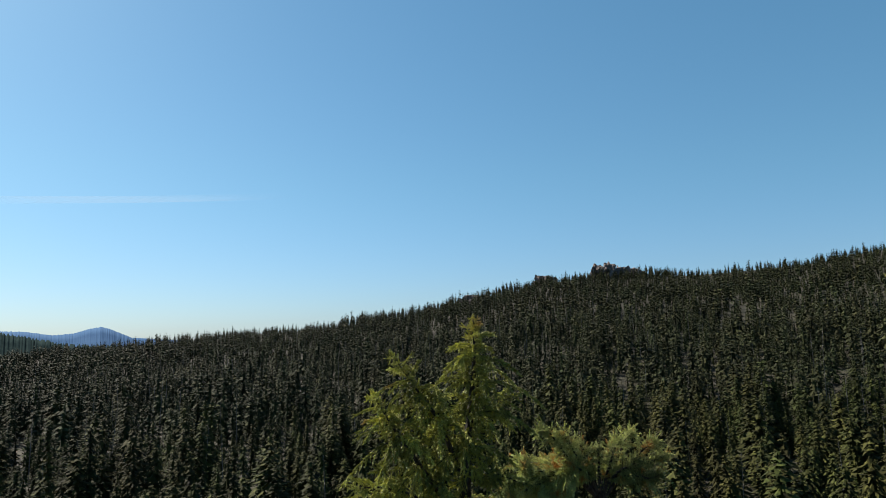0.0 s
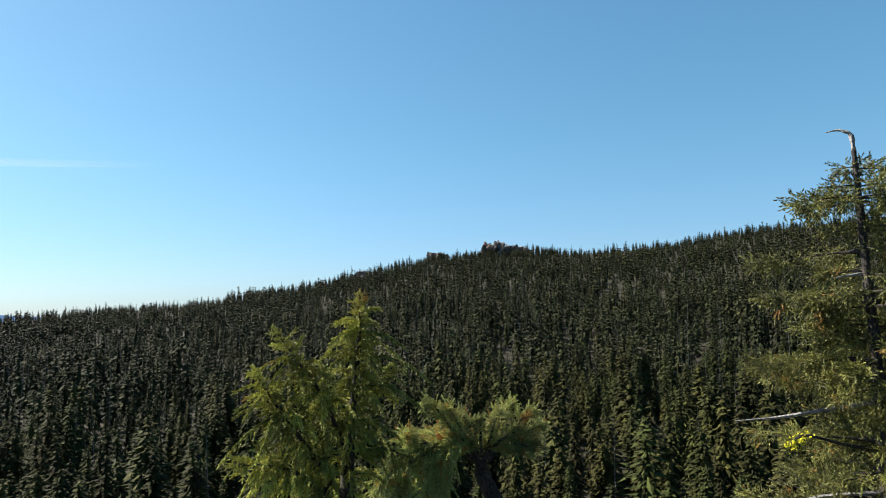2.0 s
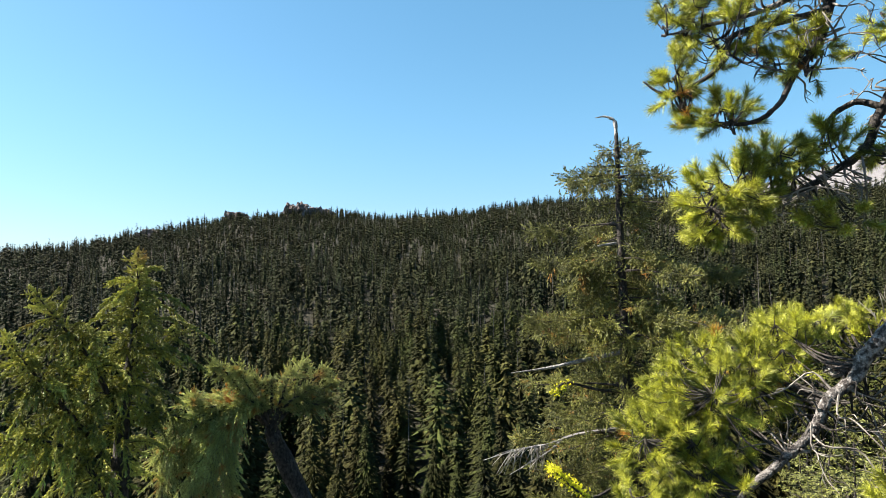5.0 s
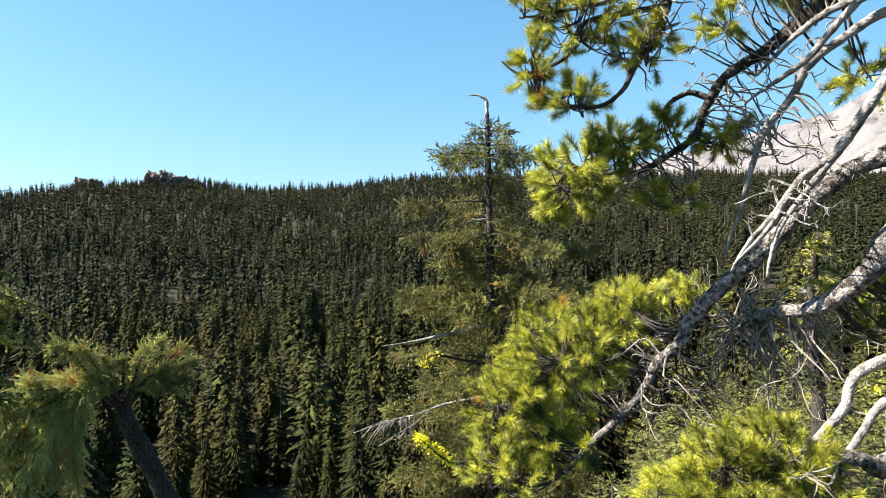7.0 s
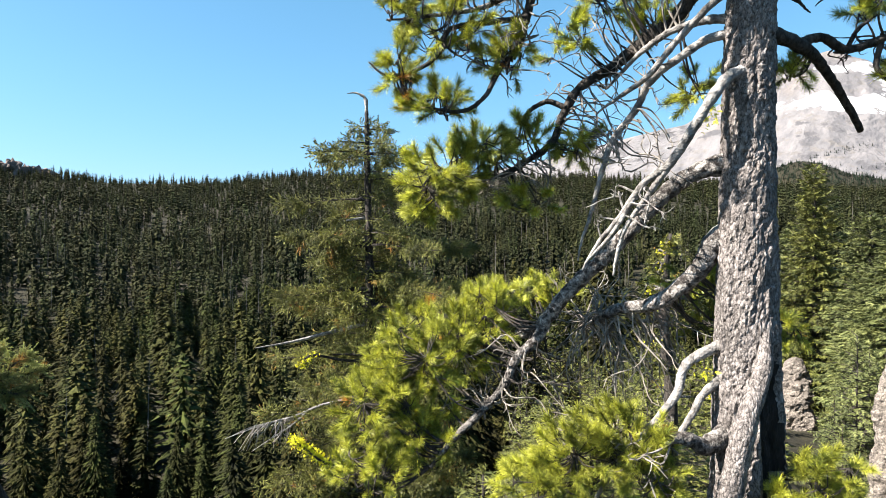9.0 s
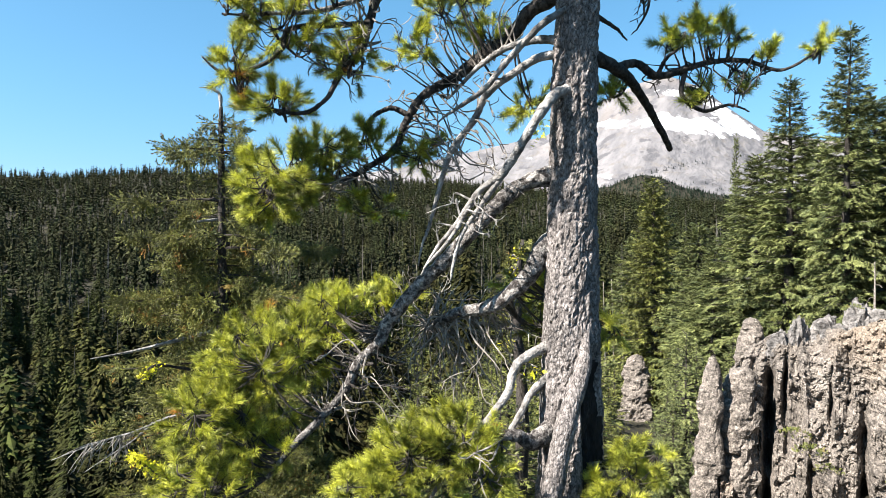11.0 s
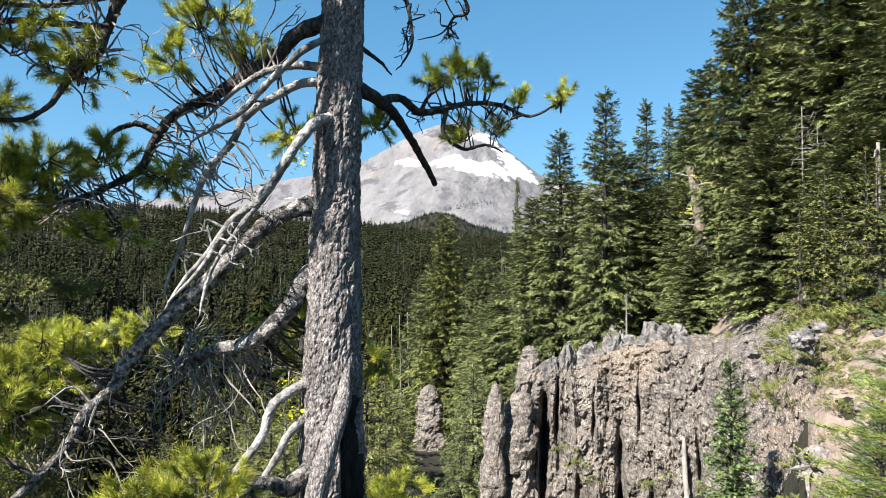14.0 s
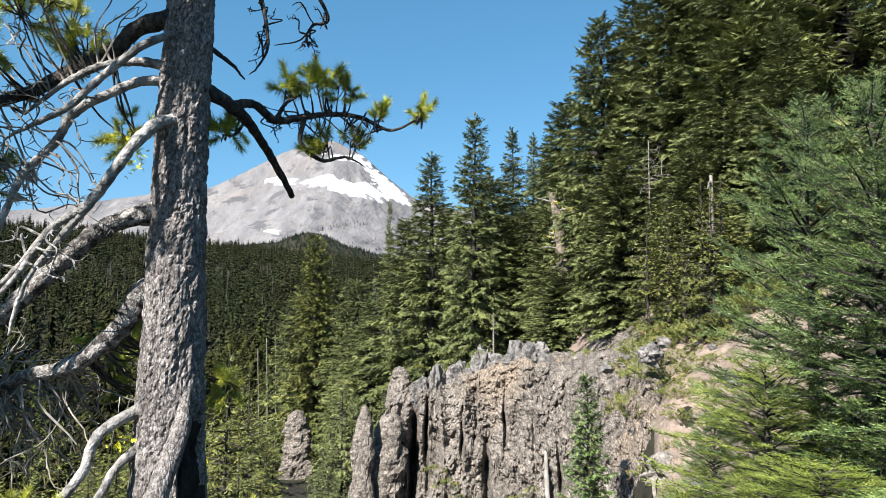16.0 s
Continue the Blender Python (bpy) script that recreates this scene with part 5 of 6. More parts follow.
# ---- old fir with a broken, bent top ----
def old_fir():
    rng = rng_of(81)
    ob = thing("old_fir", "old fir with a broken bent dead tip and rusty needles", "tree", at=(10.9, 11.83, -14.5))
    o = np.array([10.9, 11.83, -14.5])
    line = smooth_line(np.array([(10.9, 11.83, -15), (10.84, 11.88, -3.9), (10.81, 11.91, -1.0), (10.77, 11.94, 1.8), (10.76, 11.96, 3.2)]) - o, 60)
    part("trunk", tri_mesh("trunk", *tube(line, [0.26, 0.17, 0.11, 0.075, 0.045], 12, 0.25, rng), M_DARKBARK, True), ob)
    tip = np.array([(10.76, 11.96, 3.15), (10.74, 11.98, 3.5), (10.66, 12.04, 3.58), (10.56, 12.14, 3.64), (10.40, 12.28, 3.62)]) - o
    part("dead_tip", tri_mesh("dead_tip", *tube(smooth_line(tip, 14), [0.05, 0.04, 0.032, 0.022, 0.010], 7, 0.45, rng), M_BLEACH), ob, "grey broken dead tip")
    view = unit(np.array([-10.77, -11.94, 0]))
    left = np.array([-11.94, 10.77, 0]) / 16.08
    leaf, limbs, cones = Soup(), Soup(), Soup()
    # tiers: height, reach to the left, reach to the right, number of boughs
    for z, rl, rr, nb in [(2.75, 0.45, 0.5, 6), (2.3, 1.1, 1.0, 8), (2.05, 1.6, 1.25, 9), (1.55, 1.75, 0.5, 5), (1.42, 0.6, 1.9, 5), (1.0, 2.2, 0.6, 6), (0.55, 0.8, 0.9, 5), (0.1, 1.75, 1.2, 11), (-0.2, 1.3, 2.4, 10), (-0.55, 1.8, 1.4, 10), (-0.9, 1.2, 1.2, 6),
                          (-1.3, 2.2, 3.0, 12), (-1.8, 2.1, 2.6, 12), (-2.4, 1.9, 2.2, 11), (-3.0, 2.3, 2.2, 12), (-3.6, 2.3, 2.2, 12), (-4.2, 2.4, 2.3, 12), (-4.9, 2.2, 2.4, 12), (-5.6, 2.2, 2.4, 12), (-6.4, 2.3, 2.4, 11), (-7.4, 2.3, 2.4, 9)]:
        pos, fwd, up, sc = [], [], [], []
        for b in range(nb):
            if rng.rand() < 0.22:
                continue
            a = 6.283 * (b + rng.uniform(-0.3, 0.3)) / nb
            d = left * math.cos(a) + view * math.sin(a)
            reach = (rl if math.cos(a) > 0 else rr) * (abs(math.cos(a)) + (0.35 if math.sin(a) > 0 else 0.75) * abs(math.sin(a))) * rng.uniform(0.65, 1.1)
            zz = z + rng.uniform(-0.1, 0.1)
            s0 = np.array([np.interp(zz + 14.5, line[:, 2], line[:, 0]), np.interp(zz + 14.5, line[:, 2], line[:, 1]), zz + 14.5])
            ss = np.linspace(0, 1, 7)
            side = np.cross([0, 0, 1], d)
            curve = s0 + d * (ss * reach)[:, None] + side * (rng.normal(0, 0.12) * reach * ss ** 2)[:, None]
            curve[:, 2] += reach * (0.12 * ss - 0.34 * ss ** 2 + 0.18 * ss ** 4) + 0.06
            limbs.add(*tube(curve, [0.012 * reach + 0.008, 0.012, 0.006], 5, 0.2, rng))
            for c in range(max(2, int(reach / 0.16))):
                s1 = 0.22 + 0.78 * rng.rand() ** 0.7
                hub = np.array([np.interp(s1, ss, curve[:, c2]) for c2 in range(3)]) + side * rng.normal(0, 0.085 * reach * s1)
                if np.linalg.norm(hub - np.array([-2.75, -1.05, 10.1])) < 1.1:
                    continue
                off = hub - s0
                if -1.0 < zz < 2.1 and abs(off @ left) < 0.15 and off @ view > 0:
                    continue
                for q in range(18):
                    w = rng.normal(0, 1, 3) * np.array([0.075, 0.075, 0.06])
                    f = unit(w * 7 + d * 0.45 + np.array([0, 0, rng.uniform(-0.7, 0.45)]))
                    pos.append(hub + w); fwd.append(f); up.append(np.array([0, 0, 1]) + rng.normal(0, 0.4, 3)); sc.append(rng.uniform(0.12, 0.21))
                for q in range(2):
                    pos.append(hub + rng.normal(0, 0.1, 3) - np.array([0, 0, 0.06 + 0.07 * q])); fwd.append(np.array([rng.normal(0, 0.3), rng.normal(0, 0.3), -1.0])); up.append(rng.normal(0, 1, 3)); sc.append(rng.uniform(0.14, 0.24))
        leaf.add(*scatter(*brush(rng, 20, 0.25, 0.11, 0.1), pos, fwd, up, sc))
    part("branching", limbs.mesh("branching", M_DARKBARK), ob)
    part("crown", leaf.mesh("crown", M_OLDFIR), ob)
    for pts, r in [([(10.77, 11.95, -2.1), (9.88, 12.31, -2.26), (9.04, 12.58, -2.41), (8.2, 12.9, -2.5)], [0.06, 0.05, 0.035, 0.012]),
                   ([(10.77, 11.95, -3.9), (9.64, 12.25, -3.97), (8.92, 12.43, -4.14), (8.26, 12.64, -4.22), (7.43, 12.92, -4.42)], [0.05, 0.04, 0.03, 0.02, 0.008]),
                   ([(9.3, 12.35, -4.02), (8.8, 12.35, -4.3), (8.3, 12.5, -4.55), (7.9, 12.6, -4.75)], [0.03, 0.02, 0.012, 0.006]),
                   ([(10.8, 11.93, 0.55), (10.5, 12.1, 0.5), (10.25, 12.3, 0.45)], [0.04, 0.03, 0.015]),
                   ([(10.85, 11.88, -1.75), (11.3, 11.4, -1.85), (11.6, 11.1, -1.8)], [0.045, 0.04, 0.025])]:
        part("dead_branch", tri_mesh("dead_branch", *tube(smooth_line(np.array(pts) - o, 16), r, 6, 0.25, rng), M_BLEACH), ob, "bare bleached dead branch")
    fan = Soup()
    for i in range(46):
        p = np.array([rng.uniform(7.9, 9.2), 12.5, -4.15]) - o
        e = p + np.array([rng.uniform(-0.5, 0.1), rng.uniform(-0.2, 0.3), rng.uniform(-0.65, -0.1)])
        fan.add(*tube(smooth_line([p, (p + e) / 2 + rng.normal(0, 0.05, 3), e], 5), [0.012, 0.008, 0.003], 3))
    part("dead_twig_fan", fan.mesh("dead_twig_fan", M_SNAG), ob)
    for c, e, n in [((8.54, 10.65, -4.75), (7.78, 10.9, -4.09), 44), ((9.35, 12.3, -2.75), (9.05, 12.4, -2.95), 8), ((10.3, 12.0, -1.5), (10.35, 12.0, -1.55), 3)]:
        s = Soup()
        c, e = np.array(c) - o, np.array(e) - o
        bare = tube(smooth_line([(0.0, 0.05, c[2] - 0.3), c * 0.5 + np.array([0, 0, c[2] * 0.5 - 0.2]), c, e], 14), [0.05, 0.035, 0.03, 0.02], 5)
        part("branch", tri_mesh("branch", *bare, M_DARKBARK), ob)
        for k in range(n):
            s.add(*clump(rng, c + (e - c) * k / max(1, n - 1), (0.06, 0.06, 0.06), 14))
        part("lichen_branch", s.mesh("lichen_branch", M_LICHEN), ob, "bright yellow lichen coated branch")
    return ob


M_OLDFIR = material("old_fir_needles", (0.028, 0.035, 0.010), (0.212, 0.212, 0.050), 2.2, 0.55, vary=0.6, translucent=0.08, coarse=0.35,
                    extra=((0.32, 0.14, 0.03), 1.9, 0.65))
old_fir()


# ---- hemlock with several leaders, and the bowed tree beside it ----
BRUSHES = [brush(rng_of(300 + i), 46, 0.23, 0.10, 0.15) for i in range(3)]


def dress(leaf, line, rng, reach0, reach1, per_m, size, hang, slope=0.5, whorl=0.0):
    """Needled shoots along a leader: they leave it slanting upward, droop, and carry side shoots; reach grows away from the tip."""
    length = np.linalg.norm(np.diff(line, axis=0), axis=1).sum()
    sets = [([], [], [], []) for _ in BRUSHES]
    twigs = Soup()
    turn = rng.uniform(0, 6)

    def shoot(p, f, k):
        g = sets[rng.randint(0, len(sets))]
        g[0].append(p); g[1].append(f); g[2].append(np.array([0, 0, 1.0]) + rng.normal(0, 0.2, 3)); g[3].append(k)

    n = int(length * per_m)
    for i in range(n):
        s = (i + rng.rand()) / n
        if i % 3 == 0 and whorl:
            s = min(0.98, max(0.0, 1 - (round(length * (1 - s) / whorl) * whorl + rng.uniform(-0.025, 0.025)) / length))
        x = s * (len(line) - 1)
        i0 = min(len(line) - 2, int(x))
        p = line[i0] + (line[i0 + 1] - line[i0]) * (x - i0)
        t = unit(line[i0 + 1] - line[i0])
        gap = length * (1 - s)
        reach = min(reach0, reach1 + slope * gap) * (rng.uniform(0.75, 1.25) if i % 3 == 0 else rng.uniform(0.2, 0.45))
        fine = 0.5 + 0.5 * min(1.0, gap / 0.7)
        turn += 2.4 + rng.uniform(-0.3, 0.3)
        ref = unit(np.cross(t, [0.2, 0.5, 0.3]))
        d = unit(ref * math.cos(turn) + np.cross(t, ref) * math.sin(turn) + t * 0.75)
        h = hang * min(1.0, 0.25 + gap * 0.9)
        ss = np.linspace(0, 1, 7)
        c = p + d * (ss * reach)[:, None]
        c[:, 2] += reach * (-h * ss ** 1.8)
        twigs.add(*tube(c, [0.004 + 0.010 * reach, 0.003], 3))
        m = max(1, int(reach / (size * fine * 0.5)))
        for q in range(m):
            k = (q + 0.3) / m
            j0 = min(5, int(k * 6))
            f = unit(c[j0 + 1] - c[j0])
            pp = c[j0] + (c[j0 + 1] - c[j0]) * (k * 6 - j0)
            shoot(pp, f, fine * size * rng.uniform(0.9, 1.2))
            side = unit(np.cross(f, [0, 0, 1.0]))
            for sg in (-1, 1):
                if k > 0.12 and rng.rand() < 0.85:
                    ln = fine * size * rng.uniform(0.55, 1.15) * (1.15 - 0.5 * k)
                    g = unit(f * 0.75 + side * sg * rng.uniform(0.5, 0.9) + np.array([0, 0, -h * rng.uniform(0.0, 1.0)]))
                    shoot(pp, g, ln)
                    if rng.rand() < 0.55 * h:
                        shoot(pp + g * ln * 0.7, unit(g * 0.4 + np.array([0, 0, -1.0]) + rng.normal(0, 0.2, 3)), ln * 0.9)
        shoot(c[-1] - (c[-1] - c[-2]) * 0.5, unit(c[-1] - c[-2] + np.array([0, 0, 0.02])), fine * size * 0.8)
    shoot(line[-1] - (line[-1] - line[-2]), unit(line[-1] - line[-2]), size)
    for (V, F), g in zip(BRUSHES, sets):
        if g[0]:
            leaf.add(*scatter(V, F, *g))
    return twigs


def leaders_tree(name, label, foot, stems, seed, size, per_m, mat, hang, slope=0.5, whorl=0.0, bare=4, category="tree"):
    """stems: (points, radii, reach at foot, reach at tip)."""
    rng = rng_of(seed)
    o = np.array(foot)
    ob = thing(name, label, category, at=foot)
    for i, (pts, radii, r0, r1) in enumerate(stems):
        line = smooth_line(np.array(pts) - o, 40)
        st = part("trunk" if i == 0 else "leader", tri_mesh("stem", *tube(line, [r * (1.0 if i == 0 else 0.6) for r in radii], 9, 0.2, rng), M_DARKBARK, True), ob)
        leaf = Soup()
        lo = 12 if i == 0 else bare
        twigs = dress(leaf, line[lo:], rng, r0, r1, per_m, size, hang, slope, whorl)
        part("twig_work", twigs.mesh("twig_work", M_DARKBARK), st)
        part("needles", leaf.mesh("needles", mat), st, "drooping needled shoots")
    return ob


leaders_tree("hemlock", "mountain hemlock with several drooping yellow-green leaders", (-0.1, 7.32, -7.6), [
    ([(-0.1, 7.32, -7.8), (-0.08, 7.32, -3.7), (-0.03, 7.32, -1.7), (0.05, 7.31, -0.85), (0.11, 7.31, -0.26), (0.12, 7.31, 0.2)], [0.16, 0.12, 0.07, 0.04, 0.02, 0.006], 0.72, 0.03),
    ([(-0.03, 7.32, -1.55), (-0.26, 7.12, -0.9), (-0.49, 6.91, -0.52), (-0.71, 6.70, -0.17)], [0.05, 0.035, 0.02, 0.005], 0.5, 0.07),
    ([(-0.04, 7.32, -2.0), (-0.44, 7.01, -1.33), (-0.72, 6.80, -0.88), (-0.90, 6.58, -0.53)], [0.05, 0.035, 0.02, 0.005], 0.5, 0.08),
    ([(-0.05, 7.32, -2.4), (-0.40, 7.02, -1.69), (-0.77, 6.79, -1.44), (-1.08, 6.56, -1.38)], [0.05, 0.035, 0.02, 0.005], 0.45, 0.08),
    ([(0.06, 7.31, -0.95), (0.30, 7.40, -0.72), (0.55, 7.47, -0.66)], [0.03, 0.02, 0.005], 0.35, 0.08),
    ([(0.03, 7.31, -1.5), (0.31, 7.20, -1.42), (0.58, 7.07, -1.5)], [0.03, 0.02, 0.005], 0.45, 0.1)], 91, 0.105, 56, M_HEM, 0.75, 0.62, 0.19)

FORK = (2.0, 9.92, -2.38)
BOWED = [([(3.9, 9.4, -10.6), (3.43, 9.51, -6.13), (2.49, 9.81, -3.6), (2.12, 9.89, -2.75), FORK, (2.08, 9.9, -2.1), (2.2, 9.9, -1.85)], [0.22, 0.18, 0.14, 0.125, 0.11, 0.06, 0.02], 0.05, 0.04)]
# stiff short crown over the bend
for x, y, z in ((2.25, 9.7, -1.52), (2.55, 10.0, -1.45), (2.82, 9.75, -1.55), (3.02, 9.95, -1.78), (2.8, 9.6, -1.95), (2.5, 9.65, -1.78), (2.35, 10.2, -1.6), (2.65, 9.85, -2.08),
                (1.95, 9.75, -1.62), (1.7, 9.9, -1.55), (1.4, 9.7, -1.42), (1.1, 9.65, -1.33), (1.55, 9.6, -1.8)):
    BOWED.append(([FORK, (0.6 * 2.0 + 0.4 * x, 0.5 * (y + 9.92), -2.0 + 0.15 * (z + 1.8)), (0.2 * 2.0 + 0.8 * x, y, z - 0.07), (x, y, z)], [0.05, 0.035, 0.02, 0.006], 0.2, 0.1))
# the side that hangs down like a curtain; last six added behind to shade the trunk
for x, y, z in ((0.85, 9.6, -1.75), (0.6, 9.55, -2.1), (0.4, 9.5, -2.55), (0.75, 9.75, -2.8), (1.1, 9.5, -3.15), (0.45, 9.7, -3.1), (1.4, 9.6, -3.4), (0.8, 9.5, -3.5), (1.05, 9.8, -2.3), (1.3, 9.55, -2.7),
                (1.6, 10.5, -1.75), (1.2, 10.7, -2.0), (0.9, 10.5, -1.9), (1.4, 10.9, -2.3), (1.75, 10.6, -2.15), (1.0, 10.9, -2.4)):
    BOWED.append(([FORK, (1.55, 0.5 * (y + 9.9), -1.98), (0.7 * x + 0.35, y, 0.45 * z - 1.08), (x, y, z)], [0.045, 0.03, 0.018, 0.006], 0.28, 0.12))
leaders_tree("bowed_fir", "bowed fir with a dark bent trunk and rusty needle tips", (3.9, 9.4, -10.5), BOWED, 92, 0.085, 115, M_BOWED, 0.4, bare=9)
log("curled_tip", "small white curled dead twig tip", [(1.66, 9.96, -1.72), (1.60, 9.97, -1.55), (1.54, 9.98, -1.50), (1.47, 9.99, -1.53)], [0.02, 0.016, 0.012, 0.005], 3)


def lichen_tree():
    """The crooked old tree with yellow lichen seen behind the pine."""
    rng = rng_of(33)
    foot = np.array(on_land(-68.3, 16.5, -0.3))
    ob = thing("lichen_tree", "crooked half-dead conifer hung with yellow lichen", "tree", at=tuple(foot))
    top = np.array(polar(-68.3, 0.15, 16.5)) - foot
    line = smooth_line([(0, 0, 0), (0.15, 0, top[2] * 0.5), (-0.1, 0.1, top[2] * 0.8), top], 24)
    part("trunk", tri_mesh("trunk", *tube(line, [0.2, 0.15, 0.12, 0.05], 10, 0.3, rng), M_DARKBARK, True), ob)
    leaf, yel = Soup(), Soup()
    for i in range(34):
        k = rng.uniform(0.35, 1.0)
        p = line[int(k * 23)]
        a, ln = rng.uniform(0, 6.28), rng.uniform(0.4, 1.3) * (1.35 - k)
        e = p + np.array([math.cos(a) * ln, math.sin(a) * ln, rng.uniform(-0.35, 0.2) * ln])
        c = smooth_line([p, (p + e) / 2 + rng.normal(0, 0.07, 3), e], 8)
        part("branch", tri_mesh("branch", *tube(c, [0.045, 0.03, 0.008], 5, 0.2, rng), M_LIMB), ob)
        n = int(16 * rng.rand() + 6)
        leaf.add(*scatter(*SPRAY2, c[rng.randint(3, 8, n)] + rng.normal(0, 0.06, (n, 3)), rng.normal(0, 1, (n, 3)) + (e - p), rng.normal(0, 0.4, (n, 3)) + [0, 0, 1], rng.uniform(0.15, 0.32, n)))
        if i % 3 == 0:
            for q in range(3):
                yel.add(*clump(rng, c[rng.randint(3, 8)], (0.07, 0.07, 0.03), 9))
    part("needles", leaf.mesh("needles", M_OLDFIR), ob)
    part("lichen", yel.mesh("lichen", M_LICHEN), ob, "bright yellow lichen")
    return ob


lichen_tree()


# ---- the pine beside the viewpoint ----
TUFTS = [tuft(rng_of(200 + i)) for i in range(4)]
DRY = tuft(rng_of(210), 60, 0.08, 0.07)
PR = rng_of(7)
PINE_FOOT = (4.44, 1.25, -2.3)
pine = thing("pine", "gnarled old pine with rough grey bark and dead bleached limbs", "tree", at=PINE_FOOT)
PO = np.array(PINE_FOOT)


def pine_trunk():
    line = smooth_line(np.array([(4.46, 1.24, -2.9), (4.45, 1.25, -1.65), (4.44, 1.26, -0.55), (4.44, 1.26, 0.45), (4.44, 1.26, 1.05), (4.45, 1.24, 1.86), (4.47, 1.22, 3.2), (4.44, 1.2, 5.0), (4.46, 1.2, 7.2)]) - PO, 420)
    zs = line[:, 2] + PO[2]
    rad = np.interp(zs, [-2.9, -2.2, -1.65, -0.94, -0.55, 0.05, 0.45, 1.05, 1.86, 3.2, 5.0, 7.2], [0.42, 0.30, 0.235, 0.208, 0.193, 0.178, 0.166, 0.158, 0.145, 0.12, 0.08, 0.02])
    sides = 84
    V, HOLLOW = np.empty((len(line), sides, 3)), np.zeros((len(line), sides))
    for i in range(len(line)):
        for j in range(sides):
            a = 6.2832 * j / sides
            p = Vector((math.cos(a) * 0.18, math.sin(a) * 0.18, zs[i] * 0.5))
            plates = noise.cell(p * 34) * 0.5 + noise.cell(p * 19 + Vector((3, 1, 0)))
            crack = abs(noise.noise(Vector((p.x * 24, p.y * 24, p.z * 26))))
            k = rad[i] * (1 + 0.03 * noise.noise(p * 5)) + 0.0065 * plates - 0.012 * max(0.0, 0.22 - crack) / 0.22
            hollow = min(1.0, max(0.0, (-0.66 - zs[i]) / 0.3)) * min(1.0, max(0.0, (a - 3.80) / 0.08)) * min(1.0, max(0.0, (4.95 - a) / 0.16))
            hollow *= 0.8 + 0.5 * noise.noise(p * 9)
            HOLLOW[i, j] = hollow
            k -= (0.62 * rad[i] - 0.01) * min(1.0, hollow)
            V[i, j] = (line[i, 0] + math.cos(a) * k, line[i, 1] + math.sin(a) * k, line[i, 2])
    n = len(line)
    i, j = np.meshgrid(np.arange(n - 1), np.arange(sides), indexing="ij")
    j2 = (j + 1) % sides
    a, b, c, e = (i * sides + j).ravel(), (i * sides + j2).ravel(), ((i + 1) * sides + j2).ravel(), ((i + 1) * sides + j).ravel()
    F = np.vstack([np.stack([a, b, c], 1), np.stack([a, c, e], 1)])
    me = tri_mesh("trunk", V.reshape(-1, 3), F, M_BARK, False)
    # near-black faces within the hollow at the foot
    me.materials.append(M_HOLLOW)
    in_hollow = (HOLLOW[:-1] > 0.35).ravel()
    me.polygons.foreach_set("material_index", np.concatenate([in_hollow, in_hollow]).astype(np.int32))
    part("trunk", me, pine, "rough scaly grey bark with a black hollow at the foot")


pine_trunk()
BOUGHS = {}


def limb(key, pts, radii, mat, sides=10, name="limb", label="", rough=0.2):
    line = smooth_line(np.array(pts) - PO, max(24, 7 * len(pts)))
    line = line + np.cumsum(PR.normal(0, 0.0022, line.shape), 0) * np.linspace(0, 1, len(line))[:, None]
    ob = part(name, tri_mesh(name, *tube(line, radii, sides, rough, PR), mat, True), pine, label)
    BOUGHS[key] = (ob, line)
    return ob


DEAD = "bare bleached dead limb"
limb("b1", [(4.42, 1.33, 0.48), (4.35, 1.52, 0.44), (4.29, 1.69, 0.33), (4.25, 1.88, 0.14), (4.19, 2.07, -0.08), (4.10, 2.28, -0.31), (4.03, 2.51, -0.59), (3.99, 2.57, -0.75), (3.88, 2.68, -0.89), (3.79, 2.74, -1.08), (3.62, 2.87, -1.30), (3.50, 3.00, -1.48), (3.39, 3.11, -1.66)],
     [0.075, 0.058, 0.055, 0.053, 0.052, 0.05, 0.046, 0.04, 0.034, 0.032, 0.028, 0.022, 0.015], M_LIMB, 14)
limb("b1k", [(4.05, 2.46, -0.55), (4.07, 2.66, -0.70), (4.12, 2.80, -0.74), (4.20, 2.86, -0.66), (4.22, 3.0, -0.72)], [0.045, 0.04, 0.036, 0.03, 0.012], M_LIMB)
limb("b2", [(4.42, 1.32, 0.06), (4.37, 1.45, -0.05), (4.35, 1.51, -0.19), (4.34, 1.65, -0.34), (4.32, 1.82, -0.46), (4.34, 2.04, -0.51), (4.38, 2.23, -0.59), (4.5, 2.45, -0.66)], [0.085, 0.068, 0.06, 0.056, 0.05, 0.04, 0.028, 0.015], M_LIMB, 14)
limb("b3", [(4.36, 1.24, 1.05), (4.21, 1.31, 0.99), (4.08, 1.38, 0.83), (4.04, 1.48, 0.64), (4.03, 1.61, 0.45), (4.01, 1.77, 0.34), (3.99, 1.92, 0.13), (3.96, 2.07, -0.04), (3.90, 2.16, -0.22)], [0.042, 0.036, 0.034, 0.03, 0.028, 0.022, 0.018, 0.014, 0.006], M_BLEACH, label=DEAD)
limb("b3b", [(4.03, 1.61, 0.45), (4.01, 1.76, 0.24), (4.00, 1.90, 0.03), (4.01, 1.95, -0.16), (4.01, 1.98, -0.27)], [0.024, 0.018, 0.015, 0.012, 0.006], M_BLEACH, label=DEAD)
limb("b3c", [(4.0, 1.80, 0.30), (3.97, 1.92, 0.08), (3.95, 2.04, -0.08), (3.93, 2.1, -0.15)], [0.018, 0.015, 0.012, 0.006], M_BLEACH, label=DEAD)
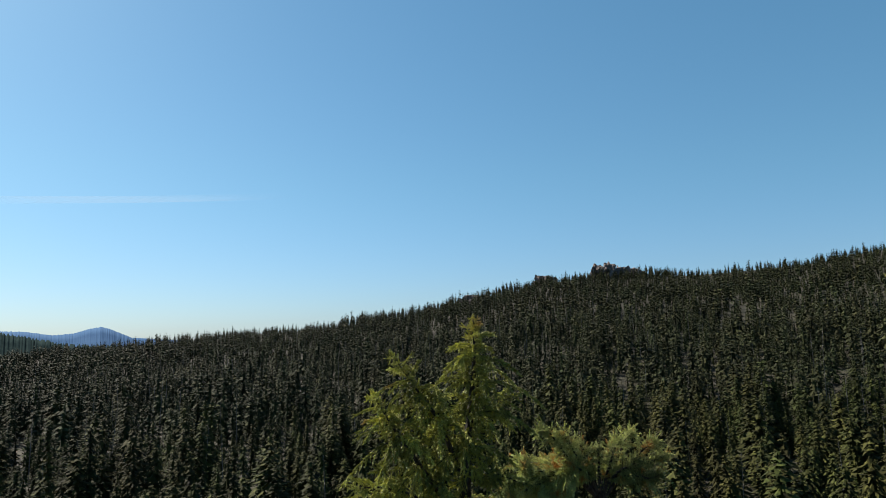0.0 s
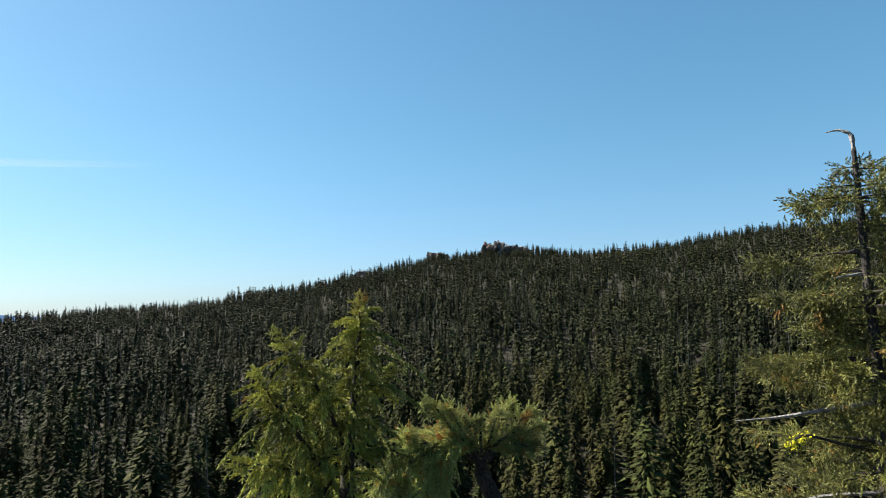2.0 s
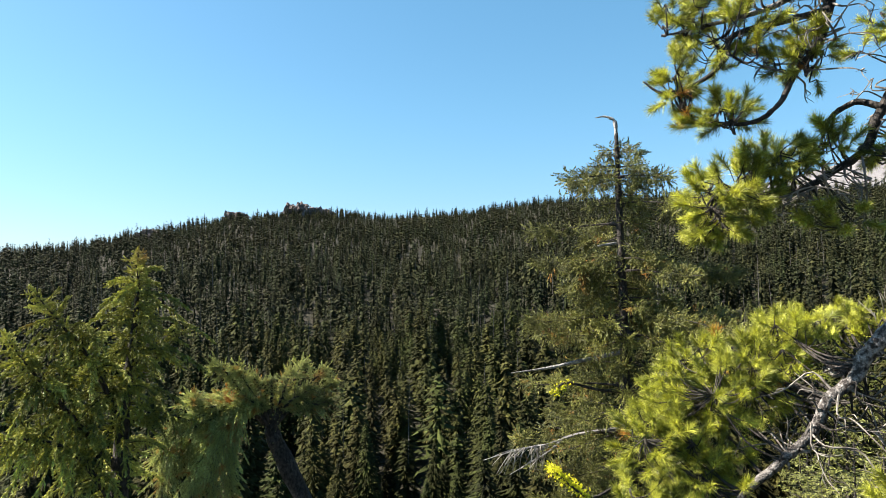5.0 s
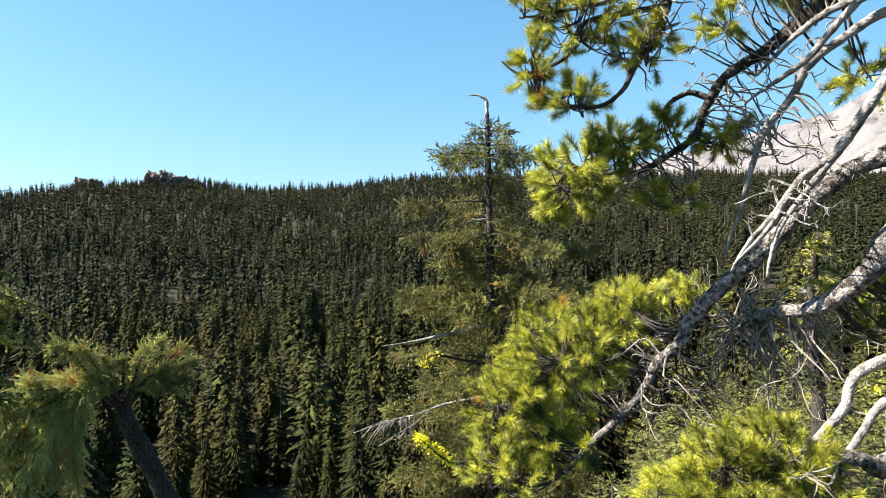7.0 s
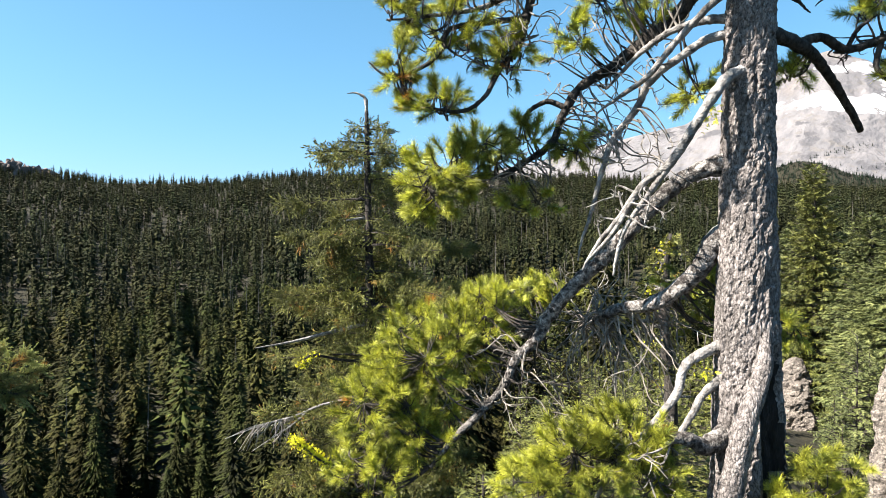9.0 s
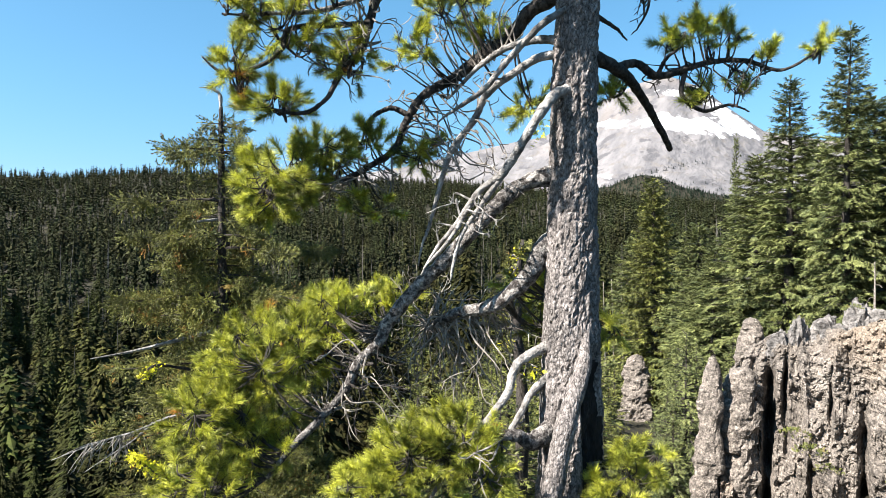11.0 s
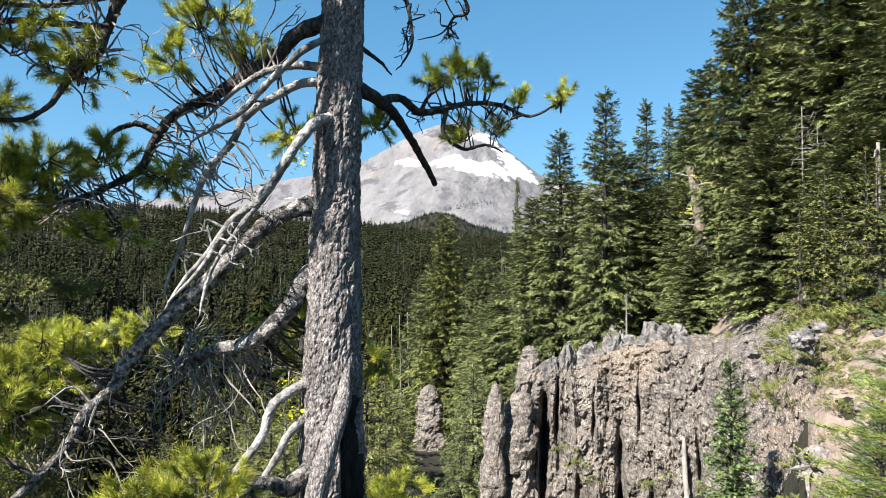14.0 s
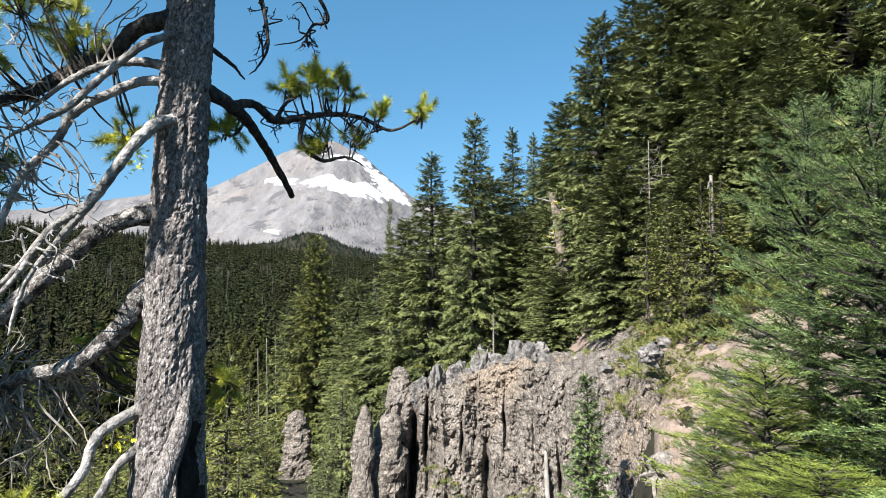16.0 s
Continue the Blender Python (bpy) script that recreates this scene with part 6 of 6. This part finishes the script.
limb("b4", [(4.42, 1.30, 1.32), (4.31, 1.47, 1.28), (4.24, 1.64, 1.17), (4.21, 1.82, 1.05), (4.21, 1.92, 0.88), (4.18, 2.08, 0.68), (4.15, 2.14, 0.48), (4.12, 2.19, 0.21), (4.09, 2.24, 0.03), (4.07, 2.27, -0.13)], [0.036, 0.03, 0.028, 0.027, 0.024, 0.022, 0.018, 0.015, 0.01, 0.005], M_BLEACH, label=DEAD)
limb("b5", [(4.34, 1.28, 1.6), (4.18, 1.40, 1.46), (4.15, 1.60, 1.28), (4.11, 1.79, 1.07), (4.11, 2.01, 0.96), (4.12, 2.19, 0.88)], [0.025, 0.024, 0.022, 0.02, 0.014, 0.006], M_BLEACH, label=DEAD)
limb("b5b", [(4.42, 1.34, 1.41), (4.35, 1.51, 1.42), (4.36, 1.74, 1.40), (4.36, 1.96, 1.29), (4.33, 2.2, 1.08)], [0.034, 0.028, 0.024, 0.02, 0.008], M_BLEACH, label=DEAD)
limb("b6", [(4.41, 1.33, 1.74), (4.43, 1.57, 1.67), (4.47, 1.74, 1.53), (4.42, 1.95, 1.39), (4.37, 2.16, 1.24), (4.26, 2.35, 1.10), (4.19, 2.45, 0.92), (4.10, 2.50, 0.68), (3.95, 2.63, 0.54), (3.76, 2.71, 0.43), (3.52, 2.83, 0.38), (3.29, 2.93, 0.42)], [0.06, 0.052, 0.05, 0.045, 0.04, 0.034, 0.03, 0.028, 0.022, 0.018, 0.013, 0.006], M_DARKBARK, 12)
limb("b6b", [(4.19, 2.45, 0.95), (4.11, 2.57, 1.00), (3.99, 2.65, 0.90), (3.91, 2.67, 0.70)], [0.024, 0.02, 0.015, 0.006], M_DARKBARK)
limb("b7", [(4.42, 1.32, 2.10), (4.34, 1.79, 2.13), (4.11, 2.21, 2.01), (3.84, 2.44, 1.78), (3.73, 2.49, 1.50), (3.66, 2.50, 1.29), (3.54, 2.58, 1.11), (3.43, 2.63, 0.91), (3.32, 2.75, 0.82), (3.16, 2.91, 0.85), (3.06, 3.00, 0.92)], [0.055, 0.048, 0.042, 0.036, 0.03, 0.026, 0.02, 0.015, 0.013, 0.01, 0.005], M_DARKBARK, 12)
limb("b7b", [(3.73, 2.49, 1.50), (3.56, 2.63, 1.46), (3.32, 2.82, 1.39), (3.25, 2.83, 1.23), (3.14, 2.94, 1.10), (2.98, 3.07, 1.05), (2.90, 3.15, 1.12)], [0.022, 0.02, 0.018, 0.016, 0.013, 0.01, 0.005], M_DARKBARK)
limb("b7c", [(3.84, 2.44, 1.78), (3.61, 2.58, 1.62), (3.41, 2.73, 1.52), (3.18, 2.90, 1.46), (2.98, 3.08, 1.44)], [0.024, 0.02, 0.017, 0.013, 0.006], M_LIMB)
limb("b8", [(4.46, 1.20, 1.31), (4.57, 1.03, 1.23), (4.75, 0.93, 1.14), (4.97, 0.87, 1.01), (5.18, 0.82, 0.87), (5.39, 0.77, 0.73)], [0.06, 0.045, 0.036, 0.03, 0.026, 0.022], M_DARKBARK)
limb("b9", [(4.60, 1.02, 1.22), (4.75, 0.91, 1.28), (4.88, 0.79, 1.21), (5.01, 0.62, 1.27), (5.14, 0.45, 1.33), (5.26, 0.23, 1.33), (5.28, 0.02, 1.25), (5.28, -0.21, 1.36)], [0.034, 0.03, 0.027, 0.024, 0.02, 0.017, 0.012, 0.006], M_DARKBARK)
limb("b9b", [(5.01, 0.62, 1.27), (5.01, 0.64, 1.08), (5.13, 0.51, 0.98), (5.15, 0.34, 1.01), (5.16, 0.21, 0.95)], [0.02, 0.018, 0.015, 0.011, 0.005], M_DARKBARK)
limb("b9c", [(4.88, 0.79, 1.21), (4.89, 0.73, 1.33), (4.91, 0.63, 1.41)], [0.016, 0.013, 0.006], M_DARKBARK)
limb("b10", [(4.5, 1.2, 2.6), (4.74, 0.96, 2.19), (4.76, 0.86, 1.94), (4.77, 0.83, 1.70), (4.76, 0.89, 1.56), (4.74, 0.94, 1.50)], [0.03, 0.02, 0.014, 0.01, 0.007, 0.003], M_DARKBARK)
limb("b10b", [(4.5, 1.15, 2.9), (4.93, 0.49, 2.08), (4.92, 0.57, 1.92), (4.90, 0.67, 1.80), (4.82, 0.83, 1.74)], [0.03, 0.014, 0.01, 0.006, 0.003], M_DARKBARK)
limb("b11", [(4.52, 1.18, 1.62), (4.67, 1.04, 1.52), (4.74, 0.97, 1.43)], [0.018, 0.012, 0.005], M_DARKBARK)
limb("r1", [(4.42, 1.33, -0.68), (4.26, 1.46, -0.75), (4.17, 1.55, -0.84), (4.11, 1.57, -1.00), (4.01, 1.65, -1.15), (3.91, 1.74, -1.28), (3.81, 1.83, -1.46), (3.7, 1.95, -1.7)], [0.048, 0.035, 0.031, 0.028, 0.025, 0.022, 0.017, 0.010], M_BLEACH, label=DEAD, rough=0.14)
limb("r2", [(4.36, 1.34, -0.88), (4.21, 1.45, -1.01), (4.14, 1.50, -1.15), (4.06, 1.55, -1.28), (3.98, 1.62, -1.42)], [0.034, 0.026, 0.023, 0.020, 0.012], M_BLEACH, label=DEAD, rough=0.14)
limb("r3", [(4.37, 1.13, -0.50), (4.235, 1.105, -0.80), (4.11, 1.16, -1.10), (4.07, 1.21, -1.36), (4.04, 1.26, -1.65), (3.98, 1.32, -2.3)], [0.02, 0.052, 0.064, 0.068, 0.074, 0.10], M_BARK, 16, "root", "ridge of bark running into a root", 0.12)
limb("r4", [(4.33, 1.33, -1.25), (4.1, 1.40, -1.31), (3.94, 1.46, -1.24), (3.86, 1.62, -1.27), (3.78, 1.77, -1.36)], [0.07, 0.055, 0.04, 0.03, 0.012], M_LIMB, 12, "root")
limb("r5", [(4.5, 1.1, -1.5), (4.42, 1.02, -1.9), (4.35, 0.9, -2.6)], [0.07, 0.08, 0.1], M_BARK, 14, "root")
# boughs above the view, added to throw dappled shade on trunk and tufts
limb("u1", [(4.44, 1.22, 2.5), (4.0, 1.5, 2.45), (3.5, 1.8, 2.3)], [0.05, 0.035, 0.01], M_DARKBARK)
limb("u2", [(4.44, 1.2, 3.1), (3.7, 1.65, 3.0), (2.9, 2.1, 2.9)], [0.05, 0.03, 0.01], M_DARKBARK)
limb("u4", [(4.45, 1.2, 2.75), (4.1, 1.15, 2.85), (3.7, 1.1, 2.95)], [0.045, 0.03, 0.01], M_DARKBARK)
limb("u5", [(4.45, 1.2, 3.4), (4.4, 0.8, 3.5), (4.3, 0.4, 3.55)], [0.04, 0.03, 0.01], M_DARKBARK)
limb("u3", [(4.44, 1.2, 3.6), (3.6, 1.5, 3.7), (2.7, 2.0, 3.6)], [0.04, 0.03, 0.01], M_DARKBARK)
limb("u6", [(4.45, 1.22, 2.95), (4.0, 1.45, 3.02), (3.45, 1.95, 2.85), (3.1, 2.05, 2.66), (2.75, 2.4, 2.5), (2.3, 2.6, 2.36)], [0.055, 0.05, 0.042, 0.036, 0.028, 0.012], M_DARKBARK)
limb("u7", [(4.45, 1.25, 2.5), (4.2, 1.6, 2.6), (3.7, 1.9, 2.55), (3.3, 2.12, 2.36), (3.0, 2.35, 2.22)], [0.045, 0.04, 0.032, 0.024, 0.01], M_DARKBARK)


def needles(key, masses, hubs=4, dry=0.0, label=""):
    """Tufts of needles in uneven masses, on twigs that spring from the limb. masses: (centre, reach, number)."""
    ob, line = BOUGHS[key]
    groups = [([], [], [], []) for _ in TUFTS]
    dryset = ([], [], [], [])
    twigs, leaf, brown = Soup(), Soup(), Soup()
    for c, r, n in masses:
        c, r = np.array(c) - PO, np.array(r)
        hub = []
        for h in range(max(1, min(hubs + 3, n // 5 + 1))):
            p = c + PR.uniform(-0.6, 0.6, 3) * r
            q = line[np.argmin(np.linalg.norm(line - p, axis=1))]
            mid = (p + q) / 2 + np.array([0, 0, -0.05]) + PR.normal(0, 0.02, 3)
            twigs.add(*tube(smooth_line([q, mid, p], 9), [0.009, 0.007, 0.003], 5, 0.3, PR))
            hub.append((p, unit(p - q)))
        for i in range(n):
            d = unit(PR.normal(0, 1, 3))
            p = c + d * r * PR.uniform(0.05, 1.0) ** 0.5
            hp, hd = min(hub, key=lambda h: np.linalg.norm(h[0] - p))
            f = unit(unit(p - hp) + 0.35 * hd + np.array([0, 0, 0.3]) + PR.normal(0, 0.25, 3))
            mid = (hp + p) / 2 + np.array([0, 0, -0.03]) + PR.normal(0, 0.012, 3)
            twigs.add(*tube(smooth_line([hp, mid, p, p + f * 0.05], 7), [0.005, 0.0035, 0.003], 4))
            g = dryset if PR.rand() < dry else groups[PR.randint(0, len(TUFTS))]
            g[0].append(p); g[1].append(f); g[2].append(PR.normal(0, 1, 3)); g[3].append(PR.uniform(0.7, 1.15))
    for (V, F), g in zip(TUFTS, groups):
        if g[0]:
            leaf.add(*scatter(V, F, *g))
    part("twig_work", twigs.mesh("twig_work", M_DARKBARK), ob)
    part("needles", leaf.mesh("needles", M_PINE), ob, label or "tufts of long yellow-green needles")
    if dryset[0]:
        brown.add(*scatter(*DRY, *dryset))
        part("dry_needles", brown.mesh("dry_needles", M_DRYNEEDLE), ob, "dead orange-brown needles")


needles("b1", [((3.62, 3.30, -0.90), (0.45, 0.42, 0.36), 202), ((3.95, 3.12, -0.72), (0.32, 0.3, 0.22), 94), ((4.12, 3.0, -0.50), (0.3, 0.25, 0.14), 59), ((3.22, 3.43, -1.22), (0.3, 0.3, 0.24), 94),
               ((4.54, 2.86, -0.47), (0.22, 0.3, 0.13), 46), ((3.45, 3.2, -1.45), (0.3, 0.3, 0.2), 68), ((3.05, 3.3, -1.62), (0.28, 0.3, 0.2), 59)], 6, 0.012)
needles("r4", [((3.76, 1.81, -1.24), (0.25, 0.28, 0.18), 66), ((3.56, 1.96, -1.34), (0.26, 0.26, 0.2), 82), ((3.76, 1.6, -1.45), (0.2, 0.2, 0.12), 39), ((3.3, 2.1, -1.5), (0.25, 0.25, 0.15), 51)], 4, 0.025)
needles("r5", [((4.37, 0.8, -1.42), (0.16, 0.22, 0.13), 39), ((4.3, 0.95, -1.62), (0.15, 0.15, 0.1), 23)], 3)
needles("b2", [((5.19, 1.2, -0.67), (0.12, 0.14, 0.1), 18), ((4.9, 1.75, -0.35), (0.2, 0.25, 0.12), 31), ((4.75, 1.55, -0.62), (0.15, 0.2, 0.15), 23)], 2, 0.05)
needles("b6", [((3.37, 2.92, 0.40), (0.28, 0.26, 0.19), 84), ((3.66, 2.82, 0.62), (0.24, 0.24, 0.12), 51), ((3.94, 2.63, 0.74), (0.14, 0.14, 0.1), 23), ((4.19, 2.37, 0.66), (0.13, 0.15, 0.12), 27), ((3.25, 3.0, 0.2), (0.16, 0.16, 0.08), 27), ((3.9, 2.6, 0.25), (0.2, 0.15, 0.1), 16)], 5, 0.012)
needles("b7", [((3.05, 3.02, 1.12), (0.13, 0.13, 0.22), 29), ((3.21, 2.87, 0.90), (0.25, 0.22, 0.12), 35), ((3.61, 2.57, 1.21), (0.2, 0.2, 0.16), 34)], 4, 0.03)
needles("b7b", [((3.32, 2.82, 1.36), (0.28, 0.26, 0.22), 50)], 6, 0.02)
needles("b7c", [((3.09, 2.98, 1.55), (0.22, 0.2, 0.13), 31), ((3.5, 2.65, 1.75), (0.25, 0.25, 0.15), 34)], 4)
needles("b5b", [((4.14, 2.35, 1.46), (0.1, 0.14, 0.12), 18), ((4.28, 2.12, 1.75), (0.25, 0.28, 0.18), 47), ((4.4, 1.89, 1.5), (0.12, 0.12, 0.1), 18), ((4.61, 1.66, 1.03), (0.1, 0.14, 0.14), 19), ((4.2, 2.6, 1.35), (0.05, 0.06, 0.04), 4)], 3)
needles("b9", [((4.91, 0.66, 1.46), (0.06, 0.14, 0.08), 15), ((5.03, 0.52, 1.55), (0.05, 0.1, 0.08), 15), ((5.1, 0.36, 1.50), (0.08, 0.14, 0.08), 15), ((5.27, 0.10, 1.36), (0.04, 0.06, 0.05), 7), ((5.28, -0.21, 1.38), (0.05, 0.06, 0.05), 10)], 1)
needles("b9b", [((5.16, 0.28, 1.13), (0.05, 0.06, 0.06), 7), ((5.13, 0.51, 1.07), (0.08, 0.1, 0.08), 12)], 1)
needles("b8", [((4.71, 1.07, 1.10), (0.05, 0.1, 0.1), 15)], 2)
def dry_shoot(key, p, up):
    """One dead orange shoot among the green ones."""
    s = Soup()
    p = np.array(p) - PO
    s.add(*scatter(*DRY, [p, p + np.array([0.03, 0.02, 0.01])], [up, (up[0] + 0.3, up[1] - 0.3, up[2])], PR.normal(0, 1, (2, 3)), [0.95, 0.8]))
    part("dry_needles", s.mesh("dry_needles", M_DRYNEEDLE), BOUGHS[key][0], "dead orange-brown needles")


dry_shoot("b1", (3.60, 3.27, -0.53), (-0.1, 0.0, 1.0))
dry_shoot("r4", (3.86, 1.57, -1.17), (-0.4, -0.2, -0.3))
dry_shoot("b1", (3.80, 3.0, -0.85), (0.2, -0.6, 0.3))
# needle masses on the unseen boughs, added for their dappled shade
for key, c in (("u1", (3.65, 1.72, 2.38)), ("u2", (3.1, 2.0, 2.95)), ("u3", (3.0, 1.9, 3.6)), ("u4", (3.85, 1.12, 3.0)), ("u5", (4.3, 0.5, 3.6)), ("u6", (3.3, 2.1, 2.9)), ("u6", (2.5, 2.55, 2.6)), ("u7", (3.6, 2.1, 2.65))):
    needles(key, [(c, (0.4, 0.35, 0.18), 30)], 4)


def dead_twigs(key, c, r, n, ln, mat, hang=0.5, name="dead_twig_tangle"):
    ob, line = BOUGHS[key]
    s = Soup()
    c, r = np.array(c) - PO, np.array(r)
    for i in range(n):
        p = c + PR.uniform(-1, 1, 3) * r
        q = line[np.argmin(np.linalg.norm(line - p, axis=1) + PR.uniform(0, 0.25, len(line)))]
        d = unit(unit(p - q) + PR.normal(0, 0.5, 3) + np.array([0, 0, -hang]))
        L = ln * PR.uniform(0.5, 1.3)
        mid = (p + q) / 2 + PR.normal(0, 0.05, 3)
        e = p + d * L * 0.6
        e2 = e + unit(d + PR.normal(0, 0.7, 3)) * L * 0.4
        cv = smooth_line([q, mid, p, e, e2], 14)
        s.add(*tube(cv, [0.008, 0.006, 0.005, 0.0035, 0.002], 4, 0.3, PR))
        for k in range(3):
            b = cv[PR.randint(5, 13)]
            w = unit(d + PR.normal(0, 0.9, 3)) * L * PR.uniform(0.25, 0.6)
            s.add(*tube(smooth_line([b, b + w * 0.5 + PR.normal(0, 0.02, 3), b + w], 6), [0.004, 0.003, 0.0015], 3))
    part(name, s.mesh(name, mat), ob, "tangle of bare dead twigs")


dead_twigs("b2", (4.48, 2.17, -0.75), (0.25, 0.5, 0.22), 69, 0.3, M_TWIG)
dead_twigs("b2", (4.6, 2.2, -0.55), (0.25, 0.5, 0.15), 36, 0.3, M_TWIG, 0.2)
dead_twigs("b1", (3.95, 2.75, -1.05), (0.3, 0.35, 0.25), 22, 0.3, M_TWIG, 0.3)
dead_twigs("b1", (4.1, 2.75, -0.95), (0.3, 0.35, 0.25), 34, 0.3, M_DARKBARK, 0.5)
dead_twigs("r4", (3.75, 1.85, -1.35), (0.2, 0.3, 0.12), 33, 0.22, M_TWIG, 0.0)
dead_twigs("b4", (4.2, 1.95, 0.85), (0.1, 0.3, 0.35), 24, 0.22, M_TWIG, 0.6)
dead_twigs("b6", (4.25, 2.3, 0.95), (0.15, 0.3, 0.35), 30, 0.2, M_TWIG, 0.9)
dead_twigs("b6", (3.85, 2.7, 0.45), (0.3, 0.25, 0.12), 33, 0.2, M_TWIG, 0.3)
dead_twigs("b7", (3.6, 2.55, 1.35), (0.2, 0.25, 0.3), 33, 0.2, M_TWIG, 0.3)
dead_twigs("b5b", (4.35, 2.0, 1.55), (0.2, 0.4, 0.3), 22, 0.22, M_TWIG, 0.8)
dead_twigs("b9", (5.05, 0.5, 1.2), (0.1, 0.35, 0.12), 24, 0.12, M_DARKBARK, 0.5)
dead_twigs("b3", (4.0, 1.9, 0.2), (0.05, 0.2, 0.2), 12, 0.15, M_BLEACH, 0.5)
dead_twigs("b10", (4.77, 0.86, 1.85), (0.05, 0.12, 0.25), 8, 0.12, M_DARKBARK, 0.7)
dead_twigs("b10b", (4.92, 0.56, 1.95), (0.05, 0.12, 0.18), 8, 0.12, M_DARKBARK, 0.7)
# twigs on an unseen bough, added to break up its shadow
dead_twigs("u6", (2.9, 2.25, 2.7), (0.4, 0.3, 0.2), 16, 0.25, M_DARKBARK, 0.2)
LI = rng_of(44)
for key, c, r, n in [("b3", (4.12, 1.40, 0.78), (0.025, 0.03, 0.06), 34), ("b3", (4.02, 1.62, 0.42), (0.012, 0.012, 0.02), 8), ("b3", (4.0, 1.8, 0.28), (0.01, 0.015, 0.01), 7), ("b5", (4.16, 1.5, 1.36), (0.012, 0.015, 0.012), 7),
                     ("b2", (4.32, 2.05, -0.52), (0.015, 0.015, 0.02), 8), ("r1", (4.1, 1.6, -1.05), (0.012, 0.015, 0.02), 9), ("r1", (4.25, 1.45, -0.86), (0.03, 0.05, 0.015), 16), ("b4", (4.14, 2.16, 0.4), (0.01, 0.01, 0.02), 6)]:
    s = Soup()
    s.add(*clump(LI, np.array(c) - PO, r, n))
    part("lichen", s.mesh("lichen", M_LICHEN), BOUGHS[key][0], "bright yellow lichen")
